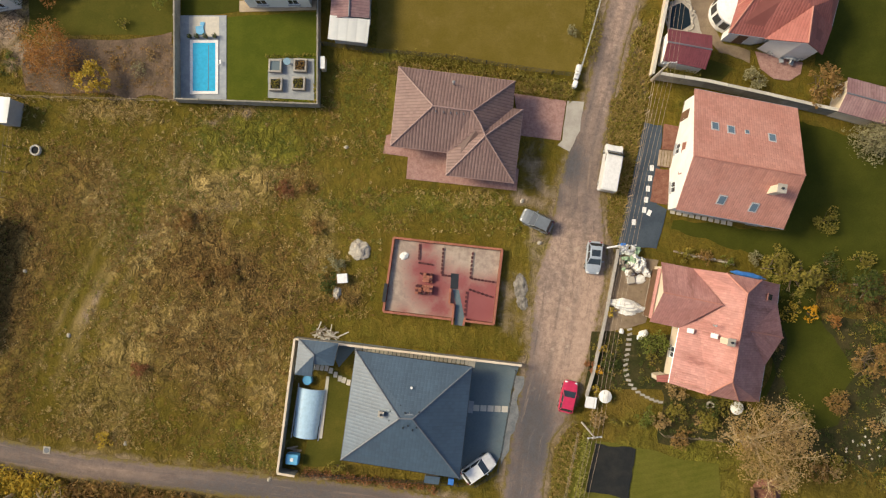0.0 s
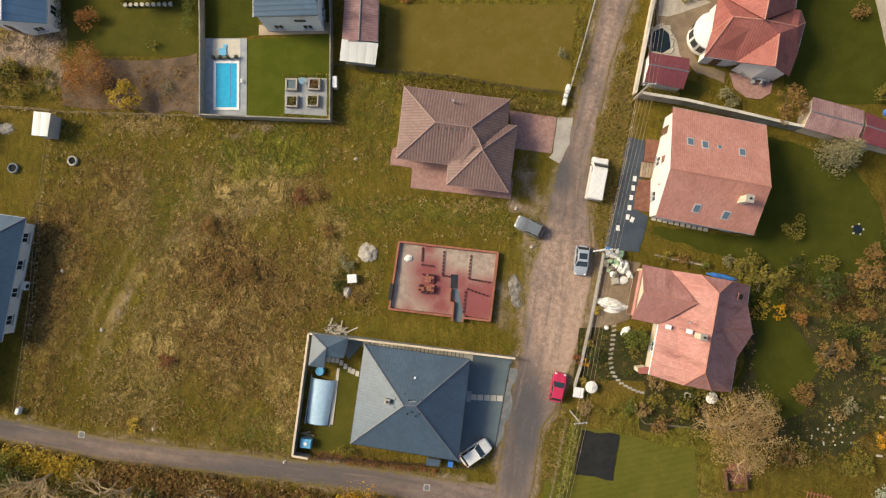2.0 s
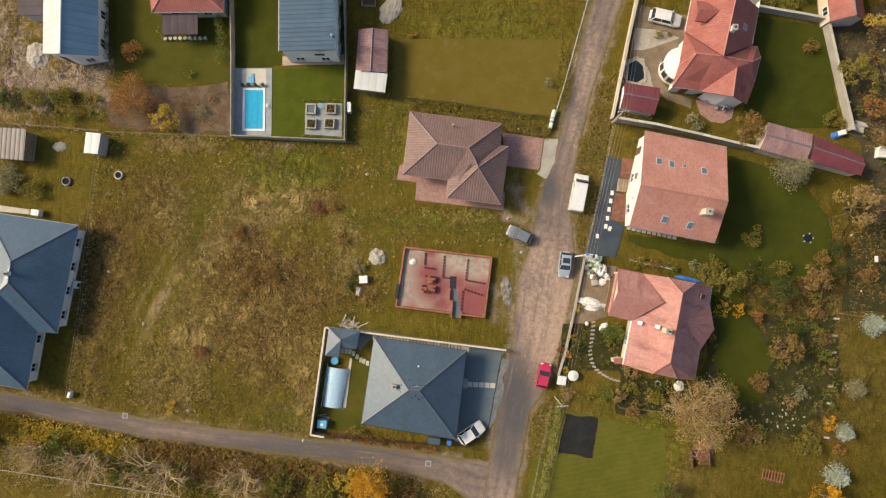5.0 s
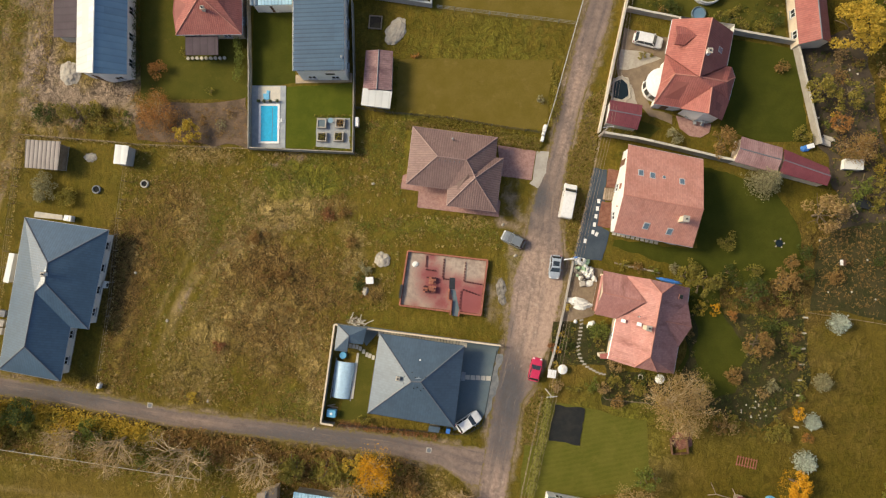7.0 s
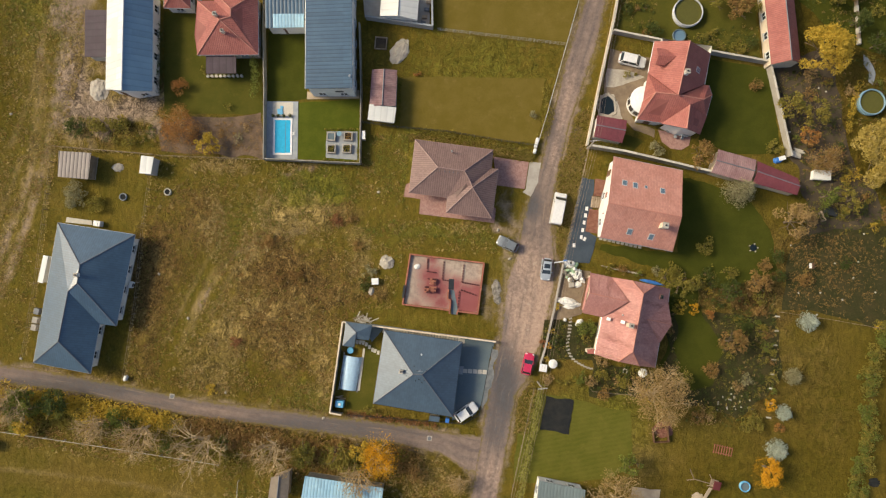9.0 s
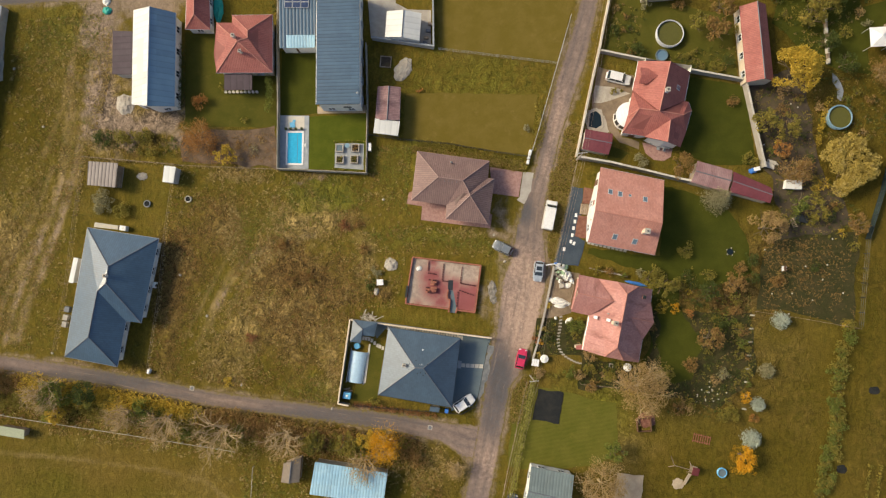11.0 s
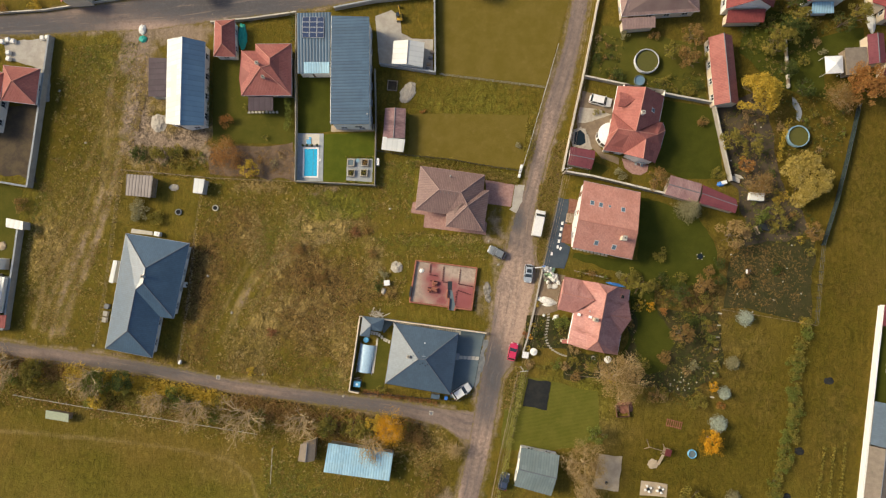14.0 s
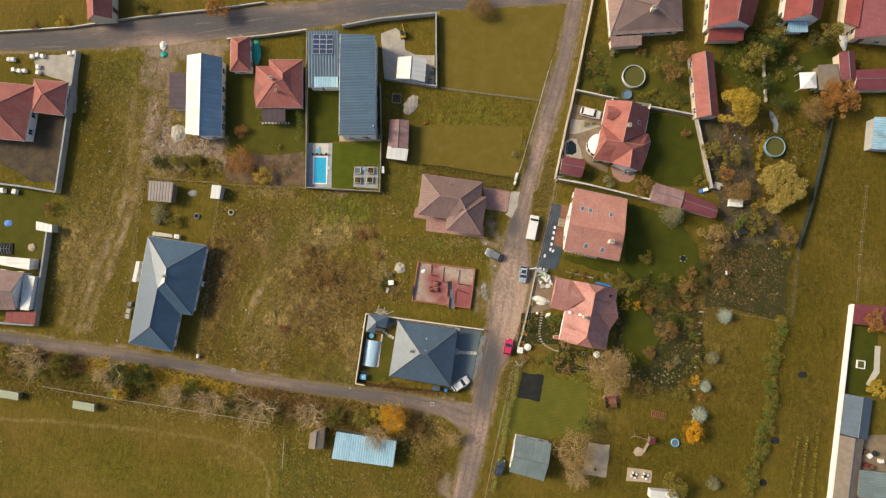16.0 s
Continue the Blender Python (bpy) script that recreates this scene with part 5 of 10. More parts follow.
patch("sand_pad", [(37.57, -38.32), (42.49, -38.88), (42.26, -41.37), (37.23, -41.05)], M["sand"], "pale sandy play pad", edge=0.05, z=0.05)
patch("courtyard", [(85.25, -30.71), (93.14, -30.52), (91.75, -45.15), (81.65, -45.42)], M["dirt"], "cluttered earth courtyard", edge=0.0, z=0.03)
# ---- houses ----
# brown hip-roofed bungalow
V = dict(NW=(-5.30, 20.84, 2.9), NE=(7.03, 19.27, 2.9), SW=(-6.18, 12.45, 2.9), RW=(-1.61, 16.06, 5.3), RE=(2.45, 15.51, 5.3), S1=(-0.15, 11.72, 2.9), RJ=(3.21, 14.29, 5),
         E1=(6.78, 16.39, 2.9), EN=(7.85, 16.26, 2.9), V2=(3.57, 13.48, 4.7), R2=(3.72, 13.04, 5), SE=(6.85, 8.48, 2.9), S2=(-0.30, 9.33, 2.9))
F = [("SW", "NW", "RW"), ("NW", "NE", "RE", "RW"), ("SW", "S1", "RJ", "RE", "RW"), ("NE", "E1", "V2", "RJ", "RE"), ("E1", "EN", "R2", "V2"), ("EN", "SE", "R2"), ("SE", "S2", "R2"), ("S2", "S1", "RJ", "V2", "R2")]
h = house("bungalow", "brown tiled hip-roof bungalow beside a pink paved drive", V, F, "brown", "cream", ["NW", "SW", "S1", "S2", "SE", "EN", "E1", "NE"], 0.55,
          [("NW", "RW"), ("SW", "RW"), ("RW", "RE"), ("NE", "RE"), ("RE", "RJ"), ("RJ", "R2"), ("EN", "R2"), ("SE", "R2"), ("S2", "R2")], M["ridgebrown"],
          [("NW", "NE"), ("SW", "NW"), ("SW", "S1"), ("S1", "S2"), ("S2", "SE"), ("SE", "EN")], gut_mat=M["ridgebrown"])
vent_pipe(h, (0.50, 18.72, 4), 3.6, 4.6)
for q in ((-1.35, 15.55, 5.1), (-0.55, 15.43, 5.1), (0.15, 15.37, 5.1), (0.78, 15.32, 5.1), (1.47, 15.26, 5.1)):
    p = local(h, q)
    part("snow_guard", boxed((p.x, p.y, 5.1), (0.1, 0.22, 0.12), 5), M["ridge"], h)

# slate-blue pyramid house
V = dict(NW=(-9.75, -9.16, 2.9), NE=(2.45, -10.85, 2.9), SE=(1.09, -22.41, 2.9), SW=(-11.31, -20.52, 2.9), A=(-4.92, -15.43, 6), B=(-3.63, -15.49, 6))
F = [("NW", "NE", "B", "A"), ("NE", "SE", "B"), ("SE", "SW", "A", "B"), ("SW", "NW", "A")]
SLATE_V, SLATE_F = V, F
h = house("pyramid_roof_house", "slate-blue pyramid-roofed house with pale walls", V, F, "slate", "plaster", ["NW", "NE", "SE", "SW"], 0.7,
          [("NW", "A"), ("NE", "B"), ("SE", "B"), ("SW", "A"), ("A", "B")], M["ridge"], [("NW", "NE"), ("NE", "SE"), ("SE", "SW"), ("SW", "NW")], gut_mat=M["darkmetal"])
chimney(h, (-6.81, -15.13, 5.2), 4.6, 5.6, 0.45, M["ridge"], -10)
p = local(h, (-3.90, -14.79, 6.1))
aerial = part("aerial", rodded((p.x, p.y, 5.6), (p.x, p.y, 7.3), 0.03), M["metal"], h)
for i, w in enumerate((0.5, 0.7, 0.9)):
    part("rod", rodded((p.x - w / 2, p.y, 6.8 + i * 0.2), (p.x + w / 2, p.y, 6.8 + i * 0.2), 0.02, n=5), M["metal"], aerial)
p = local(h, (-3.81, -12.68, 4.4))
part("roof_vent", rodded((p.x, p.y, 4.2), (p.x, p.y, 4.65), 0.13, n=8), M["white"], h)
for q in ((-5.88, -14.85, 5.4), (-5.37, -14.63, 5.4), (-4.86, -14.29, 5.4), (-4.37, -14.92, 5.8), (-4.60, -16.46, 5.7), (-4.10, -16.24, 5.7), (-3.25, -16.43, 5.6), (-3.65, -16.71, 5.6), (-2.97, -14.89, 5.7), (-5.99, -15.81, 5.4)):
    p = local(h, q)
    part("snow_guard", boxed((p.x, p.y, p.z - 0.02), (0.16, 0.16, 0.14), 0), M["darkmetal"], h)

# L-shaped blue house to the west
V = dict(NW=(-61.88, 7.09, 2.9), NE=(-49.47, 5.33, 2.9), RN=(-56.27, 0.48, 5.9), RJ=(-56.57, -2.36, 5.9), RK=(-58.13, -3.64, 5.6), ES=(-52.00, -9.07, 2.9), IN=(-54.64, -8.82, 2.9), SE=(-55.85, -16.56, 2.9), SW=(-64.97, -14.98, 2.9), RS=(-59.43, -11.32, 5.5))
F = [("SW", "NW", "RN", "RJ", "RK", "RS"), ("NW", "NE", "RN"), ("NE", "ES", "RJ", "RN"), ("ES", "IN", "RK", "RJ"), ("IN", "SE", "RS", "RK"), ("SE", "SW", "RS")]
h = house("bungalow", "blue tiled L-shaped bungalow with white walls", V, F, "navy", "plaster", ["NW", "SW", "SE", "IN", "ES", "NE"], 0.7,
          [("NW", "RN"), ("NE", "RN"), ("RN", "RJ"), ("ES", "RJ"), ("RJ", "RK"), ("RK", "RS"), ("SW", "RS"), ("SE", "RS")], M["ridge"], [("SW", "NW"), ("NW", "NE"), ("NE", "ES"), ("IN", "SE"), ("SE", "SW")])
chimney(h, (-56.52, -1.12, 6.2), 5.4, 6.5, 0.5, M["white"])
quad_shed("awning", "white flat awning against the blue bungalow", [(-64.45, 1.92), (-63.62, 1.82), (-64.26, -2.52), (-65.10, -2.30)], "whitesheet", "plaster", 2.3, 2.5, "awning", 0.1)

# pink house with the steep gable
V = dict(NW=(25.74, 18.29, 3.4), NE=(36.41, 16.19, 3.4), RW=(23.87, 10.52, 7.6), RE=(34.69, 8.54, 7.6), SW=(23.66, 5.62, 3.4), SE=(34.81, 3.56, 3.4))
F = [("NE", "NW", "RW", "RE"), ("SW", "SE", "RE", "RW")]
PINK_V = V
h = house("gabled_house", "faded pink tiled gabled house with white gable wall", V, F, "pink", "plaster", ["NW", "RW", "SW", "SE", "RE", "NE"], 0.35, [("RW", "RE")], M["ridgered"], [("NW", "NE"), ("SW", "SE")], win_z=1.5)
for q, s in (((26.83, 13.83), (0.8, 1.05)), ((28.42, 13.46), (0.8, 1.05)), ((30.05, 13.23), (0.45, 0.5)), ((32.52, 12.62), (0.8, 1.05))):
    on_roof(h, "skylight", q, V, F[0], s, (M["frame"], M["skyglass"]))
for q in ((27.78, 6.49), (31.08, 5.73)):
    on_roof(h, "skylight", q, V, F[1], (0.85, 1.15), (M["frame"], M["skyglass"]))
chimney(h, (32.21, 7.25, 7.4), 5.5, 7.9, 0.75, M["cream"], -10)
wa, wb = local(h, (24.94, 13.61, 5)), local(h, (23.86, 7.84, 5))
p = local(h, (24.65, 11.00, 2.7))
b = part("balcony", boxed((p.x + 0.3, p.y, 2.75), (1.1, 3.4, 0.15), -9, 0.02), M["brownawning"], h)
part("railing", boxed((p.x - 0.2, p.y, 3.2), (0.06, 3.4, 0.85), -9), M["brownawning"], b)

# terracotta house with cross wings
V = dict(N1=(25.48, -0.50, 3.1), N2=(28.11, -0.97, 5), N3=(31.63, -1.68, 5), NE=(34.46, -2.20, 3.1), E1=(34.20, -4.26, 3.1), EP=(34.74, -7.72, 3.1), E2=(32.81, -10.62, 3.1), SE=(32.15, -14.38, 3.1), S3=(29.25, -13.89, 4.8), S2=(26.07, -13.27, 4.8), SW=(22.84, -12.42, 3.1),
         W1=(23.98, -6.71, 3.1), RN=(29.12, -2.92, 7.2), RS=(27.54, -11.50, 7.2), EB=(30.19, -6.80, 5.6))
F = [("SW", "W1", "N1", "N2", "RN", "RS", "S2"), ("N2", "N3", "RN"), ("NE", "E1", "EB", "E2", "SE", "S3", "RS", "RN", "N3"), ("S3", "S2", "RS"), ("E1", "EP", "EB"), ("EP", "E2", "EB")]
TERRA_V, TERRA_F = V, F
h = house("gabled_house", "weathered terracotta tiled house with half-hipped gables", V, F, "terra", "cream", ["N1", "W1", "SW", "S2", "S3", "SE", "E2", "EP", "E1", "NE", "N3", "N2"], 0.45,
          [("N2", "RN"), ("N3", "RN"), ("RN", "RS"), ("S2", "RS"), ("S3", "RS"), ("EP", "EB")], M["ridgered"], [("W1", "SW"), ("SE", "E2"), ("NE", "E1")])
# white panes put the sky's reflection into the glass colour
for q in ((24.86, -6.93), (26.55, -7.24)):
    on_roof(h, "skylight", q, V, ("SW", "N1", "RN"), (0.5, 0.75), (M["frame"], M["white"]), 0.05)
on_roof(h, "skylight", (32.76, -3.44), V, ("NE", "SE", "RN"), (0.8, 1.0), (M["ridgered"], M["glass"]), 0.1)
chimney(h, (27.14, -7.59, 7.8), 6.2, 8.0, 0.6, M["cream"], -10)
vent_pipe(h, (26.27, -6.14, 6.6), 6.0, 6.7, 0.08)
W = dict(A=(22.22, 0.15, 3.1), B=(20.94, -6.07, 3.1), C=(23.98, -6.71, 3.1), D=(25.48, -0.50, 3.1), P=(21.45, -2.90, 5.9), Q=(27.33, -4.13, 5.9))
wing = thing("house_wing", "terracotta tiled wing with a west gable", "house", (0, 0, 0))
roof_mesh("roof", W, [("A", "D", "Q", "P"), ("B", "C", "Q", "P")], M["terra"], wing)
part("ridge_cap", rodded(W["P"], W["Q"], 0.09), M["ridgered"], wing)
wl = inset([W[k][:2] for k in "ABCD"], 0.4)
hz = roof_height(W, [("A", "D", "Q", "P"), ("B", "C", "Q", "P")])
ring = resample(wl, 0.5, True)
raw("wall", [(p.x, p.y, 0) for p in ring] + [(p.x, p.y, (hz(p.x, p.y) or 3.1) - 0.16) for p in ring], [(i, (i + 1) % len(ring), len(ring) + (i + 1) % len(ring), len(ring) + i) for i in range(len(ring))], M["cream"], wing)
FOOTPRINTS.append([W[k][:2] for k in "ABCD"])
for k in (0.3, 0.7):
    wc = Vector(W["A"][:2]).lerp(Vector(W["B"][:2]), k) + Vector((0.42, 0.0))
    e = (Vector(W["B"][:2]) - Vector(W["A"][:2])).normalized()
    window(wing, wc - e * 0.6, wc + e * 0.6, 1.5, 1.2, 1.2)
quad_shed("porch", "narrow red tiled porch along the gable", [(22.14, -0.50), (21.08, -5.69), (21.28, -5.84), (22.39, -0.56)], "terra", "brownwood", 2.3, 2.6, "porch", 0.1)
quad_shed("lean_to", "small brown lean-to at the corner of the house", [(21.97, -11.86), (22.02, -12.51), (23.17, -12.51), (23.17, -11.68)], "red", "cream", 2.0, 2.3, "shed", 0.1)

# red cross-gabled house with the round bay
V = dict(N1=(32.15, 36.64, 3.2), NR=(36.13, 35.13, 7.4), NE=(40.90, 34.76, 3.2), E1=(39.89, 29.80, 3.2), W1=(31.15, 31.59, 3.2), J=(34.38, 26.92, 7.2))
F = [("W1", "N1", "NR", "J"), ("NE", "E1", "J", "NR")]
h = house("cross_gabled_house", "red tiled cross-gabled villa with white walls", V, F, "red", "plaster", ["N1", "W1", "J", "E1", "NE", "NR"], 0.4, [("NR", "J")], M["ridgered"], [("W1", "N1"), ("NE", "E1")], wall_inset=[(33.46, 37.13), (33.43, 30.78), (40.14, 29.96), (41.19, 35.95)])
chimney(h, (35.56, 30.32, 7.4), 6.0, 7.9, 0.6, M["plaster"])
on_roof(h, "skylight", (38.30, 31.54), V, F[1], (0.8, 1.0), (M["frame"], M["skyglass"]))
dq = local(h, (33.25, 33.30, 5.4))
dorm = roof_mesh("dormer_roof", {k: tuple(local(h, v)) for k, v in dict(a=(31.83, 34.67, 5.6), b=(31.58, 32.09, 5.6), c=(34.51, 33.15, 6.2), r=(31.73, 33.26, 6.3), d=(32.88, 31.97, 5.5), e=(33.10, 34.51, 5.6)).items()}, [("b", "d", "c", "r"), ("e", "a", "r", "c")], M["red"], h, 0.3)
U = dict(WS=(29.42, 24.24, 3.2), WH=(30.32, 27.04, 3.2), WN=(31.15, 31.42, 3.2), P=(31.43, 27.63, 6.2), J=(34.59, 27.09, 6.7), S1=(33.22, 23.69, 3.2), SJ=(36.58, 25.81, 6), K=(38.80, 26.74, 5.6), EN=(40.62, 29.64, 3.2), EM=(41.09, 28.16, 3.2), ES=(40.18, 24.79, 3.2))
G = [("WS", "WH", "P"), ("WH", "WN", "P"), ("WS", "S1", "SJ", "J", "P"), ("EN", "WN", "P", "J", "K"), ("EM", "EN", "K"), ("ES", "EM", "K"), ("S1", "ES", "K", "J", "SJ")]
h = house("villa_wing", "red hip-roofed wing of the villa with white walls", U, G, "red", "plaster", ["WS", "S1", "ES", "EM", "EN", "WN", "WH"], 0.4, [("P", "J"), ("J", "K"), ("WH", "P"), ("EM", "K"), ("WS", "P")], M["ridgered"], [("WS", "S1"), ("EN", "EM"), ("EM", "ES")])
Wg = dict(A=(33.22, 23.60, 3.2), B=(36.59, 22.36, 4.6), C=(39.19, 21.83, 3.2), R=(36.41, 25.68, 6.4), S=(35.93, 22.07, 6))
U2 = dict(A=(33.14, 23.60, 3.2), C=(39.19, 21.91, 3.2), E=(40.26, 24.79, 3.2), G=(36.13, 22.17, 5.9), R=(36.50, 25.75, 6.2))
h = house("garden_gable", "red tiled garden-side gable over a terrace", U2, [("A", "G", "R"), ("C", "G", "R", "E")], "red", "plaster", ["A", "G", "C", "E", "R"], 0.4, [("G", "R")], M["ridgered"], windows=True)
bay = thing("round_bay", "white round conservatory bay with a low conical roof", "bay", (*(30.73, 27.44), 0))
bm = bmesh.new()
bmesh.ops.create_cone(bm, cap_ends=True, segments=24, radius1=2.1, radius2=2.1, depth=2.6, matrix=Matrix.Translation((0, 0, 1.3)))
part("wall", bm, M["plaster"], bay)
bm = bmesh.new()
bmesh.ops.create_cone(bm, cap_ends=True, segments=24, radius1=2.25, radius2=0.3, depth=0.5, matrix=Matrix.Translation((0, 0, 2.9)))
part("roof", bm, M["white"], bay)
for a in range(120, 241, 30):
    c, s = math.cos(radians(a)), math.sin(radians(a))
    part("window", boxed((c * 2.1, s * 2.1, 1.5), (0.08, 0.8, 1.3), a), M["glass"], bay)

quad_shed("garden_shed", "wine-red sheet-roofed shed by the lane fence", [(22.83, 21.65), (23.37, 25.05), (28.10, 24.30), (27.35, 20.67)], "purple", "plaster", 2.3, 3.1, gable="ab")
quad_shed("long_shed", "old lichen-covered tiled long shed", [(42.37, 19.74), (41.25, 16.08), (47.26, 14.41), (48.27, 18.13)], "oldpink", "cream", 2.4, 3.0, gable="ab")
quad_shed("long_shed", "wine-red sheet-roofed long shed", [(48.43, 17.96), (47.72, 14.48), (54.54, 12.65), (54.70, 15.30)], "purple", "cream", 2.4, 3.1, gable="ab")

# northern plots
V = dict(a=(-55.08, 45.04, 3.2), b=(-47.68, 44.64, 3.2), c=(-47.33, 28.20, 3.2), d=(-54.79, 28.46, 3.2), m=(-51.08, 44.66, 5.6), n=(-50.89, 27.59, 5.6))
h = house("gabled_house", "long gabled house with a blue sheet roof", V, [("b", "c", "n", "m"), ("d", "a", "m", "n")], "midblue", "plaster", ["a", "m", "b", "c", "n", "d"], 0.35, [("m", "n")], M["white"], [("a", "d"), ("b", "c")])
# thin white skin added over the west slope to paint its bright sunlight
lp = {k: tuple(Vector(v) - Vector((h["cx"], h["cy"], -0.015))) for k, v in V.items()}
roof_mesh("sunlit_overlay", lp, [("d", "a", "m", "n")], M["whitesheet"], h, 0.02, "white overlay painting sunlight on the west slope")
quad_shed("carport", "flat dark glazed carport beside the blue gabled house", [(-58.88, 41.58), (-58.69, 33.90), (-55.02, 33.77), (-55.08, 41.43)], "darksheet", "greyplaster", 2.7, 2.9, "carport", 0.3)
hip_house("outbuilding", "small red tiled hip-roof outbuilding", [(-46.16, 49.09), (-42.23, 49.37), (-41.79, 41.91), (-46.15, 41.99)], 2.6, 4.2, "red", over=0.3, long="bc", category="outbuilding")
V = dict(NW=(-37.88, 44.33, 3), NE=(-30.83, 44.46, 3), SE=(-30.52, 34.27, 3), SW=(-40.31, 34.16, 3), W1=(-40.86, 37.48, 3), W2=(-40.57, 42.98, 3), W3=(-37.84, 43.01, 3), A=(-35.80, 38.71, 5.8), B=(-34.24, 40.67, 5.4), C=(-34.14, 39.32, 5.6))
F = [("SW", "SE", "A"), ("SE", "NE", "B", "C", "A"), ("NE", "NW", "B"), ("NW", "W3", "C", "B"), ("W3", "W2", "A", "C"), ("W2", "W1", "SW", "A")]
h = house("hip_roof_house", "red tiled hip-roofed house above a mown lawn", V, F, "red", "cream", ["NW", "W3", "W2", "W1", "SW", "SE", "NE"], 0.5, [("SW", "A"), ("SE", "A"), ("W2", "A"), ("NE", "B"), ("NW", "B"), ("A", "C"), ("C", "B")], M["ridgered"], [("SW", "SE"), ("SE", "NE"), ("NE", "NW")])
chimney(h, (-36.45, 39.51, 6), 5.0, 6.3, 0.5, M["cream"])
chimney(h, (-35.40, 37.03, 5.4), 4.8, 5.8, 0.4, M["cream"])
quad_shed("pergola", "dark flat-roofed pergola against the house", [(-39.08, 31.36), (-34.22, 31.42), (-34.25, 34.22), (-39.10, 34.16)], "darksheet", "greyplaster", 2.4, 2.6, "pergola", 1.2)
h = quad_shed("garage", "wide garage with blue ribbed sheet roof and solar panels", [(-29.43, 38.50), (-23.26, 38.69), (-23.14, 50.46), (-29.74, 50.28)], "bluesheet", "plaster", 3.2, 3.6, "garage", 0.3, windows=True)
x0, x1 = Vector((-28.50, 49.17)), Vector((-24.52, 45.75))
sol = thing("solar_array", "dark blue solar panels in pale frames on the garage roof", "solar panel", ((x0.x + x1.x) / 2, (x0.y + x1.y) / 2, 3.62), 0)
for i in range(3):
    for j in range(4):
        px, py = (i - 1) * 1.42, (j - 1.5) * 1.02
        pn = part("panel", boxed((px, py, 0.04 + py * 0.026), (1.38, 0.98, 0.04), 0), M["frame"], sol)
        part("solar_panel", boxed((px, py, 0.07 + py * 0.026), (1.25, 0.86, 0.02), 0), M["solar"], pn)
quad_shed("glazed_canopy", "pale translucent canopy at the garage end", [(-28.17, 38.48), (-23.23, 38.60), (-23.27, 40.75), (-28.21, 40.70)], "paleblue", "plaster", 3.33, 3.43, "canopy", 0.3)
V = dict(a=(-22.72, 49.17, 5), b=(-15.45, 48.84, 5.4), c=(-14.96, 28.21, 5.4), d=(-22.40, 28.21, 5))
h = house("flat_roofed_house", "long white house with a blue ribbed sheet roof", V, [("d", "a", "b", "c")], "bluesheet", "plaster", ["a", "d", "c", "b"], 0.25, gutters=[("a", "d")], gut_mat=M["white"])
part("wall_panel", boxed(local(h, (*(-17.14, 27.91), 4.55)), (1.3, 0.1, 0.5), 0), M["darkmetal"], h)
vent_pipe(h, (-15.32, 30.01, 5.6), 5.3, 5.9, 0.12)
quad_shed("summer_house", "white and red roofed summer house in the courtyard", [(-11.29, 40.83), (-11.03, 45.38), (-5.01, 45.08), (-5.27, 40.18)], "whitesheet", "plaster", 2.5, 3.4, gable="bc")
quad_shed("storage_shed", "faded mauve tiled garden store", [(-12.74, 26.24), (-12.40, 32.16), (-8.40, 32.09), (-8.52, 26.29)], "oldpink", "greyplaster", 2.4, 2.9, gable="bc")
quad_shed("canopy", "white ribbed sheet canopy over the store's end", [(-13.02, 24.12), (-8.76, 23.62), (-8.41, 26.02), (-12.71, 26.53)], "whitesheet", "greyplaster", 2.2, 2.6, "canopy", 0.4)

# far west plots
hip_house("hip_roof_house", "red hip-roofed wing beside a grey forecourt", [(-87.45, 39.73), (-80.08, 39.09), (-80.69, 32.00), (-87.58, 32.76)], 3.0, 5.2, "red", over=0.5)
hip_house("hip_roof_house", "large red hip-roofed house at the village street", [(-101.79, 39.51), (-87.00, 38.22), (-88.55, 26.48), (-102.30, 27.50)], 3.2, 6.4, "red", over=0.5)
quad_shed("gabled_house", "grey tiled gabled house with white walls", [(-99.02, -8.74), (-99.54, 0.34), (-87.35, -0.84), (-88.60, -8.65)], "greybrown", "plaster", 3.2, 5.6, "house", 0.3, gable="ab", windows=True)
quad_shed("annex", "white flat-roofed annex behind the grey house", [(-97.45, 1.32), (-97.53, 2.73), (-86.29, 1.99), (-86.41, -0.35)], "whitesheet", "plaster", 2.9, 3.0, "annex", 0.1)
quad_shed("house_bay", "white walled bay at the end of the grey house", [(-87.62, -1.31), (-85.22, -1.73), (-86.04, -8.74), (-87.95, -8.55)], "whitesheet", "plaster", 2.8, 3.0, "annex", 0.1)
quad_shed("terrace_canopy", "wine-red carpeted terrace canopy", [(-91.45, -9.11), (-85.02, -8.99), (-85.20, -11.56), (-91.65, -11.22)], "crimson", "plaster", 2.1, 2.2, "canopy", 0.6)
quad_shed("garden_hut", "white flat-roofed garden hut", [(-85.99, 9.81), (-82.60, 9.16), (-82.52, 7.50), (-85.90, 8.04)], "whitesheet", "greyplaster", 2.2, 2.3, "hut", 0.1)
quad_shed("slatted_carport", "carport roofed with dark and white corrugated sheet", [(-62.56, 14.53), (-57.56, 14.14), (-57.16, 18.37), (-62.40, 18.65)], "stripes", "wood", 2.4, 2.6, "carport", 0.3)
quad_shed("tool_shed", "small white flat-roofed tool shed in the meadow corner", [(-49.50, 15.23), (-47.60, 15.08), (-47.18, 17.85), (-49.21, 18.06)], "whitesheet", "greyplaster", 2.2, 2.3, "shed", 0.1)
quad_shed("gabled_house", "red gabled house across the village street", [(-76.62, 52.41), (-77.66, 61.66), (-71.87, 61.95), (-71.45, 52.82)], "red", "cream", 3.0, 5.2, "house", 0.3, gable="bc", windows=True)

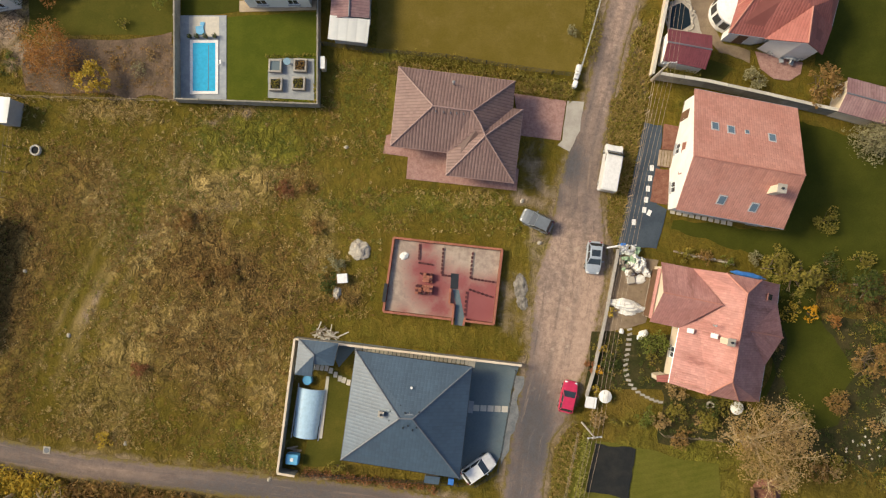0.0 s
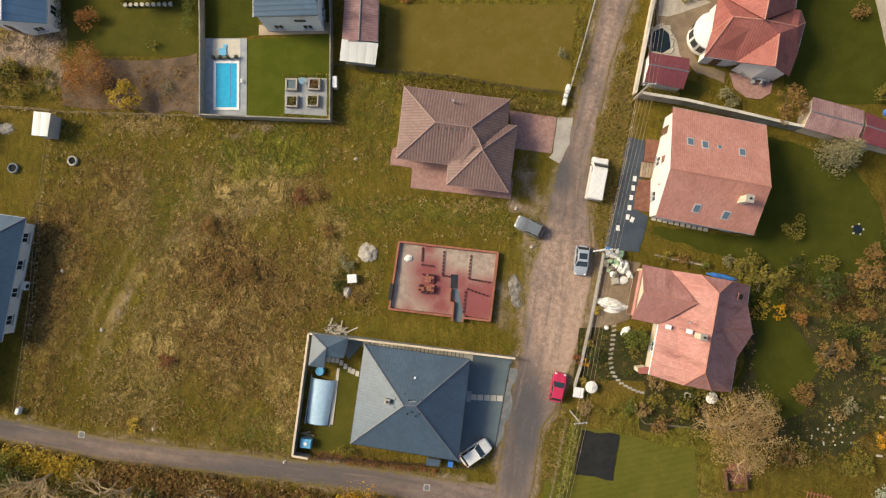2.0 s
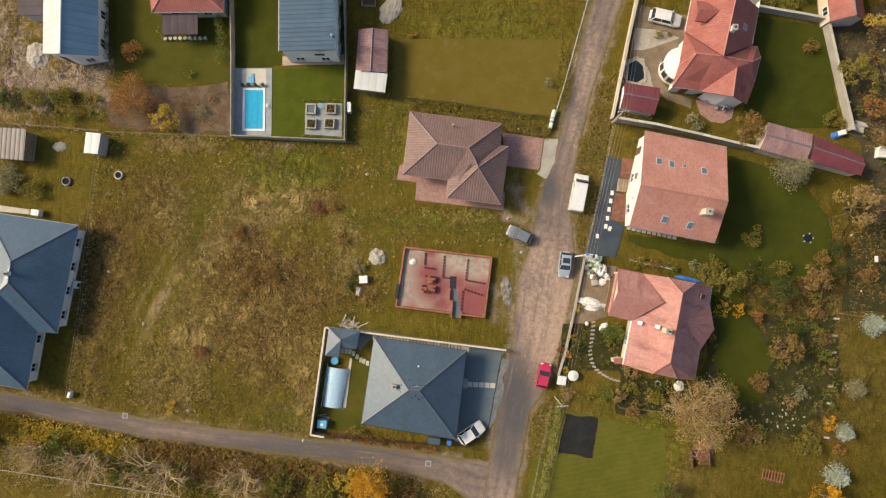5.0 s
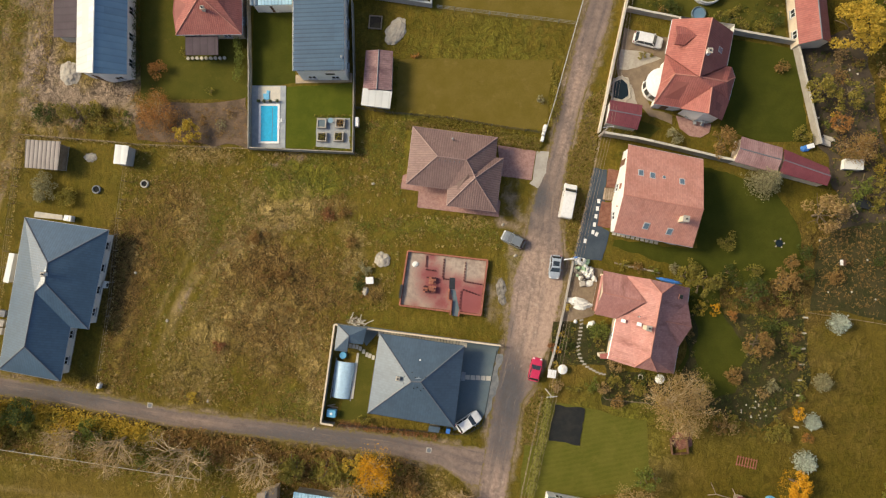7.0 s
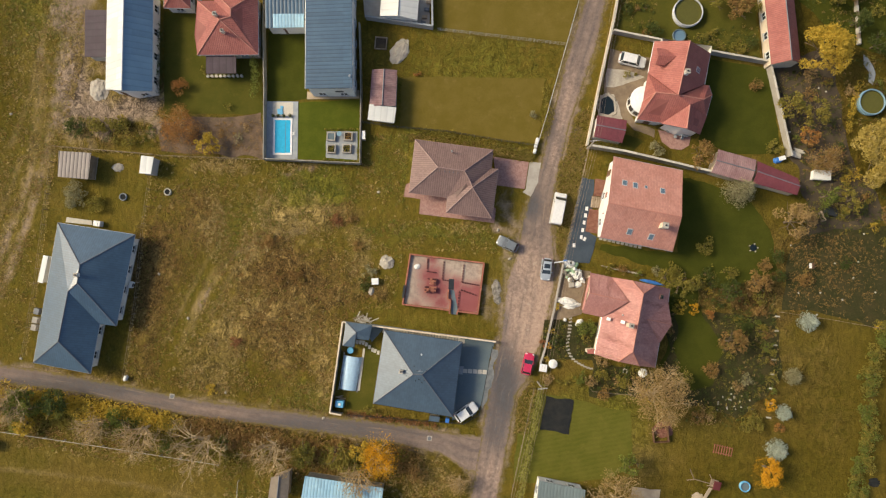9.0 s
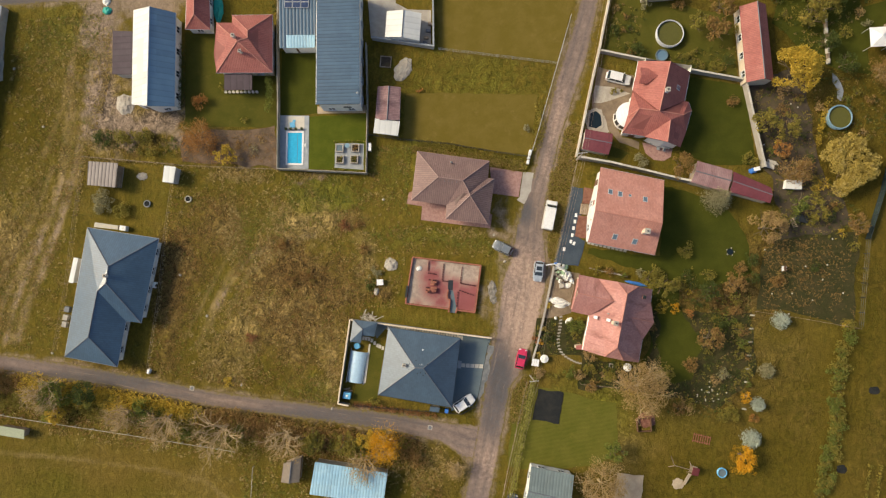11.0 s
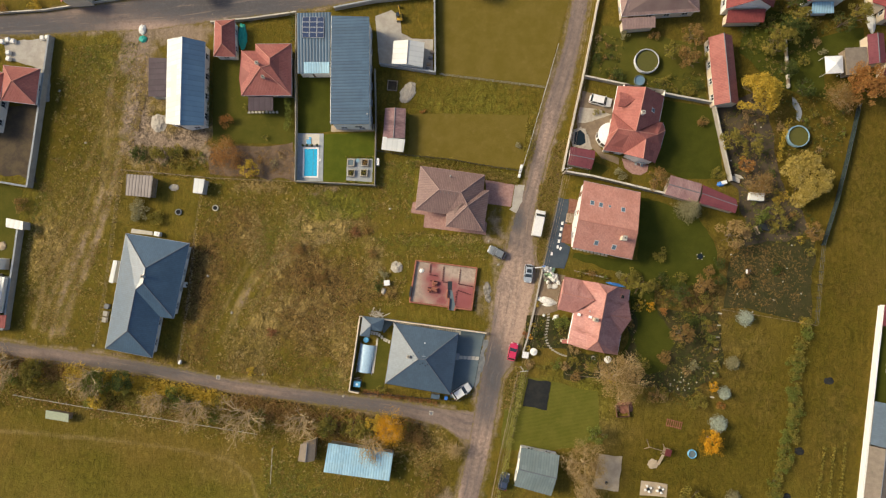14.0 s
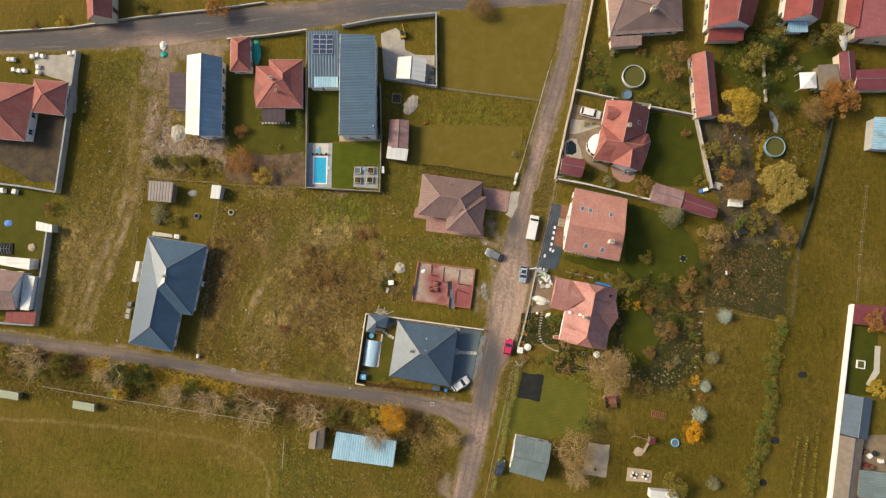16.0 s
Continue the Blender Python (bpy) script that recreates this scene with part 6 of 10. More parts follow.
# north-east row
V = dict(a=(31.56, 64.72, 3.2), b=(47.23, 63.62, 3.2), c=(47.68, 51.26, 3.2), d=(32.79, 50.18, 3.2), r=(34.79, 56.65, 6.4), s=(41.33, 54.96, 6.4))
h = house("hip_roof_house", "grey-brown hip-roofed house at the corner", V, [("a", "b", "s", "r"), ("c", "d", "r", "s"), ("b", "c", "s"), ("d", "a", "r")], "greybrown", "cream", ["a", "b", "c", "d"], 0.5, [("r", "s"), ("d", "r"), ("c", "s"), ("a", "r"), ("b", "s")], M["ridgebrown"], [("c", "d"), ("d", "a")])
chimney(h, (40.47, 54.22, 7), 5.6, 7.2, 0.7, M["cream"])
quad_shed("porch", "grey-brown tiled porch roof", [(33.24, 47.88), (39.51, 48.42), (39.36, 50.36), (32.87, 49.94)], "greybrown", "cream", 2.4, 2.9, "porch", 0.3)
quad_shed("long_shed", "long red tiled gabled outbuilding", [(49.51, 46.42), (54.01, 46.82), (55.23, 33.53), (50.64, 33.24)], "red", "cream", 2.6, 4.3, gable="ab", windows=True)
quad_shed("gabled_house", "crimson tiled house with white gable wall", [(52.55, 51.69), (53.75, 65.95), (65.02, 64.83), (61.49, 52.01)], "crimson", "plaster", 3.4, 7.2, "house", 0.3, gable="bc", windows=True)
quad_shed("veranda", "low crimson veranda roof", [(52.95, 49.38), (60.22, 49.56), (60.30, 51.93), (53.17, 51.63)], "crimson", "cream", 2.4, 3.0, "veranda", 0.3)
quad_shed("gabled_house", "crimson tiled house with a striped awning", [(67.90, 53.24), (69.61, 64.86), (77.61, 63.73), (75.43, 53.54)], "crimson", "plaster", 3.4, 6.6, "house", 0.3, gable="bc", windows=True)
quad_shed("striped_awning", "blue and white striped awning", [(69.27, 51.35), (73.53, 51.51), (73.32, 53.59), (69.30, 53.44)], "paleblue", "plaster", 2.3, 2.7, "awning", 0.5)
V = dict(a=(80.78, 52.61, 3.2), b=(83.47, 65.06, 3.2), c=(97.12, 63.96, 3.2), d=(94.58, 50.04, 3.2), m=(84.07, 63.06, 7), n=(80.98, 49.07, 7))
quad_shed("gabled_house", "dark wine-red tiled house with skylights", [(82.33, 49.92), (84.61, 65.06), (98.26, 63.97), (96.82, 48.89)], "purple", "cream", 3.2, 7.0, "house", 0.4, gable="bc", windows=True)
quad_shed("annex", "cream gabled annex with a red roof", [(80.46, 53.29), (81.73, 62.77), (84.53, 62.49), (82.78, 51.88)], "crimson", "cream", 3.0, 3.9, "annex", 0.2)
quad_shed("garage", "wine-red sheet-roofed garage beside a shed", [(79.60, 47.19), (82.68, 47.45), (83.05, 41.70), (79.86, 41.43)], "purple", "cream", 2.6, 3.2, "garage", 0.2, gable="ab")
quad_shed("garage", "wine-red sheet-roofed long garage", [(82.56, 39.35), (82.97, 43.58), (97.18, 44.43), (97.09, 39.75)], "purple", "cream", 2.6, 3.2, "garage", 0.2, gable="ab")
quad_shed("flat_shed", "brown felt-roofed flat shed", [(75.51, 44.66), (79.64, 44.94), (79.86, 40.32), (75.85, 39.34)], "felt", "wood", 2.3, 2.4, "shed", 0.2)
quad_shed("workshop", "pale blue sheet-roofed workshop", [(85.76, 27.23), (86.43, 33.85), (96.51, 33.52), (96.37, 26.83)], "paleblue", "greyplaster", 2.8, 3.2, "workshop", 0.2)

# south plots
h = quad_shed("barn", "grey-green sheet-roofed barn with a white gable", [(13.16, -38.91), (14.42, -31.85), (21.55, -33.14), (20.04, -40.62)], "greysheet", "plaster", 3.0, 4.6, "barn", 0.25, gable="ab", windows=True)
quad_shed("sheet_roofed_store", "low store with a patched pale blue sheet roof", [(-22.65, -37.40), (-10.18, -38.78), (-9.52, -33.51), (-21.76, -31.89)], "paleblue", "darkconcrete", 2.4, 2.7, "store", 0.2)
quad_shed("wooden_shed", "small grey felt-roofed wooden shed under the trees", [(-27.58, -35.55), (-27.21, -32.37), (-24.24, -31.28), (-24.47, -35.47)], "felt", "wood", 2.2, 2.8, gable="bc")
quad_shed("low_house", "pale flat-roofed store at the field's southern edge", [(41.28, -43.93), (41.50, -42.05), (47.10, -42.35), (47.09, -44.56)], "whitesheet", "plaster", 2.4, 2.5, "store", 0.2)

# walled plot on the east side
quad_shed("wine_red_shed", "wine-red sheet-roofed shed against the long white wall", [(82.68, -4.18), (82.18, -8.18), (91.95, -9.18), (92.03, -4.77)], "purple", "plaster", 1.6, 2.2, "shed", 0.1)
quad_shed("gabled_shed", "dark blue-grey gabled shed inside the wall", [(79.45, -30.19), (80.46, -22.22), (85.92, -23.10), (84.68, -31.18)], "slate", "greyplaster", 1.7, 3.0, "shed", 0.2, gable="bc")
quad_shed("long_store", "long grey felt-roofed store inside the wall", [(77.48, -44.90), (79.34, -30.42), (84.01, -31.20), (81.90, -45.89)], "felt", "greyplaster", 1.7, 2.7, "store", 0.2, gable="bc")
quad_shed("canopy", "pale sheet canopy in the cluttered courtyard", [(82.17, -42.32), (82.69, -37.02), (89.01, -37.50), (88.69, -42.78)], "greysheet", "wood", 2.4, 2.5, "canopy", 0.3)
# ---- plants ----
rng = np.random.default_rng(11)


def quads(cent, size, up=0.55, aspect=0.6):
    """Small leaves: one quad each, tilted at random, most of them facing the sky."""
    n = len(cent)
    nrm = rng.normal(size=(n, 3))
    nrm[:, 2] = np.abs(nrm[:, 2]) + up
    nrm /= np.linalg.norm(nrm, axis=1, keepdims=True)
    a = np.cross(nrm, rng.normal(size=(n, 3)))
    a /= np.linalg.norm(a, axis=1, keepdims=True) + 1e-9
    b = np.cross(nrm, a)
    s = size * rng.uniform(0.6, 1.35, (n, 1))
    a, b = a * s, b * s * aspect
    v = np.stack([cent - a, cent - b * 0.8, cent + a, cent + b * 0.8], 1).reshape(-1, 3)
    return v, np.arange(4 * n).reshape(-1, 4)


def cloud(clumps, per_m2, size):
    """Leaf places over a set of clumps (x, y, z, rx, rz), denser near their skins."""
    out = []
    for x, y, z, rx, rz in clumps:
        n = max(6, int(per_m2 * rx * rx))
        d = rng.normal(size=(n, 3))
        d /= np.linalg.norm(d, axis=1, keepdims=True)
        r = rng.uniform(0.25, 1.0, (n, 1)) ** 0.45
        p = d * r * (rx, rx, rz) + (x, y, z)
        out.append(p)
    return np.concatenate(out)


def leaf_part(name, cent, size, material, parent, up=0.55, aspect=0.6):
    v, f = quads(cent, size, up, aspect)
    return raw(name, v.tolist(), f.tolist(), material, parent)


def tube(vs, fs, a, b, r0, r1, n=5):
    a, b = np.array(a, float), np.array(b, float)
    d = b - a
    d /= np.linalg.norm(d) + 1e-9
    u = np.cross(d, (0.3, 0.7, 0.2))
    u /= np.linalg.norm(u)
    w = np.cross(d, u)
    k = len(vs)
    for c, r in ((a, r0), (b, r1)):
        for i in range(n):
            t = 2 * math.pi * i / n
            vs.append(tuple(c + r * (math.cos(t) * u + math.sin(t) * w)))
    for i in range(n):
        fs.append((k + i, k + (i + 1) % n, k + n + (i + 1) % n, k + n + i))


def chain(vs, fs, pts, r, n=4):
    """One continuous bent tube through the points."""
    k0 = len(vs)
    for i, p in enumerate(pts):
        a, b = np.array(pts[max(0, i - 1)]), np.array(pts[min(len(pts) - 1, i + 1)])
        d = (b - a) / (np.linalg.norm(b - a) + 1e-9)
        u = np.cross(d, (0.0, 0.0, 1.0))
        u /= np.linalg.norm(u) + 1e-9
        w = np.cross(d, u)
        for j in range(n):
            t = 2 * math.pi * j / n
            vs.append(tuple(np.array(p) + r * (math.cos(t) * u + math.sin(t) * w)))
    for i in range(len(pts) - 1):
        for j in range(n):
            fs.append((k0 + i * n + j, k0 + i * n + (j + 1) % n, k0 + (i + 1) * n + (j + 1) % n, k0 + (i + 1) * n + j))


def branches(vs, fs, at, way, length, r, depth, tips, spread=0.75, droop=0.0):
    way = np.array(way, float)
    way /= np.linalg.norm(way)
    mid = np.array(at) + way * length * 0.5 + rng.normal(size=3) * length * 0.05
    end = mid + (way + rng.normal(size=3) * 0.16 - np.array((0, 0, droop))) * length * 0.5
    tube(vs, fs, at, mid, r, r * 0.8, 5 if depth > 1 else 3)
    tube(vs, fs, mid, end, r * 0.8, r * 0.6, 5 if depth > 1 else 3)
    tips.append(tuple(end))
    if depth == 0:
        return
    for k in range(int(rng.integers(3, 5))):
        s = mid if k == 0 else (mid + (end - mid) * rng.uniform(0.3, 1.0))
        branches(vs, fs, s, way + rng.normal(size=3) * spread, length * rng.uniform(0.5, 0.72), r * 0.55, depth - 1, tips, spread, droop)


def tree(label, at, r, h, leaf, bark="bark", density=60, size=0.17, bare=0.0, name="tree", flat=0.55, lean=(0.0, 0.0)):
    """A tapered trunk with limbs and a crown of many small leaves in uneven clumps."""
    t = thing(name, label, "tree", (*at, 0), 0)
    vs, fs, tips = [], [], []
    base = h * 0.3
    tube(vs, fs, (0, 0, -0.1), (rng.normal() * 0.1, rng.normal() * 0.1, base), 0.05 * h ** 0.8, 0.035 * h ** 0.8, 8)
    limbs = 9 if lean[1] else 7 if bare else 5
    for k in range(limbs):
        a = 2 * math.pi * k / limbs + rng.uniform(-0.4, 0.4)
        reach = r * rng.uniform(0.42, 0.62)
        branches(vs, fs, (0, 0, base * rng.uniform(0.7, 1.0)), (math.cos(a) * reach + lean[0] * r * 0.5, math.sin(a) * reach + lean[1] * r * 0.5, (h - base) * rng.uniform(0.3, 0.55)), math.hypot(reach, (h - base) * 0.42), (0.025 if lean[1] else 0.02 if bare else 0.028) * h ** 0.8, 3 if bare > 0.3 else (2 if bare else 1), tips, 0.62 if bare else 0.7)
    raw("trunk", vs, fs, M["palebark" if bare else bark], t)
    clumps = []
    n = int(9 + r * 6)
    for k in range(n):
        a, q = rng.uniform(0, 2 * math.pi), math.sqrt(rng.uniform(0.0, 1.0)) * r * rng.uniform(0.78, 1.0)
        z = h * 0.5 + h * 0.42 * (1 - (q / r) ** 2) * rng.uniform(0.35, 1.0)
        c = r * rng.uniform(0.16, 0.34)
        clumps.append((q * math.cos(a), q * math.sin(a), z, c, c * flat))
    if bare:
        pts = np.array(tips) + rng.normal(size=(len(tips), 3)) * 0.15
        rep = np.concatenate([pts + rng.normal(size=pts.shape) * 0.42 for _ in range(max(1, int(density / 9)))])
        if bare < 0.7:
            rep = np.concatenate([rep, cloud(clumps, density * 2.0, size)])
        leaf_part("crown", rep, size * 0.62, M[leaf], t)
    else:
        leaf_part("crown", cloud(clumps, density * 2.2, size), size, M[leaf], t)
    return t


def shrub(label, at, r, h, leaf, density=90, size=0.13, name="shrub", category="shrub"):
    t = thing(name, label, category, (*at, 0))
    vs, fs = [], []
    for k in range(6):
        a = k * 1.05 + rng.uniform(-0.3, 0.3)
        tube(vs, fs, (0, 0, -0.05), (math.cos(a) * r * 0.55, math.sin(a) * r * 0.55, h * 0.7), 0.03, 0.012, 4)
    raw("stem", vs, fs, M["bark"], t)
    cl = []
    for k in range(int(7 + 5 * r)):
        a, q = rng.uniform(0, 6.28), math.sqrt(rng.uniform()) * r * 0.8
        c = r * rng.uniform(0.22, 0.4)
        cl.append((q * math.cos(a), q * math.sin(a), h * (0.35 + 0.4 * (1 - (q / r) ** 2) * rng.uniform(0.5, 1)), c, min(c, h * 0.4)))
    leaf_part("foliage", cloud(cl, density * 1.6, size), size, M[leaf], t)
    return t


def conifer(label, at, r, h, leaf):
    t = thing("conifer", label, "conifer", (*at, 0))
    vs, fs = [], []
    tube(vs, fs, (0, 0, -0.1), (0, 0, h), 0.12, 0.02, 6)
    pts = []
    for lv in range(9):
        z = h * (0.08 + 0.1 * lv)
        rr = r * (1 - lv / 9.5)
        m = max(5, int(16 - lv))
        for k in range(m):
            a = 2 * math.pi * (k + rng.uniform(-0.3, 0.3)) / m
            e = np.array((math.cos(a) * rr * rng.uniform(0.8, 1.1), math.sin(a) * rr * rng.uniform(0.8, 1.1), z - 0.15 * rr))
            tube(vs, fs, (0, 0, z), tuple(e), 0.025, 0.008, 3)
            for q in np.linspace(0.25, 1, max(3, int(rr * 7))):
                for _ in range(3):
                    pts.append(np.array((0, 0, z)) * (1 - q) + e * q + rng.normal(size=3) * 0.09 * r)
    raw("trunk", vs, fs, M["bark"], t)
    leaf_part("needles", np.array(pts), 0.15, M[leaf], t, 0.3, 0.45)
    return t


def hedge(label, line, width, height, leaf, density=70, size=0.11, name="hedge"):
    pts = resample(line, 0.35)
    c = pts[len(pts) // 2]
    t = thing(name, label, "hedge", (c.x, c.y, 0))
    vs, fs, cl = [], [], []
    for i, p in enumerate(pts):
        w = width * rng.uniform(0.35, 0.62)
        x, y = p.x - c.x + rng.normal() * width * 0.16, p.y - c.y + rng.normal() * width * 0.16
        cl.append((x, y, height * rng.uniform(0.4, 0.65), w, height * rng.uniform(0.35, 0.5)))
        if i % 2 == 0:
            tube(vs, fs, (x, y, -0.05), (x + rng.normal() * 0.1, y + rng.normal() * 0.1, height * 0.7), 0.025, 0.01, 4)
    raw("stem", vs, fs, M["bark"], t)
    leaf_part("foliage", cloud(cl, density * 2.0, size), size, M[leaf], t)
    return t


# ---- fences and walls ----


def along(line, step):
    pts = [Vector(p) for p in line]
    out = []
    for a, b in zip(pts, pts[1:]):
        n = max(1, round((b - a).length / step))
        out += [(a.lerp(b, i / n), a.lerp(b, (i + 1) / n)) for i in range(n)]
    return out


def panel_wall(label, line, height, thick, mat, step=2.2, cap=None, name="garden_wall", post=0.12):
    pts = along(line, step)
    c = pts[0][0]
    t = thing(name, label, "wall", (c.x, c.y, 0))
    for a, b in pts:
        d = b - a
        ang = math.degrees(math.atan2(d.y, d.x))
        m = (a + b) / 2 - c
        dz = rng.normal() * 0.015
        part("panel", boxed((m.x, m.y, height / 2 - 0.03 + dz), (d.length - post * 0.8, thick, height + 0.06), ang, 0.015), M[mat], t)
        if cap:
            part("coping", boxed((m.x, m.y, height + 0.03 + dz), (d.length - 0.01, thick + 0.12, 0.06), ang, 0.01), M[cap], t)
        q = a - c
        part("post", boxed((q.x, q.y, height / 2), (post, thick + 0.08, height + 0.1), ang, 0.01), M[mat], t)
    return t


def wire_fence(label, line, height, mat="metal", step=2.5, rails=2, name="wire_fence", post=0.05):
    pts = along(line, step)
    c = pts[0][0]
    t = thing(name, label, "fence", (c.x, c.y, 0))
    for a, b in pts:
        q, r = a - c, b - c
        part("post", rodded((q.x, q.y, -0.1), (q.x, q.y, height + 0.05), post, n=6), M[mat], t)
    for k in range(rails):
        z = height * (k + 1) / rails
        vs, fs = [], []
        chain(vs, fs, [(a.x - c.x, a.y - c.y, z) for a, b in pts] + [(pts[-1][1].x - c.x, pts[-1][1].y - c.y, z)], 0.05 if name == "pitch_rail" else 0.02)
        raw("wire", vs, fs, M[mat], t)
    return t


panel_wall("cream-capped concrete fence of the slate house", [(7.75, -10.90), (-16.54, -8.10), (-18.31, -22.39), (-16.46, -22.69)], 1.6, 0.12, "darkconcrete", 2.4, "cream", "boundary_fence")
wire_fence("dark metal picket gate and fence at the forecourt", [(7.26, -11.64), (5.26, -22.49), (2.80, -23.96), (-15.71, -22.81)], 1.2, "darkmetal", 1.8, 3, "picket_fence", 0.04)
# the darker concrete stands in for shade on the south face
panel_wall("grey concrete wall round the pool plot", [(-30.53, 51.39), (-30.41, 38.90), (-30.02, 29.38), (-29.83, 17.91), (-14.30, 17.30), (-14.30, 29.32), (-14.77, 40.29)], 1.5, 0.16, "darkconcrete", 2.5, None, "plot_wall")
panel_wall("weathered concrete panel wall between two gardens", [(22.66, 20.35), (27.74, 19.52), (33.92, 18.13), (40.08, 16.67), (45.62, 15.54)], 2.0, 0.22, "darkconcrete", 2.2, "slab", "panel_wall")
panel_wall("beige rendered street wall", [(30.65, 66.39), (29.74, 59.02), (28.13, 50.46), (26.30, 40.74), (24.24, 31.09), (22.10, 20.54)], 1.2, 0.22, "cream", 2.6, "slab", "street_wall")
panel_wall("concrete wall between two gardens", [(26.31, 39.17), (34.83, 37.46)], 1.4, 0.18, "concrete", 2.4, "slab", "garden_wall")
panel_wall("concrete wall behind the villa garden", [(41.68, 35.86), (51.07, 34.18), (52.46, 27.63), (54.30, 18.99)], 1.5, 0.2, "concrete", 2.4, "slab", "garden_wall")
panel_wall("low concrete kerb wall with a rail by the lane", [(18.43, 1.52), (17.03, -5.77), (15.64, -11.93), (14.89, -14.39)], 0.55, 0.2, "darkconcrete", 2.2, "concrete", "kerb_wall")
panel_wall("grey concrete wall along the earth yard", [(-79.65, 46.36), (-80.88, 33.42), (-82.60, 16.11), (-88.39, 16.99), (-103.21, 18.72)], 1.7, 0.25, "concrete", 2.5, "greyslab", "plot_wall")
panel_wall("grey concrete wall beside the grey house", [(-84.01, 7.64), (-85.93, -11.85), (-101.51, -11.09)], 1.7, 0.25, "concrete", 2.5, "greyslab", "plot_wall")
panel_wall("slate-grey street fence with pale pillars", [(-23.04, 52.44), (-15.33, 53.99), (-3.29, 55.32), (-2.88, 39.69), (-13.83, 41.28)], 1.5, 0.18, "greyplaster", 2.4, "greyslab", "street_fence")
panel_wall("low street fence of the red-roofed house", [(-47.63, 49.51), (-39.74, 50.32), (-30.66, 51.64)], 1.1, 0.15, "concrete", 2.4, "slab", "street_fence")
panel_wall("low street fence across the lane", [(-105.02, 50.22), (-81.52, 51.93), (-66.83, 54.29), (-52.15, 55.90), (-39.98, 57.73)], 0.7, 0.12, "concrete", 2.4, "slab", "street_fence")
panel_wall("tall white plastered boundary wall", [(82.57, -4.60), (80.98, -17.16), (79.09, -31.98), (77.38, -45.53)], 1.3, 0.26, "plaster", 4.0, "white", "boundary_wall", 0.2)
wire_fence("wire mesh fence on pale posts along the yard", [(22.29, 20.04), (20.54, 10.97), (18.44, 1.89)], 1.5, "wood", 2.0, 2)
wire_fence("leaning wire fence in the meadow", [(-29.90, 17.85), (-47.15, 18.39), (-48.10, 18.55), (-49.38, 7.26), (-50.14, -4.65), (-51.79, -17.88)], 1.2, "wood", 2.6, 2)
wire_fence("wire fence round the blue bungalow's plot", [(-48.10, 18.55), (-64.38, 19.77), (-65.51, 9.39), (-66.56, -2.58), (-68.21, -14.45)], 1.3, "wood", 2.6, 3)
wire_fence("dark mesh fence behind the brown bungalow", [(-13.96, 24.12), (-8.43, 23.34), (-0.28, 22.68), (8.47, 21.27), (14.20, 20.50)], 1.4, "darkmetal", 2.4, 4)
wire_fence("wire fence round the open plot", [(14.20, 20.50), (15.66, 25.41), (21.15, 45.53), (18.86, 37.04), (-2.03, 39.46)], 1.3, "metal", 2.6, 3)
wire_fence("dark green mesh fence along the grass strip", [(79.06, 34.16), (76.85, 24.64), (74.44, 15.18), (71.82, 6.94), (70.29, -8.18)], 1.5, "darkmetal", 2.4, 3, "mesh_fence", 0.045)
panel_wall("dark teal shade netting stretched along the grass strip", [(79.16, 34.16), (76.95, 24.64), (74.54, 15.18), (71.92, 6.94)], 1.4, 0.05, "net", 2.4, None, "net_fence", 0.06)
wire_fence("wire fence through the gardens", [(52.96, -5.74), (61.58, -6.97), (70.29, -8.41)], 1.1, "wood", 2.6, 2)
wire_fence("wire fence beside the grass strip", [(86.02, 20.05), (84.70, 8.32), (83.60, -3.88)], 1.1, "wood", 2.6, 2)
wire_fence("wooden rail round the football pitch", [(-83.84, -24.55), (-70.54, -26.48), (-54.95, -28.46), (-35.91, -31.04)], 0.9, "slab", 3.0, 1, "pitch_rail", 0.08)
wire_fence("pale wooden rail at the pitch corner", [(-32.88, -33.64), (-33.1, -40.4)], 0.9, "slab", 3.3, 1, "pitch_rail", 0.07)
wire_fence("wire fence of the striped lawn", [(13.88, -18.37), (12.87, -23.23), (10.68, -33.62), (8.54, -45.07)], 1.2, "wood", 2.2, 2)
wire_fence("low wire fence across the garden", [(29.18, -19.07), (23.15, -18.58), (22.74, -18.17)], 1.0, "wood", 2.0, 2)

hedge("clipped thuja hedge beside the lane fence", [(15.11, -17.94), (14.23, -21.73), (14.03, -23.20), (12.29, -32.44), (10.13, -43.67)], 1.1, 1.3, "leaf_lime", 70)
hedge("low hedge behind the brown bungalow", [(-5.92, 23.08), (0.35, 22.18), (6.60, 20.90), (13.45, 19.12)], 1.3, 0.8, "leaf_olive", 45)
hedge("overgrown verge hedge along the open plot", [(15.37, 29.19), (15.98, 26.03), (15.33, 22.26)], 1.4, 0.9, "leaf_olive", 45)
hedge("yellow-green columnar hedge on the lawn edge", [(-31.85, 34.50), (-31.67, 28.44)], 1.2, 2.2, "leaf_green", 70)
hedge("dark clipped hedge along the lawn", [(-47.42, 39.93), (-47.39, 28.96)], 1.1, 1.6, "leaf_dark", 60)
hedge("dark street-side thuja hedge", [(-31.26, 51.39), (-31.21, 45.74)], 0.9, 1.8, "leaf_dark", 60)
hedge("red-leaved low hedge in front of the slate house", [(-16.02, -22.62), (-9.53, -23.52), (-1.51, -24.34)], 0.9, 0.7, "leaf_red", 60)
hedge("low green border hedge in the planter yard", [(-20.33, 18.07), (-14.80, 17.75), (-14.75, 19.83)], 0.5, 0.5, "leaf_olive", 90)
hedge("low box hedge behind the planters", [(-20.11, 22.87), (-14.96, 23.11)], 0.5, 0.5, "leaf_olive", 90)
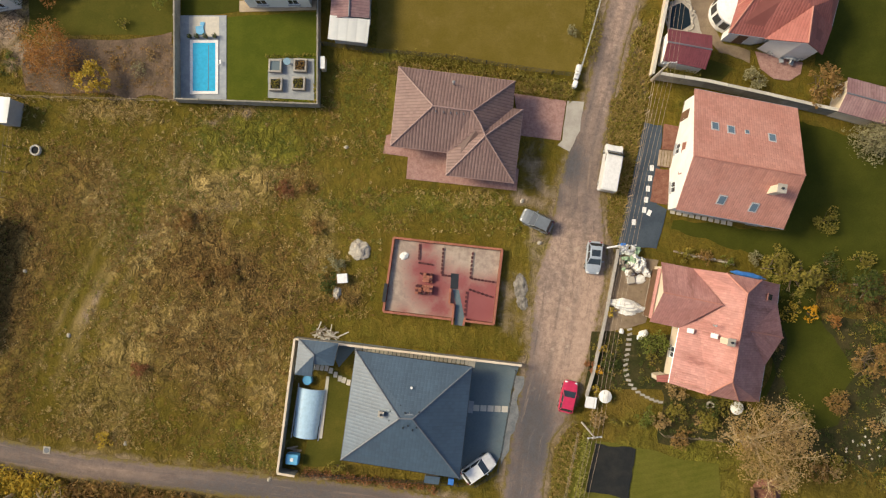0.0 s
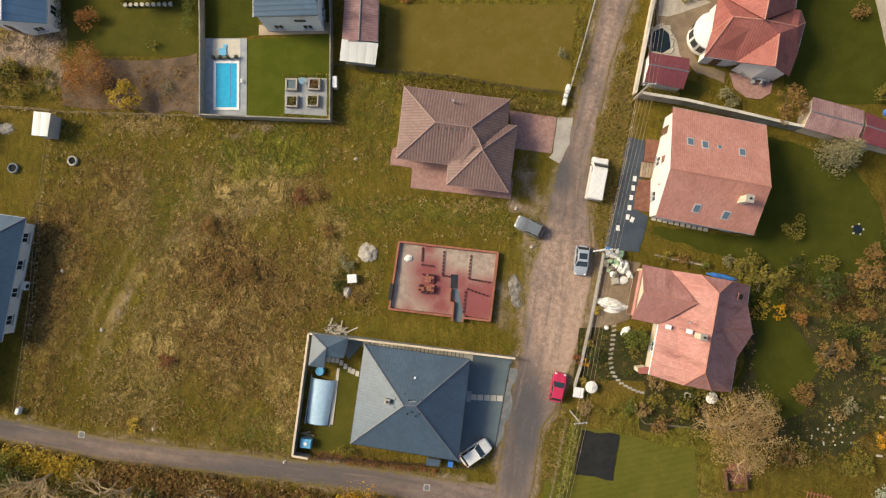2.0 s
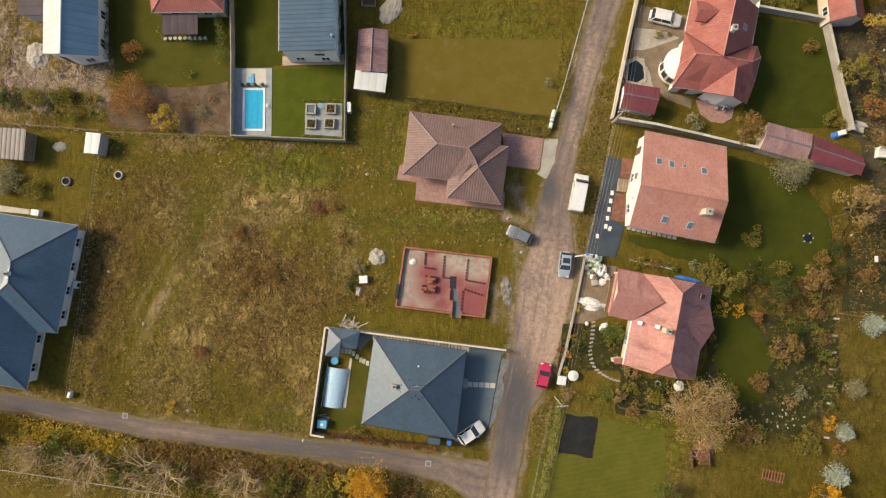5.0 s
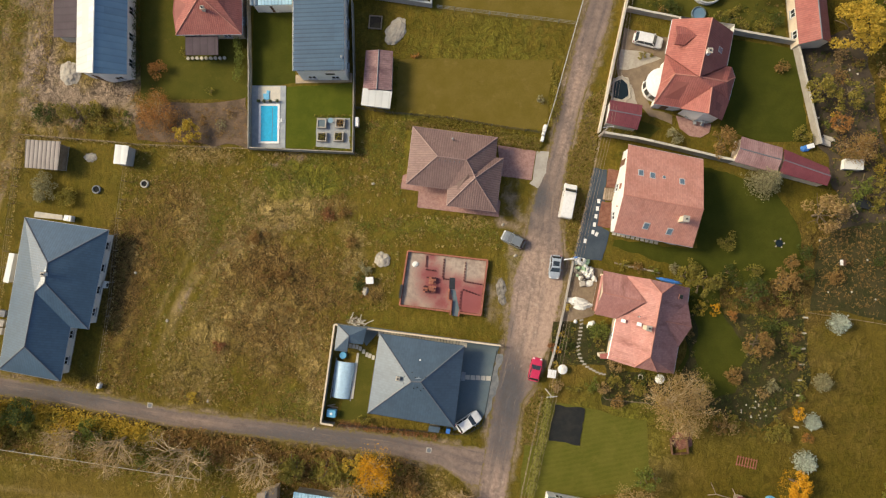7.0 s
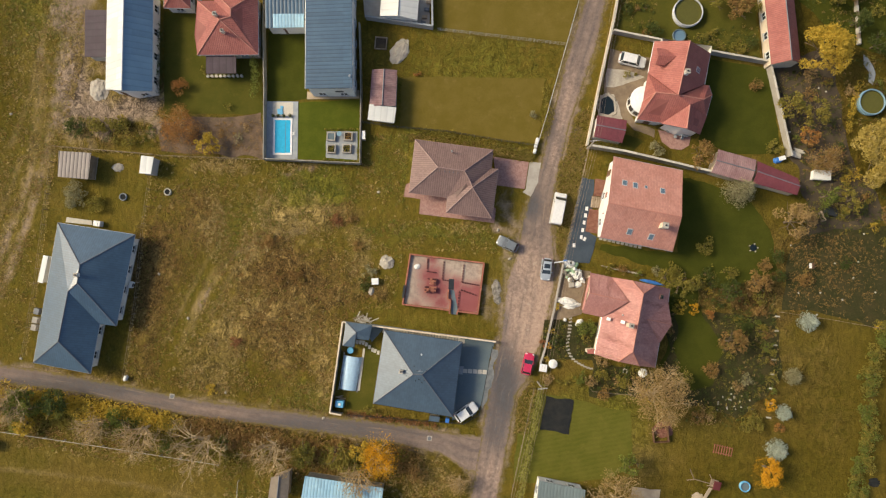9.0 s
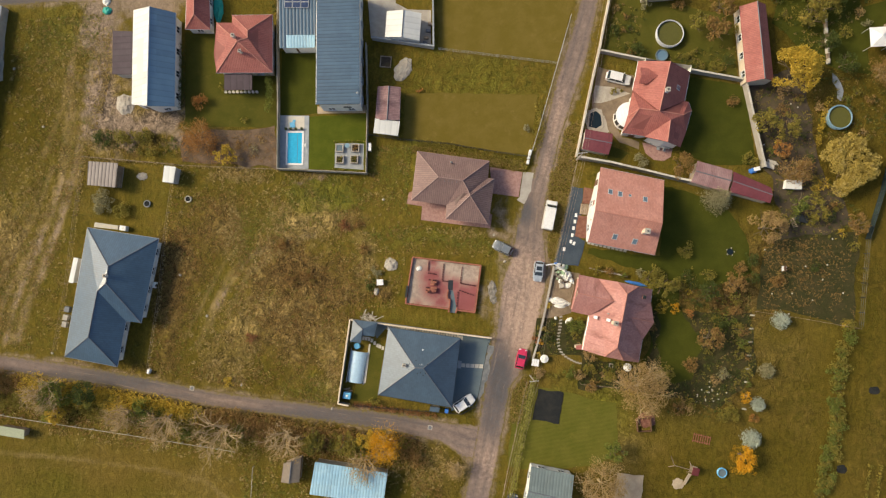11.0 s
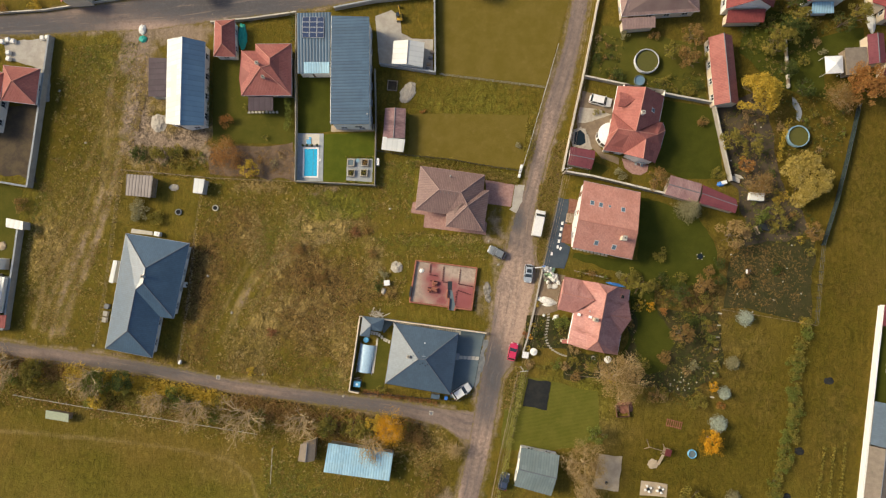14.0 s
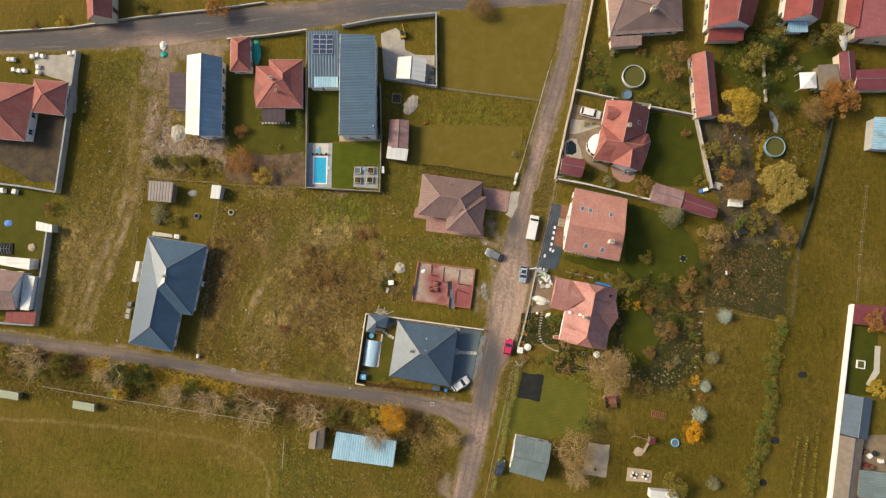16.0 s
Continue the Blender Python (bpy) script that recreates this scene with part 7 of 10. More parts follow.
hedge("low clipped hedge below the wine-red shed", [(22.79, 21.10), (27.26, 20.71)], 0.9, 1.0, "leaf_olive", 70)
line = resample([(68.23, -8.45), (67.02, -16.31), (65.81, -24.57), (64.17, -31.21), (62.53, -38.04), (61.36, -43.70)], 1.45)
for k, p in enumerate(line):
    shrub("bushy olive-green shrub in a row between gardens", (p.x + rng.normal() * 0.4, p.y + rng.normal() * 0.3), rng.uniform(1.2, 1.9), rng.uniform(1.3, 2.2), ("leaf_olive", "leaf_green", "leaf_olive", "leaf_green")[k % 4], 70, 0.14)
hedge("narrow yellow hedge by the round pool", [(65.54, 31.01), (64.11, 25.65), (63.63, 23.27)], 1.0, 1.3, "leaf_yellow", 60)
for q0, q1 in ((((-106.09, -15.93), (-86.58, -18.13))), (((-86.56, -18.37), (-74.43, -20.23))), (((-73.82, -20.45), (-58.78, -22.24))), (((-58.78, -22.24), (-42.02, -25.02))), (((-42.01, -25.26), (-26.60, -27.00)))):
    hedge("dense roadside thicket in autumn olive and brown", [q0, q1], 3.2, 1.8, ["leaf_olive", "leaf_green", "leaf_olive", "leaf_brown", "leaf_yellow"][int(rng.integers(5))], 22, 0.17, "thicket")
hedge("brown thicket by the blue-roofed store", [(-25.40, -27.79), (-5.43, -29.98)], 3.0, 1.8, "leaf_brown", 26, 0.17, "thicket")
for k in range(34):
    t_ = k / 33
    p = Vector((-104.76, -17.80)).lerp(Vector((-4.85, -29.62)), t_) + Vector((rng.normal() * 0.8, -abs(rng.normal()) * 1.6 + 0.3))
    shrub("leafy roadside shrub in autumn olive and yellow", (p.x, p.y), rng.uniform(1.0, 2.0), rng.uniform(1.4, 2.6), ("leaf_olive", "leaf_green", "leaf_yellow", "leaf_olive", "leaf_brown")[int(rng.integers(5))], 55, 0.15)
hedge("olive undergrowth beneath the roadside trees", [(-105.85, -19.95), (-81.56, -22.03), (-57.48, -24.78), (-31.26, -28.85)], 3.4, 0.7, "leaf_olive", 16, 0.17, "undergrowth")

for x, y, r, h, leaf in ((-68.2, -21.9, 2.3, 2.8, "leaf_lime"), (-62.2, -22.0, 2.0, 2.6, "leaf_lime"), (-52.1, -23.3, 1.8, 2.4, "leaf_lime"), (-22.7, -28.6, 2.0, 2.6, "leaf_lime"), (-14.6, -29.6, 2.4, 3.0, "leaf_lime"), (-79.5, -19.0, 2.2, 2.6, "leaf_olive"), (-72.4, -22.3, 1.2, 1.8, "leaf_yellow"), (-69.1, -25.6, 1.5, 1.0, "leaf_lime"), (-57.6, -22.6, 1.5, 2.2, "leaf_olive"), (-43.2, -25.0, 2.0, 2.2, "leaf_olive"), (-34.0, -27.2, 1.8, 1.9, "leaf_brown")):
    shrub("yellow-green rounded bush in the roadside thicket" if leaf == "leaf_lime" else "autumn-coloured bush in the roadside thicket", (x, y), r, h, leaf, 75, 0.15)

# trees: place, radius, height, leaves, bareness, words
for at, r, h, leaf, bare, words in (
    ((32.05, -18.37), 4.6, 8.5, "leaf_tan", 0.6, "large half-bare tree with tan leaves beside the garden"),
    ((58.60, 35.16), 4.0, 7.0, "leaf_yellow", 0, "golden yellow tree beside the long red shed"),
    ((67.70, 19.67), 4.9, 5.0, "leaf_willow", 0, "broad yellow willow by the mesh fence"),
    ((53.72, 8.54), 2.9, 6.0, "leaf_tan", 0, "yellow-tan birch at the lawn's end"),
    ((49.95, -29.92), 2.2, 4.5, "leaf_gold", 0, "bright golden-orange maple among the shrubs"),
    ((44.20, -10.38), 2.3, 4.5, "leaf_brown", 0, "brown-gold fruit tree in the wild garden"),
    ((36.66, -1.49), 2.4, 4.5, "leaf_olive", 0, "olive-yellow tree beside the terracotta house"),
    ((34.25, -0.50), 1.7, 4.0, "leaf_olive", 0, "olive fruit tree near the fence"),
    ((48.52, -1.04), 2.0, 4.0, "leaf_brown", 0, "brown fruit tree beside the dark lawn"),
    ((44.19, -2.27), 1.8, 3.6, "leaf_dark", 0, "dark leaved tree by the garden fence"),
    ((46.72, 46.83), 2.3, 5.0, "leaf_brown", 0, "brown-olive tree behind the corner house"),
    ((42.78, 44.08), 2.0, 4.0, "leaf_olive", 0, "yellow-olive tree on the garden lawn"),
    ((65.78, 48.67), 2.6, 5.0, "leaf_dark", 0, "dark green tree in the back garden"),
    ((61.98, 45.10), 2.4, 4.6, "leaf_olive", 0, "olive fruit tree in the back garden"),
    ((66.94, 50.57), 2.2, 5.0, "leaf_olive", 0, "olive tree below the crimson houses"),
    ((75.62, 49.71), 2.0, 4.5, "leaf_dark", 0, "dark green tree by the felt-roofed shed"),
    ((64.62, 40.52), 2.0, 4.0, "leaf_dark", 0, "dark fruit tree by the stone path"),
    ((45.91, 42.69), 2.4, 4.5, "leaf_brown", 0, "rust-brown tree beside the long red shed"),
    ((63.82, 46.77), 2.6, 5.0, "leaf_olive", 0, "olive tree in the back garden"),
    ((66.05, 53.63), 2.1, 5.0, "leaf_dark", 0, "dark green tree between the crimson houses"),
    ((77.69, 50.90), 2.4, 6.0, "leaf_olive", 0, "olive tree beside the cream annex"),
    ((67.80, 36.90), 2.0, 4.0, "leaf_dark", 0, "dark green tree by the garden path"),
    ((78.99, 37.32), 4.0, 6.0, "leaf_orange", 0, "russet tree over the felt-roofed shed"),
    ((74.21, 35.21), 2.8, 5.0, "leaf_brown", 0.4, "thinning brown tree near the gazebo"),
    ((53.85, 26.98), 2.2, 4.5, "leaf_olive", 0, "olive tree beside the garden wall"),
    ((57.75, 25.86), 2.2, 4.5, "leaf_olive", 0, "olive-yellow tree over the dark yard"),
    ((56.93, 22.11), 1.6, 3.6, "leaf_orange", 0, "pinkish brown tree over the dark yard"),
    ((59.43, 18.19), 1.8, 3.6, "leaf_brown", 0.4, "half-bare brown tree in the yard"),
    ((62.81, 11.52), 1.9, 4.0, "leaf_olive", 0, "olive tree below the yellow willow"),
    ((59.62, 12.63), 1.8, 4.0, "leaf_green", 0, "green tree below the yellow willow"),
    ((69.27, 9.32), 1.9, 4.0, "leaf_brown", 0, "russet tree in the fence corner"),
    ((26.17, -34.69), 3.6, 7.0, "leaf_tan", 0.65, "bare pinkish-grey tree beside the barn"),
    ((26.78, -40.23), 2.3, 5.0, "leaf_tan", 0.9, "small bare tree beside the barn"),
    ((28.29, -29.39), 2.0, 4.5, "leaf_green", 0, "green young tree at the lawn's edge"),
    ((45.90, -41.40), 2.7, 4.5, "leaf_olive", 0, "olive tree by the play corner"),
    ((-84.96, -20.03), 4.4, 8.0, "leaf_tan", 0.9, "bare pale tree leaning over the lane hedge"),
    ((-68.41, -22.43), 3.8, 7.0, "leaf_tan", 0.9, "bare pale tree in the roadside thicket"),
    ((-54.86, -25.67), 3.0, 7.0, "leaf_tan", 0.9, "bare grey-tan tree in the roadside thicket"),
    ((-47.84, -26.88), 3.8, 8.0, "leaf_tan", 0.9, "bare tan tree above the pitch rail"),
    ((-38.29, -28.92), 4.8, 8.5, "leaf_tan", 0.9, "large bare pale tree at the pitch edge"),
    ((-27.58, -29.02), 3.4, 7.5, "leaf_tan", 0.9, "bare tree over the wooden shed"),
    ((-14.07, -32.87), 3.2, 6.5, "leaf_tan", 0.9, "bare tree over the blue-roofed store"),
    ((1.87, -33.31), 1.9, 3.5, "leaf_tan", 0.9, "small bare tree near the lane corner"),
    ((-79.17, -19.35), 2.5, 4.5, "leaf_olive", 0, "olive tree in the roadside thicket"),
    ((-66.89, -21.64), 2.7, 5.0, "leaf_green", 0, "green leafy tree in the roadside thicket"),
    ((-61.84, -21.30), 2.3, 4.5, "leaf_dark", 0, "dark leafy tree in the roadside thicket"),
    ((-67.07, -24.82), 1.7, 3.0, "leaf_yellow", 0, "yellowing young tree at the pitch rail"),
    ((-51.63, -24.30), 2.0, 4.5, "leaf_green", 0, "green leafy tree near the bare trees"),
    ((-22.40, -28.44), 2.2, 4.5, "leaf_olive", 0, "yellow-green tree over the store"),
    ((-16.61, -28.76), 2.4, 4.5, "leaf_olive", 0, "olive tree behind the blue-roofed store"),
    ((-10.50, -29.30), 2.6, 5.5, "leaf_gold", 0.4, "orange autumn tree by the blue-roofed store"),
    ((-13.17, -27.77), 1.8, 4.5, "leaf_yellow", 0, "yellow autumn tree by the lane"),
    ((-39.04, 20.20), 1.9, 3.0, "leaf_yellow", 0, "yellow-green young tree in the overgrown bed"),
    ((-43.56, 23.01), 2.5, 3.2, "leaf_orange", 0.5, "russet half-bare tree in the overgrown bed"),
    ((86.53, -7.50), 2.4, 4.5, "leaf_orange", 0, "orange maple inside the white wall"),
    ((39.83, 19.08), 2.2, 3.8, "leaf_brown", 0, "russet shrub-tree behind the concrete wall"),
    ((-49.40, 55.76), 2.6, 4.5, "leaf_orange", 0, "russet tree across the village street"),
    ((6.00, 56.21), 2.2, 3.5, "leaf_brown", 0.4, "thin brown tree beside the street"),
    ((86.30, -21.25), 2.0, 4.0, "leaf_yellow", 0, "yellow tree in the walled plot"),
):
    if bare > 0.8 and at[1] < -19:
        tree(words, (at[0] + 0.2 * r, at[1] + 0.5 * r), r, h, leaf, bare=bare, density=22, lean=(-0.3, -0.75))
    else:
        tree(words, at, r, h, leaf, bare=bare, density=(80 if leaf in ("leaf_gold", "leaf_willow", "leaf_yellow") else 56) if not bare else 55)

for at, r, h, leaf, words in (
    ((46.25, 13.58), 2.9, 5.5, "leaf_grey", "broad grey-green pine by the long shed"),
    ((51.93, -27.29), 1.8, 3.0, "leaf_silver", "silver-blue spruce beside the golden maple"),
    ((57.12, -7.22), 1.6, 3.0, "leaf_silver", "silver-blue spruce at the garden fence"),
    ((54.69, -15.86), 1.5, 2.2, "leaf_grey", "grey-green low conifer on the grass"),
    ((53.19, -21.59), 1.3, 2.2, "leaf_silver", "small silver spruce on the grass"),
    ((54.72, -41.07), 1.6, 2.4, "leaf_grey", "grey-green conifer at the southern grass edge"),
):
    conifer(words, at, r, h, leaf)

for at, r, h, leaf, words in (
    ((21.91, -8.72), 1.7, 2.0, "leaf_green", "fresh green shrub in the front garden"),
    ((33.32, 20.32), 1.5, 2.0, "leaf_grey", "grey-olive shrub beside the round terrace"),
    ((40.95, 4.66), 1.6, 1.8, "leaf_olive", "olive shrub east of the pink-roofed house"),
    ((13.50, 25.54), 0.9, 1.0, "leaf_grey", "grey low shrub on the olive lawn"),
    ((-12.18, -22.01), 1.0, 1.4, "leaf_olive", "yellow-green round shrub at the slate house"),
    ((-37.63, -19.20), 1.1, 0.9, "leaf_yellow", "bright yellow shrub at the meadow edge"),
    ((-44.03, 29.73), 1.7, 2.0, "leaf_orange", "round orange-red shrub on the lawn"),
    ((-40.05, 32.67), 0.9, 1.2, "leaf_olive", "olive shrub beside the pergola"),
    ((-60.64, 11.76), 2.4, 1.6, "leaf_grey", "grey-olive bramble beside the carport"),
    ((-57.23, 10.39), 1.8, 1.4, "leaf_olive", "olive bramble beside the carport"),
    ((-84.05, 12.35), 1.9, 1.6, "leaf_brown", "brown-grey bramble at the wall's end"),
    ((-61.12, 23.25), 1.8, 1.4, "leaf_dark", "dark bramble on the earth bank"),
    ((-57.16, 23.78), 2.0, 1.4, "leaf_olive", "olive bramble on the earth bank"),
    ((-53.53, 23.35), 1.9, 1.4, "leaf_olive", "olive-brown bramble on the earth bank"),
    ((-83.64, 52.97), 1.5, 1.6, "leaf_yellow", "bright yellow shrub across the street"),
    ((-89.50, 52.18), 1.4, 1.6, "leaf_brown", "brown shrub across the street"),
    ((-66.39, 56.32), 1.8, 2.0, "leaf_dark", "dark shrub across the street"),
    ((-63.66, 55.36), 1.5, 1.8, "leaf_olive", "olive shrub across the street"),
    ((50.58, -20.17), 1.2, 2.0, "leaf_gold", "small golden shrub beside the rock garden"),
    ((52.48, -23.86), 1.0, 0.9, "leaf_orange", "salmon-pink low shrub on the grass"),
    ((39.02, -5.39), 1.0, 1.6, "leaf_gold", "yellow-orange shrub in the shaded lawn"),
    ((41.66, -6.26), 1.0, 1.6, "leaf_orange", "rust-red shrub in the shaded lawn"),
    ((44.88, 0.39), 1.3, 1.6, "leaf_olive", "olive shrub on the lawn corner"),
    ((39.63, -22.46), 1.3, 1.4, "leaf_brown", "brown shrub in the wild garden"),
    ((41.46, -21.73), 1.2, 1.5, "leaf_olive", "yellow-olive shrub in the wild garden"),
    ((38.02, -16.33), 1.2, 1.5, "leaf_olive", "olive shrub below the terracotta house"),
    ((47.96, -23.18), 1.9, 1.9, "leaf_olive", "olive shrub south of the rock garden"),
    ((49.69, -5.64), 1.3, 1.4, "leaf_brown", "brown shrub along the marker row"),
    ((47.39, -16.59), 1.2, 1.3, "leaf_grey", "grey shrub in the rock garden"),
    ((41.68, -14.99), 1.7, 1.6, "leaf_brown", "brown shrub in the wild garden"),
    ((46.83, -7.42), 1.6, 1.6, "leaf_dark", "dark shrub in the wild garden"),
    ((51.40, -11.93), 1.0, 1.2, "leaf_olive", "olive shrub along the marker row"),
    ((50.28, 1.88), 1.4, 1.6, "leaf_brown", "brown shrub at the lawn's end"),
    ((52.00, 3.07), 1.5, 1.8, "leaf_dark", "dark conifer-like shrub by the vegetable ground"),
    ((52.34, -0.40), 1.4, 1.8, "leaf_dark", "dark shrub by the vegetable ground"),
    ((56.58, -0.32), 1.5, 1.2, "leaf_brown", "brown perennials on dug ground"),
    ((62.89, 2.10), 1.2, 1.0, "leaf_dark", "dark low plants on dug ground"),
    ((68.05, -7.81), 0.9, 1.2, "leaf_yellow", "bright yellow-green shrub at the fence corner"),
    ((69.65, 5.46), 1.1, 1.3, "leaf_olive", "olive shrub in the fence corner"),
    ((75.42, 50.74), 1.0, 1.4, "leaf_olive", "olive shrub beside the awning"),
    ((60.29, 49.76), 1.2, 1.5, "leaf_olive", "yellow-olive shrub by the veranda"),
    ((62.01, 44.99), 1.3, 1.6, "leaf_olive", "olive shrub along the garden divide"),
    ((72.45, 44.50), 0.9, 1.0, "leaf_grey", "grey shrub on the back lawn"),
    ((33.94, 47.71), 1.3, 1.6, "leaf_grey", "grey-green shrub at the porch"),
    ((39.82, 47.52), 1.2, 1.5, "leaf_brown", "brown-red shrub at the porch"),
    ((32.81, 39.53), 1.7, 1.6, "leaf_dark", "dark green shrub beside the garden wall"),
    ((28.68, 42.85), 1.2, 1.0, "leaf_dark", "dark low plants along the street wall"),
    ((50.00, 43.07), 1.2, 1.8, "leaf_olive", "olive shrub beside the long outbuilding"),
    ((41.59, 37.96), 1.5, 1.3, "leaf_olive", "olive plants along the garden wall"),
    ((46.26, 36.47), 1.5, 1.2, "leaf_olive", "yellow-olive plants along the garden wall"),
    ((49.17, 30.56), 1.3, 1.3, "leaf_brown", "pinkish brown shrub in the lawn corner"),
    ((52.05, 20.57), 1.6, 1.6, "leaf_olive", "olive shrub by the wine-red long shed"),
    ((28.54, 32.35), 0.8, 0.9, "leaf_olive", "low round shrub in the gravel bed"),
    ((30.13, 32.35), 0.35, 0.5, "leaf_olive", "tiny round shrub in the gravel bed"),
    ((25.06, -18.78), 1.4, 1.3, "leaf_brown", "brown shrub in the bed below the house"),
    ((27.92, -17.00), 1.4, 1.5, "leaf_olive", "olive shrub in the bed below the house"),
    ((22.74, -17.11), 1.2, 1.4, "leaf_tan", "tan shrub in the bed below the house"),
    ((30.21, -15.23), 1.3, 1.5, "leaf_olive", "olive shrub at the house's south side"),
    ((24.59, -13.55), 1.4, 1.4, "leaf_tan", "yellow-tan shrub at the corner of the house"),
    ((24.57, -16.26), 1.2, 1.2, "leaf_olive", "olive shrub in the bed below the house"),
    ((27.88, -16.55), 1.2, 1.2, "leaf_olive", "green-olive shrub in the bed below the house"),
    ((21.34, -16.34), 1.4, 0.9, "leaf_green", "green perennials in the front garden"),
    ((19.24, -17.28), 0.6, 0.8, "leaf_olive", "round yellow-green shrub by the lawn"),
    ((17.78, -16.98), 0.6, 0.8, "leaf_olive", "round olive shrub by the lawn"),
    ((20.94, -17.58), 0.6, 0.8, "leaf_olive", "round pale green shrub by the lawn"),
    ((15.93, -16.66), 1.2, 1.1, "leaf_tan", "tan shrub by the lane pole"),
    ((16.59, -9.19), 0.55, 0.9, "leaf_yellow", "round yellow shrub at the fence"),
    ((16.27, -11.44), 0.6, 0.9, "leaf_gold", "round golden shrub at the fence"),
    ((15.83, -13.63), 0.5, 0.9, "leaf_yellow", "round yellow shrub at the kerb wall"),
    ((17.71, -5.29), 0.6, 1.0, "leaf_yellow", "round yellow shrub beside the covered boat"),
    ((15.40, -11.23), 0.9, 0.7, "leaf_red", "red-leaved low shrub outside the fence"),
    ((30.18, 0.28), 0.8, 1.2, "leaf_green", "pale green shrub by the garden fence"),
    ((33.21, 0.40), 1.0, 1.2, "leaf_grey", "grey-green shrub by the garden fence"),
    ((35.63, 0.70), 1.7, 1.8, "leaf_olive", "olive shrub by the garden fence"),
    ((27.75, 0.70), 1.0, 1.0, "leaf_brown", "brown low shrub by the garden fence"),
    ((25.71, 0.89), 1.0, 0.9, "leaf_olive", "olive low shrub by the yard"),
    ((-28.25, 4.44), 1.6, 0.8, "leaf_brown", "dark brown weed clump in the meadow"),
    ((-24.46, -0.84), 1.7, 0.7, "leaf_brown", "brown weed clump in the meadow"),
    ((-27.26, -1.46), 1.5, 0.7, "leaf_brown", "brown dead weeds in the meadow"),
    ((-17.99, 8.17), 1.2, 0.8, "leaf_red", "reddish weed clump in the meadow"),
    ((-15.81, 8.48), 1.0, 0.7, "leaf_brown", "brown weed clump in the meadow"),
    ((-33.99, -11.66), 1.2, 0.8, "leaf_red", "reddish brown weed clump in the meadow"),
    ((-13.27, -2.07), 1.3, 0.9, "leaf_dark", "dark bramble near the white crate"),
    ((-14.55, 4.12), 1.2, 0.8, "leaf_brown", "brown bramble at the meadow edge"),
    ((-12.66, -0.22), 1.3, 0.9, "leaf_grey", "grey bramble at the meadow edge"),
):
    shrub(words, at, r, h, leaf)
# ---- vehicles ----


def wheel(parent, x, y, r):
    w = part("wheel", rodded((x, y - 0.1, r), (x, y + 0.1, r), r, n=16), M["rubber"], parent)
    part("rim", rodded((x, y - 0.11, r), (x, y + 0.11, r), r * 0.62, n=12), M["metal"], w)


def body_mesh(outline, half, shoulder=0.12, tuck=0.0):
    """A side outline (x, z) drawn across the width, narrower towards its top."""
    bm = bmesh.new()
    zs = [p[1] for p in outline]
    lo, hi = min(zs), max(zs)
    sides = []
    for s in (-1, 1):
        sides.append([bm.verts.new((x, s * (half - tuck * max(0, (z - lo) / (hi - lo))), z)) for x, z in outline])
    n = len(outline)
    bm.faces.new(sides[0])
    bm.faces.new(sides[1][::-1])
    for i in range(n):
        bm.faces.new((sides[0][(i + 1) % n], sides[0][i], sides[1][i], sides[1][(i + 1) % n]))
    bmesh.ops.recalc_face_normals(bm, faces=bm.faces)
    bmesh.ops.bevel(bm, geom=list(bm.edges), offset=shoulder, segments=2, affect="EDGES", clamp_overlap=True)
    return bm


def hull(h, hw):
    """The lower body of a car: rings along its length, rounded in plan at both ends."""
    bm = bmesh.new()
    rings = []
    for x, w, z in ((-h, 0.74, 0.72), (-h + 0.1, 0.88, 0.86), (-h + 0.45, 0.98, 0.94), (-0.3, 1.0, 0.95), (h - 1.15, 1.0, 0.92), (h - 0.6, 0.97, 0.86), (h - 0.22, 0.88, 0.76), (h - 0.06, 0.76, 0.66), (h, 0.6, 0.56)):
        half = [(0.9, 0.26), (1.0, 0.45), (0.98, z - 0.14), (0.9, z - 0.03), (0.6, z)]
        rings.append([bm.verts.new((x, -hw * w * a, b)) for a, b in half] + [bm.verts.new((x, hw * w * a, b)) for a, b in half[::-1]])
    for p, q in zip(rings, rings[1:]):
        for i in range(10):
            bm.faces.new((p[i], p[(i + 1) % 10], q[(i + 1) % 10], q[i]))
    bm.faces.new(rings[0])
    bm.faces.new(rings[-1])
    bmesh.ops.recalc_face_normals(bm, faces=bm.faces)
    return bm


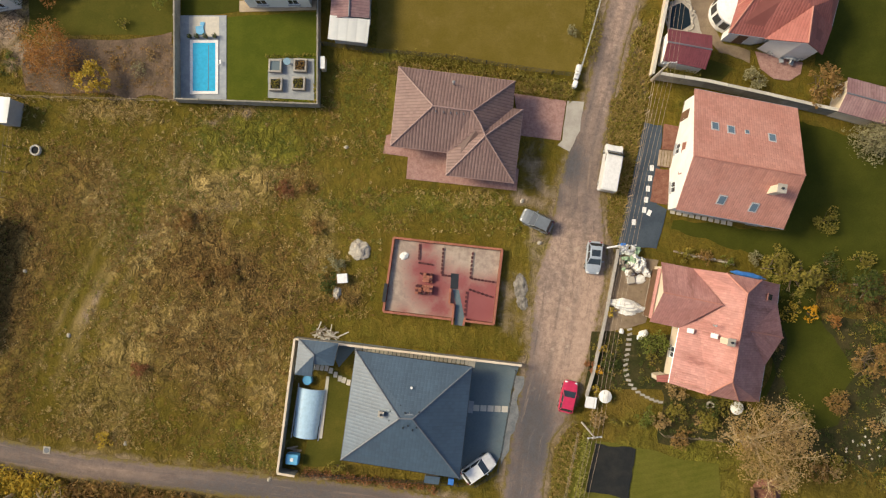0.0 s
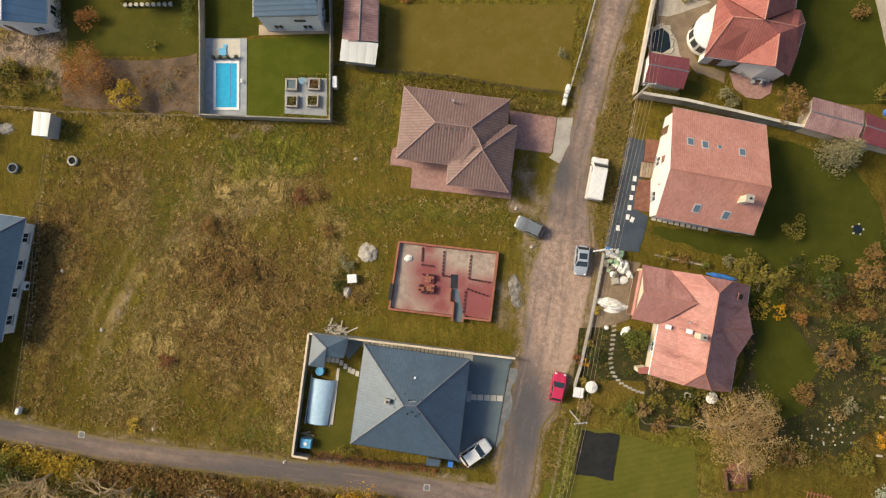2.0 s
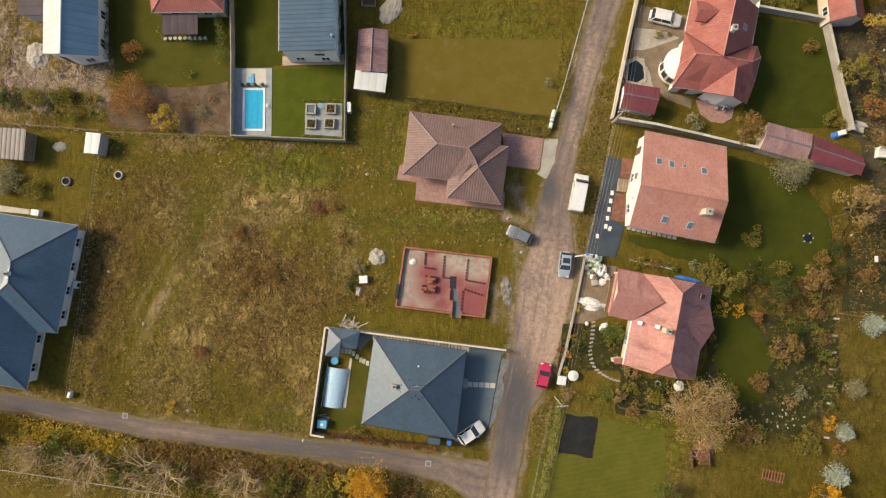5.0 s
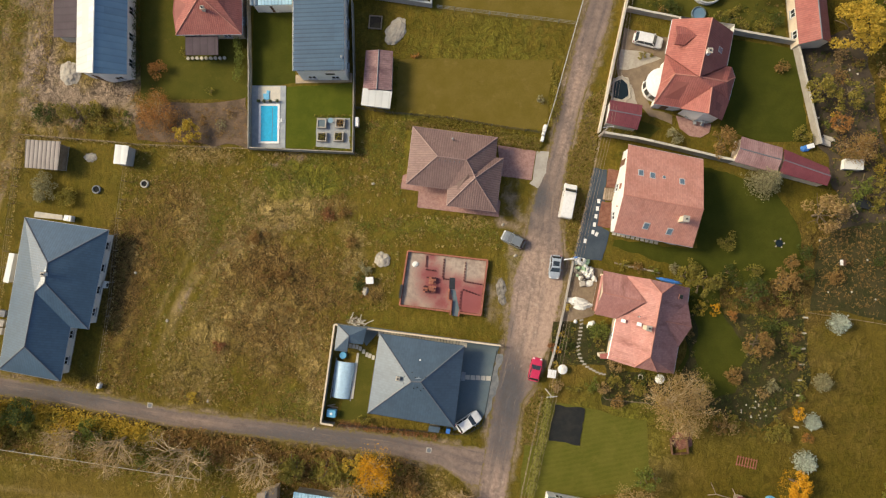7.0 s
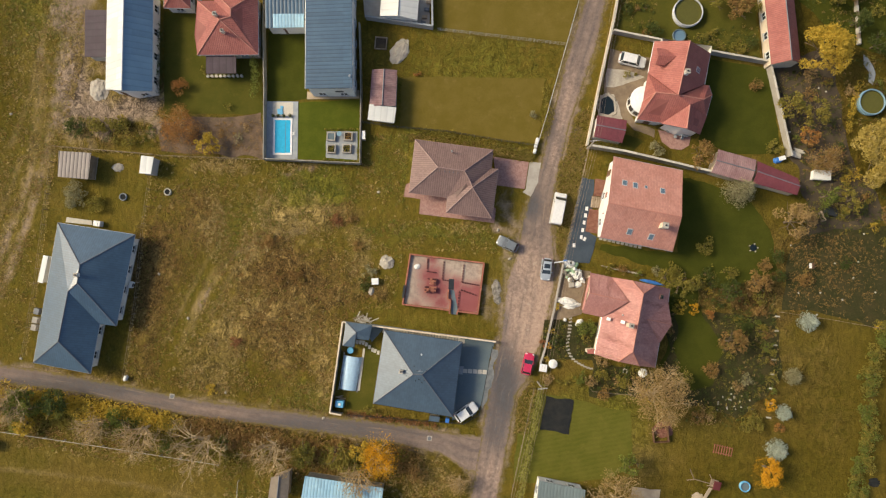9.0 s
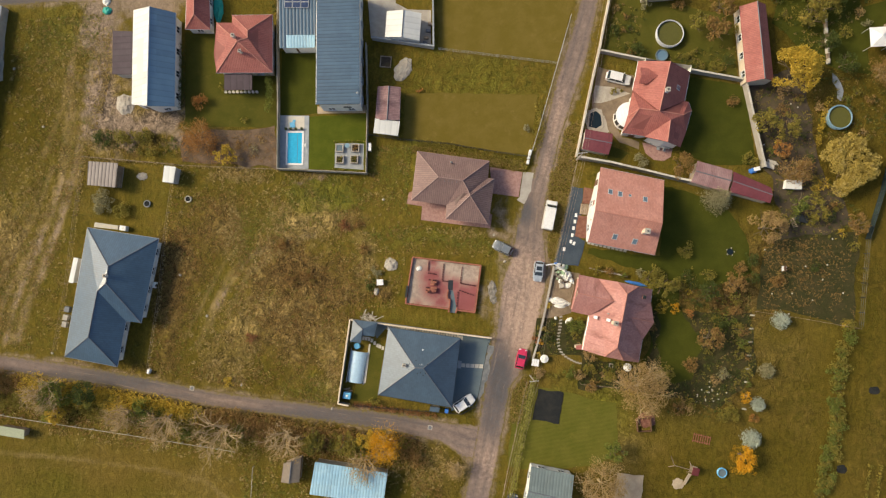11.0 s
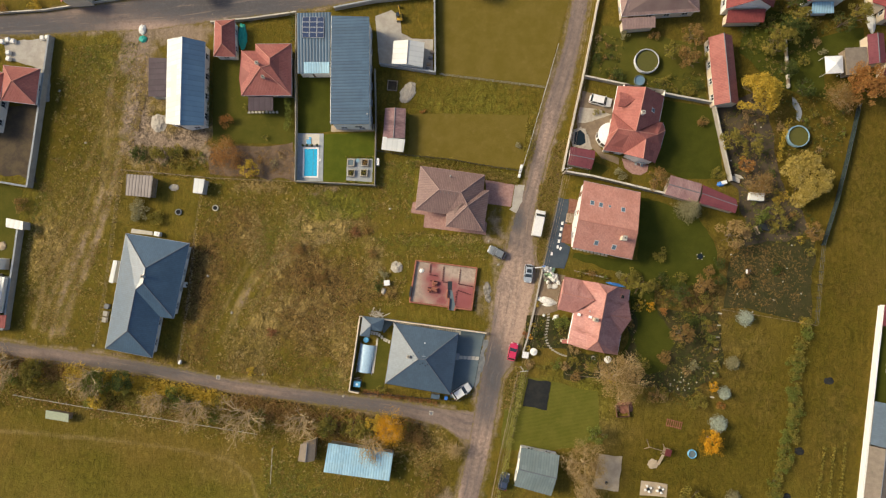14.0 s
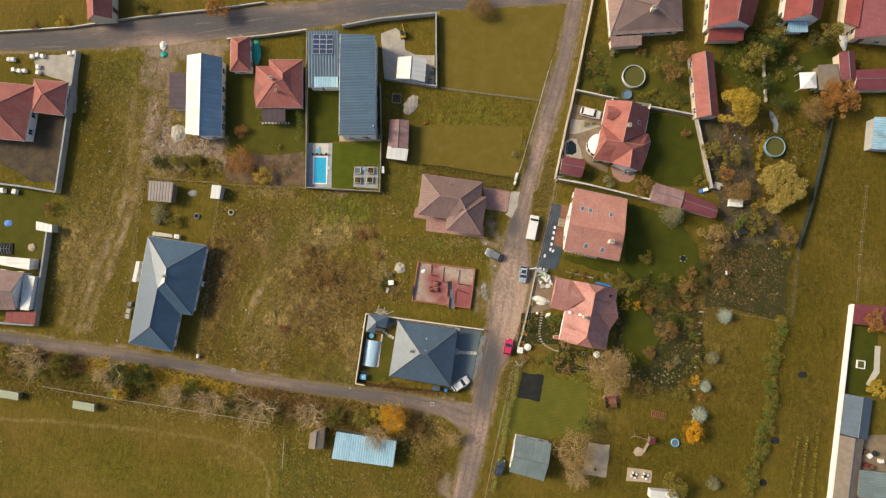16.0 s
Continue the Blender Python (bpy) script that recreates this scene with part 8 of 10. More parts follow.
def car(label, front, back, width, height, paint, kind="car", roof_window=False):
    f, b = Vector(front), Vector(back)
    d = f - b
    L = d.length
    m = (f + b) / 2
    t = thing(kind, label, kind, (m.x, m.y, 0.03), math.degrees(math.atan2(d.y, d.x)))
    h, hw = L / 2, width / 2
    if kind == "van":
        low = [(-h, 0.3), (h - 0.1, 0.3), (h, 0.75), (h - 0.15, 1.05), (h - 0.75, 1.25), (h - 1.25, height - 0.12), (h - 1.7, height), (-h + 0.1, height), (-h, height - 0.15)]
        part("body", body_mesh(low, hw, 0.08, 0.1), M[paint], t)
        cx, cz = h - 1.02, (1.25 + height - 0.1) / 2 + 0.04
        part("windscreen", boxed((cx, 0, cz + 0.05), (0.07, width - 0.35, 0.95), 0, 0.02, (0, -32, 0)), M["glass"], t)
        for s in (-1, 1):
            part("side_window", boxed((h - 1.65, s * (hw - 0.09), 1.45), (0.8, 0.04, 0.45)), M["glass"], t)
            part("headlight", boxed((h - 0.12, s * (hw - 0.25), 0.85), (0.2, 0.3, 0.18), 0, 0.03), M["white"], t)
            part("mirror", boxed((h - 1.15, s * (hw + 0.1), 1.25), (0.12, 0.18, 0.2), 0, 0.02), M["rubber"], t)
        for x in (-h + 0.6, h - 1.9):
            part("roof_rib", boxed((x + 0.4, 0, height + 0.005), (0.05, width - 0.5, 0.03)), M[paint], t)
    else:
        part("body", hull(h, hw), M[paint], t)
        g0, g1, r0, r1 = h - 1.0, -h + 0.18, h - 1.72, -h + 0.62
        bm = bmesh.new()
        low = [bm.verts.new((x, s * (hw - 0.08), 0.86)) for x, s in ((g1, -1), (g0, -1), (g0, 1), (g1, 1))]
        top = [bm.verts.new((x, s * (hw - 0.24), height - 0.03)) for x, s in ((r1, -1), (r0, -1), (r0, 1), (r1, 1))]
        for q in range(4):
            bm.faces.new((low[q], low[(q + 1) % 4], top[(q + 1) % 4], top[q]))
        bm.faces.new(top)
        bmesh.ops.recalc_face_normals(bm, faces=bm.faces)
        part("cabin", bm, M["glass"], t)
        part("roof", boxed(((r0 + r1) / 2, 0, height), (r0 - r1 + 0.16, width - 0.42, 0.07), 0, 0.03), M[paint], t)
        if roof_window:
            part("roof_window", boxed((r0 - 0.55, 0, height + 0.035), (0.7, width - 0.75, 0.02), 0, 0.005), M["glass"], t)
        for s in (-1, 1):
            part("headlight", boxed((h - 0.2, s * (hw - 0.32), 0.7), (0.24, 0.3, 0.1), -12 * s, 0.03), M["white"], t)
            part("tail_light", boxed((-h + 0.1, s * (hw - 0.26), 0.78), (0.14, 0.26, 0.14), 0, 0.02), M["redfloor"], t)
            part("mirror", boxed((h - 1.42, s * (hw + 0.06), 0.98), (0.14, 0.2, 0.12), 0, 0.03), M[paint], t)
            for x0, x1 in ((g0, r0), ((g0 + g1) / 2 - 0.1, (r0 + r1) / 2 - 0.1), (g1, r1)):
                part("pillar", rodded((x0, s * (hw - 0.08), 0.86), (x1, s * (hw - 0.24), height), 0.045, n=5), M[paint], t)
    for x in (-h + 0.75, h - 0.8):
        for s in (-1, 1):
            wheel(t, x, s * (hw - 0.1), 0.31)
    return t


car("white panel van parked beside the lane", (18.04, 12.86), (17.09, 7.80), 1.95, 1.95, "whitecar", "van")
car("silver saloon car parked on the grass", (7.95, 5.37), (11.19, 3.83), 1.75, 1.45, "silver")
car("pale steel-blue estate with a dark roof window at the kerb wall", (15.55, -1.15), (15.92, 2.40), 1.7, 1.5, "steelblue", roof_window=True)
car("pink-red saloon car parked on the lane's edge", (13.26, -12.70), (12.51, -16.10), 1.68, 1.42, "pinkred")
car("white hatchback parked on the paved forecourt", (4.77, -21.02), (1.61, -23.20), 1.8, 1.5, "whitecar")
car("white estate car parked by the villa", (31.58, 33.99), (27.32, 34.99), 1.85, 1.5, "whitecar")
car("dark blue car parked beside the barn", (11.83, -37.24), (11.07, -40.43), 1.75, 1.45, "darkcar")

# ---- the unfinished foundation ----
fo = thing("house_foundation", "unfinished orange brick foundation with a pink-dusted screed floor", "foundation", (0, 0, 0))


def screed():
    m, nt, bsdf = nodes_of("screed_with_red_brick_dust")
    pos = nt.nodes.new("ShaderNodeTexCoord").outputs["Object"]
    n1, n2 = noise_of(nt, pos, 0.32, 5.0, 0.55), noise_of(nt, pos, 1.3, 5.0, 0.7)
    col = mixc(nt, ramp(nt, n2, 0.35, 0.65), (0.29, 0.22, 0.18), (0.44, 0.36, 0.28))
    dust = maths(nt, "MULTIPLY", n1, 0.0)
    for (cx, cy), r, s in (((-2.64, -0.59), 2.6, 0.9), ((-1.83, -2.39), 3.2, 1.0), ((-0.90, -4.86), 2.4, 0.8), ((3.13, -4.55), 3.2, 1.3), ((4.68, -3.31), 2.2, 1.0), ((1.27, -2.08), 1.8, 0.9), ((-2.45, 1.96), 1.2, 0.8), ((-4.93, -5.18), 1.5, 0.5)):
        dd = node(nt, "ShaderNodeVectorMath")
        dd.operation = "DISTANCE"
        nt.links.new(pos, dd.inputs[0])
        dd.inputs[1].default_value = (cx, cy, 0.28)
        dust = maths(nt, "MAXIMUM", dust, maths(nt, "SUBTRACT", s, maths(nt, "MULTIPLY", dd.outputs["Value"], s / r / 1.35)))
    dust = maths(nt, "ADD", dust, maths(nt, "MULTIPLY", maths(nt, "SUBTRACT", n2, 0.5), 0.9))
    col = mixc(nt, ramp(nt, dust, 0.0, 0.8), col, mixc(nt, n1, (0.19, 0.04, 0.045), (0.29, 0.1, 0.095)))
    col = mixc(nt, maths(nt, "MULTIPLY", ramp(nt, noise_of(nt, pos, 4.0, 4.0, 0.7), 0.58, 0.75), 0.5), col, (0.12, 0.06, 0.06))
    nt.links.new(col, bsdf.inputs["Base Color"])
    bsdf.inputs["Roughness"].default_value = 0.9
    bumped(nt, bsdf, n2, 0.2, 0.02)
    return m


M["screed"] = screed()
NWf, NEf, SEf, SWf = (Vector(p) for p in ((-6.13, 2.97), (5.98, 1.64), (5.00, -6.77), (-7.30, -5.36)))
part("screed_floor", prism(inset([NWf, NEf, SEf, SWf], 0.3), 0.0, 0.28), M["screed"], fo, "pink-dusted screed floor")


def brick_row(a, b, z, thick=0.3, parent=None, size=0.5, h=0.24):
    """Single hollow blocks laid end to end between two corners."""
    d = b - a
    n = max(1, round(d.length / size))
    ang = math.degrees(math.atan2(d.y, d.x))
    me = None
    for i in range(n):
        c = a.lerp(b, (i + 0.5) / n)
        if me is None:
            bm = boxed((0, 0, 0), (d.length / n - 0.015, thick, h), 0, 0.008)
            ob = part("brick", bm, M["brick"], parent)
            me = ob.data
        else:
            ob = new("brick", me)
            ob.parent = parent
        ob.matrix_basis = pose(c.x, c.y, z + rng.normal() * 0.004, 0, 0, ang + rng.normal() * 0.4)


E1, E2 = Vector((0.28, -6.66)), Vector((1.69, -6.84))
ring_f = inset([NWf, NEf, SEf, SWf], 0.15)
q = [Vector(p) for p in ring_f]
q.sort(key=lambda p: (p.y > 0, p.x))
cn = dict(NW=min(q, key=lambda p: (p - NWf).length), NE=min(q, key=lambda p: (p - NEf).length), SE=min(q, key=lambda p: (p - SEf).length), SW=min(q, key=lambda p: (p - SWf).length))
for z in (0.13, 0.38, 0.62):
    brick_row(cn["NW"], cn["NE"], z, 0.24, fo)
    brick_row(cn["NE"], cn["SE"], z, 0.24, fo)
    brick_row(cn["SW"], cn["NW"], z, 0.24, fo)
    brick_row(cn["SW"], cn["SW"].lerp(cn["SE"], 0.615), z, 0.24, fo)
    brick_row(cn["SW"].lerp(cn["SE"], 0.74), cn["SE"], z, 0.24, fo)
for z in (0.40, 0.62):
    for a, b in (((0.18, -2.73), (0.03, -4.32)), ((0.03, -4.38), (0.58, -4.51)), ((0.52, -4.57), (0.34, -6.65)), ((1.75, -5.91), (1.56, -6.77))):
        brick_row(Vector(a), Vector(b), z, 0.22, fo, 0.4)
part("entry_floor", prism([(0.40, -2.81), (1.08, -2.87), (1.70, -5.89), (1.51, -6.81), (0.59, -6.69), (0.77, -4.53)], 0.0, 0.30), M["bluepave"], fo, "dark waterproofed entrance strip")
part("membrane", prism([(0.22, -1.08), (1.08, -1.14), (1.02, -2.81), (0.16, -2.75)], 0.0, 0.295), M["darkmetal"], fo, "dark bitumen membrane patch")
part("cellar_window", boxed((*(-6.95, -3.18), 0.4), (0.35, 2.0, 0.9), -8), M["darkmetal"], fo, "dark boarded opening")
M["darkbrick"] = surface("dark_red_hollow_block", (0.075, 0.025, 0.028), (0.11, 0.04, 0.04), 2.0, 9, 0.9, per_object=0.25)
for a, b, n in (((-3.18, 2.13), (-3.30, 0.40), 5), ((-3.36, 0.09), (-1.76, -0.15), 5), ((-0.59, 1.76), (-0.83, -1.20), 7), ((-0.83, -1.26), (0.22, -1.39), 3), ((2.62, 1.27), (2.31, -1.69), 7), ((2.31, -1.63), (5.02, -2.06), 7), ((-3.24, -1.08), (-1.76, -1.20), 4), ((1.94, -2.99), (1.69, -5.75), 6), ((2.07, -2.80), (4.77, -3.72), 6), ((-3.49, -2.37), (-2.62, -2.50), 3)):
    a, b = Vector(a), Vector(b)
    ang = math.degrees(math.atan2((b - a).y, (b - a).x))
    for i in range(n):
        c = a.lerp(b, (i + 0.5) / n)
        ob = part("block", boxed((c.x, c.y, 0.36), (0.3, 0.2, 0.16), ang + rng.normal() * 6, 0.01), M["darkbrick"], fo)
for cx, cy, w, hgt in ((*(-2.30, -1.56), 1.1, 0.6), (*(-3.16, -2.85), 1.0, 0.7), (*(-2.30, -2.85), 1.0, 0.5)):
    pl = thing("brick_pallet", "orange hollow bricks stacked on a wooden pallet", "pallet", (cx, cy, 0.28), -6, "brick pallets on the floor")
    for y in (-0.4, 0, 0.4):
        part("plank", boxed((0, y, 0.06), (w, 0.14, 0.1)), M["wood"], pl)
    for i in range(3):
        for j in range(4):
            for k in range(max(1, int(hgt / 0.24))):
                if rng.uniform() > 0.12:
                    part("brick", boxed(((i - 1) * 0.34, (j - 1.5) * 0.25, 0.24 + k * 0.24), (0.32, 0.23, 0.22), rng.normal() * 2, 0.01), M["brick"] if rng.uniform() > 0.3 else M["darkbrick"], pl)


def crumpled(name, label, category, at, sx, sy, sz, material, turn=0, z0=0.0, seed=0, sub=3, loose=False):
    """A lumpy heap or a draped sheet: an uneven dome resting on the ground."""
    bm = bmesh.new()
    bmesh.ops.create_icosphere(bm, subdivisions=sub, radius=1.0)
    for v in bm.verts:
        n = noise.noise(v.co * 2.3 + Vector((seed, 0, 0))) * 0.32 + noise.noise(v.co * 6 + Vector((0, seed, 0))) * 0.14
        if loose:
            n = n * 0.75 + noise.noise(v.co * 11 + Vector((seed, seed, 0))) * 0.07
        v.co *= 1 + n
        if loose and v.co.z > 0:
            v.co.z = v.co.z ** 1.4 * 0.6
        v.co = Vector((v.co.x * sx, v.co.y * sy, max(0.0, v.co.z) * sz))
    bmesh.ops.translate(bm, verts=bm.verts, vec=(0, 0, -0.01))
    ob = part(name, bm, material, None)
    ob.matrix_basis = pose(*at, z0, 0, 0, turn)
    return tagged(ob, label, category)


M["palegreen"] = surface("pale_green_sheeting", (0.3, 0.42, 0.28), (0.22, 0.33, 0.2), 1.5, 8, 0.6, bump=0.5, dist=0.05)
M["greyrubble"] = surface("grey_rubble_and_gravel", (0.13, 0.115, 0.095), (0.29, 0.26, 0.22), 1.6, 9, 1.0, bump=0.8, spread=0.3)
crumpled("tarpaulin", "crumpled pale tarpaulin on the foundation floor", "tarpaulin", (-4.91, 0.83), 0.5, 0.42, 0.25, M["whitetarp"], 20, 0.28, 3)
crumpled("gravel_heap", "round heap of pale gravel on the grass", "heap", (-9.80, 1.45), 1.2, 1.15, 0.75, M["gravelheap"], 0, 0, 5, 4, True)
crumpled("rubble_heap", "grey rubble heap at the lane's edge", "heap", (7.87, -2.56), 0.75, 1.35, 0.35, M["greyrubble"], 0, 0, 8, 4, True)
crumpled("rubble_heap", "grey gravel spill at the lane's edge", "heap", (8.00, -4.23), 0.6, 0.9, 0.3, M["greyrubble"], 15, 0, 9, 4, True)
crumpled("sand_heap", "pale sand heap on the olive lawn", "heap", (-8.29, 35.91), 1.4, 2.2, 0.7, M["gravelheap"], -25, 0, 12, 4, True)
crumpled("sack_heap", "pale sacks beside the white crate", "sacks", (-12.28, -3.25), 0.45, 0.7, 0.4, M["gravelheap"], 0, 0, 14)
crumpled("rock_heap", "heap of grey-white rocks by the carport", "heap", (-54.18, 16.49), 1.0, 0.7, 0.5, M["gravelheap"], 0, 0, 15, 4, True)
crumpled("debris_heap", "white debris and tarpaulin by the street", "heap", (-61.76, 48.27), 0.8, 1.0, 0.8, M["whitetarp"], 0, 0, 16, 4, True)
crumpled("tarpaulin", "turquoise tarpaulin bundle by the street", "tarpaulin", (-61.56, 46.31), 0.8, 0.7, 0.5, M["turq"], 0, 0, 17)
crumpled("earth_heap", "sandy earth heap beside the blue gabled house", "heap", (-57.71, 29.37), 1.6, 1.8, 0.9, M["gravelheap"], 0, 0, 18, 4, True)
for i in range(26):
    c = Vector((20.35, 0.25)) + Vector((max(-1.6, min(1.5, rng.normal() * 0.8)), max(-1.3, min(1.3, rng.normal() * 0.7))))
    k = 1.0 - 0.3 * (c - Vector((20.35, 0.25))).length
    crumpled("plastic_sheet", "crumpled white plastic sheet over building leftovers", "sheeting", tuple(c), rng.uniform(0.35, 0.75), rng.uniform(0.25, 0.5), rng.uniform(0.35, 0.6) + 0.5 * max(0, k), (M["whitetarp"], M["whitetarp"], M["whitetarp"], M["greyrubble"], M["palegreen"])[i % 5], i * 47, 0, 120 + i, 3)
crumpled("plastic_sheet", "pale folded sheet on the trodden earth", "sheeting", (20.85, -1.75), 0.7, 0.5, 0.3, M["whitetarp"], 20, 0, 151)
crumpled("covered_boat", "boat wrapped in a white tarpaulin", "boat", (19.35, -4.6), 2.0, 0.62, 0.8, M["whitetarp"], -12, 0, 23, 4)
crumpled("plastic_sheet", "white sheet spilling from the wrapped boat", "sheeting", (19.5, -5.35), 0.9, 0.35, 0.3, M["whitetarp"], -8, 0, 152)
crumpled("covered_boat", "boat under a fitted turquoise cover", "boat", (-41.49, 46.88), 0.85, 2.7, 0.7, M["turq"], 2, 0, 24)
crumpled("covered_boat", "narrow boat under a white cover", "boat", (82.04, 50.72), 0.8, 2.2, 0.7, M["whitetarp"], 5, 0, 25)
crumpled("tarpaulin", "bright blue tarpaulin on the lawn", "tarpaulin", (-93.47, 9.52), 0.9, 0.7, 0.2, M["bluetarp"], 0, 0, 26)
crumpled("tarpaulin", "bright blue tarpaulin along the fence", "tarpaulin", (32.62, -1.26), 1.8, 0.3, 0.4, M["bluetarp"], -12, 0, 27)
crumpled("compost_heap", "dark compost heap with twigs", "heap", (34.42, -24.51), 1.5, 1.3, 0.7, M["mulch"], 0, 0, 28, 4, True)
crumpled("molehill", "dark bare earth mound on the strip", "heap", (72.98, -18.91), 0.9, 0.7, 0.15, M["soil"], 0, 0, 29)
crumpled("ash_heap", "dark heap beside the hedge", "heap", (64.73, -40.77), 0.8, 0.7, 0.25, M["soil"], 0, 0, 30)
crumpled("ash_heap", "dark scorched mound on the strip", "heap", (67.29, -32.24), 0.9, 0.7, 0.2, M["soil"], 0, 0, 31)
for i, at in enumerate(((-11.34, 12.83), (-19.61, -23.61), (-35.48, -19.74), (-51.57, -17.40), (-69.03, -14.82), (9.96, 2.27), (8.05, 6.87), (-41.89, -7.94), (-46.84, -0.85), (-72.29, 25.23), (-78.04, 35.66), (-89.46, 37.62))):
    crumpled("boulder", "pale stone lying in the grass", "stone", at, 0.28, 0.22, 0.22, M["gravelheap"], i * 40, 0, 40 + i, 2)
for i in range(20):
    a = Vector((47.02, -19.09)).lerp(Vector((44.55, -20.76)), rng.uniform()) + Vector((rng.normal() * 1.3, rng.normal() * 0.9))
    crumpled("rock", "white rock in the rock garden", "stone", tuple(a), 0.17, 0.14, 0.16, M["slab"] if i % 2 else M["gravelheap"], i * 33, 0, 60 + i, 1)
for i in range(8):
    a = Vector((52.49, -6.45)).lerp(Vector((50.96, -22.39)), i / 7)
    ob = tagged(part("marker_slab", boxed((0, 0, 0.06), (0.75, 0.25, 0.14), 0, 0.02), M["slab"], None), "pale slab set as a border marker in grass", "slab", "border markers in the garden")
    ob.matrix_basis = pose(a.x, a.y, 0, 0, 0, -8 + rng.normal() * 6)

# ---- pool plot ----
pool = thing("swimming_pool", "rectangular blue swimming pool with a white coping", "pool", (0, 0, 0))
pc = [Vector(p) for p in ((-28.77, 24.80), (-25.61, 24.79), (-25.56, 18.78), (-28.71, 18.79))]
pi = inset(pc, 0.3)
M["water"] = plain("clear_pool_water", (0.03, 0.42, 0.68), 0.08, 0.0, 0.5)
part("water", prism(inset(pc, 0.28), 0.0, 0.11), M["water"], pool, "clear bright blue water")
pc2 = pc if area2(pc) > 0 else pc[::-1]
for i in range(4):
    a, b = pc2[i], pc2[(i + 1) % 4]
    c, d = Vector(pi[i]), Vector(pi[(i + 1) % 4])
    part("coping", prism([a, b, d, c], 0.0, 0.16), M["white"], pool, "white coping")
la, lb = Vector((-26.74, 24.29)), Vector((-26.63, 19.23))
part("lane_line", boxed(((la.x + lb.x) / 2, (la.y + lb.y) / 2, 0.112), (0.06, (la - lb).length, 0.012), 0), M["bluepave"], pool)
for i, x in enumerate((338, 351, 366, 382)):
    p = Vector([(-28.71, 25.12), (-27.89, 25.12), (-26.94, 25.11), (-25.93, 25.17)][i])
    pt = thing("potted_plant", "small dark potted plant on the pool deck", "plant", (p.x, p.y, 0.06), 0, "pots at the pool's head")
    part("pot", rodded((0, 0, 0), (0, 0, 0.35), 0.16, 0.22, 10), M["darkmetal"], pt)
    leaf_part("foliage", cloud([(0, 0, 0.5, 0.3, 0.25)], 900, 0.07), 0.07, M["leaf_dark"], pt)
lg = thing("pool_cover_roller", "folded pale blue pool sheet on the terrace", "cover", (*(-27.64, 25.88), 0.07), 0)
part("sheet", boxed((0, 0, 0.09), (0.9, 1.0, 0.12), 8, 0.04), M["skyblue"], lg)
part("lid", boxed((0.25, 0.75, 0.06), (0.5, 0.4, 0.08), -10, 0.02), M["skyblue"], lg)
dl = thing("pool_ladder", "white pool ladder on the deck", "ladder", (*(-25.28, 22.26), 0.06), 0)
for s in (-0.2, 0.2):
    part("rail", rodded((-0.35, s, 0.0), (0.2, s, 0.6), 0.03), M["white"], dl)
part("step", boxed((0, 0, 0.3), (0.2, 0.4, 0.05)), M["white"], dl)
for k, (at, leaf) in enumerate((((-19.16, 21.80), None), ((-16.40, 21.85), "leaf_brown"), ((-19.09, 19.77), "leaf_olive"), ((-16.57, 19.83), "leaf_olive"))):
    pl = thing("planter_box", "square stone raised planter" if not leaf else "square stone raised planter with autumn plants", "planter", (*at, 0.05), -2, "raised planters in the yard")
    for dx, dy, w, l in ((0, 0.62, 1.45, 0.2), (0, -0.62, 1.45, 0.2), (0.62, 0, 0.2, 1.04), (-0.62, 0, 0.2, 1.04)):
        part("side", boxed((dx, dy, 0.25), (w, l, 0.5), 0, 0.02), M["concrete"], pl)
    part("soil", boxed((0, 0, 0.2), (1.04, 1.04, 0.4)), M["soil"] if k else M["bluepave"], pl)
    if leaf:
        leaf_part("foliage", cloud([(0.2, 0.2, 0.5, 0.4, 0.3), (-0.3, 0.1, 0.5, 0.35, 0.3), (0, -0.3, 0.5, 0.4, 0.25)], 420, 0.09), 0.09, M[leaf], pl)
tb = tagged(part("round_table", rodded((0, 0, 0), (0, 0, 0.7), 0.08), M["metal"], None), "small round pale green garden table", "table")
tb.matrix_basis = pose(*(-17.78, 22.17), 0.05)
part("top", rodded((0, 0, 0.7), (0, 0, 0.75), 0.4, n=20), M["paleblue"], tb)

# ---- slate house yard ----
n = 25
a, b = Vector((-9.20, -9.35)), Vector((1.95, -10.79))
sp = thing("slab_path", "row of pale square slabs along the house wall", "path", (0, 0, 0))
for i in range(n):
    c = a.lerp(b, i / (n - 1))
    part("slab", boxed((c.x, c.y, 0.07), (0.38, 0.62, 0.08), -7 + rng.normal(), 0.01), M["slab"], sp)
for c in ((-9.95, -9.57), (2.50, -11.03)):
    part("slab", boxed((*c, 0.07), (0.75, 0.7, 0.08), -7, 0.01), M["slab"], sp)
sp = thing("slab_path", "large pale slabs leading to the front door", "path", (0, 0, 0))
for i in range(5):
    c = Vector((2.99, -15.76)).lerp(Vector((6.08, -15.88)), i / 4)
    part("slab", boxed((c.x, c.y, 0.08), (0.66, 0.66, 0.08), -3, 0.01), M["slab"], sp)
part("door_step", boxed((*(2.31, -15.64), 0.12), (0.7, 1.3, 0.16), -7, 0.01), M["greyslab"], sp)
sp = thing("stepping_stones", "stepping stones from the hut across the lawn", "path", (0, 0, 0))
for c in ((-14.41, -11.37), (-13.91, -11.43), (-13.41, -11.49), (-12.92, -11.74), (-12.42, -12.17), (-11.92, -12.60), (-11.49, -12.78), (-10.99, -13.03)):
    part("slab", boxed((*c, 0.06), (0.42, 0.62, 0.07), -12 + rng.normal() * 3, 0.01), M["slab"], sp)
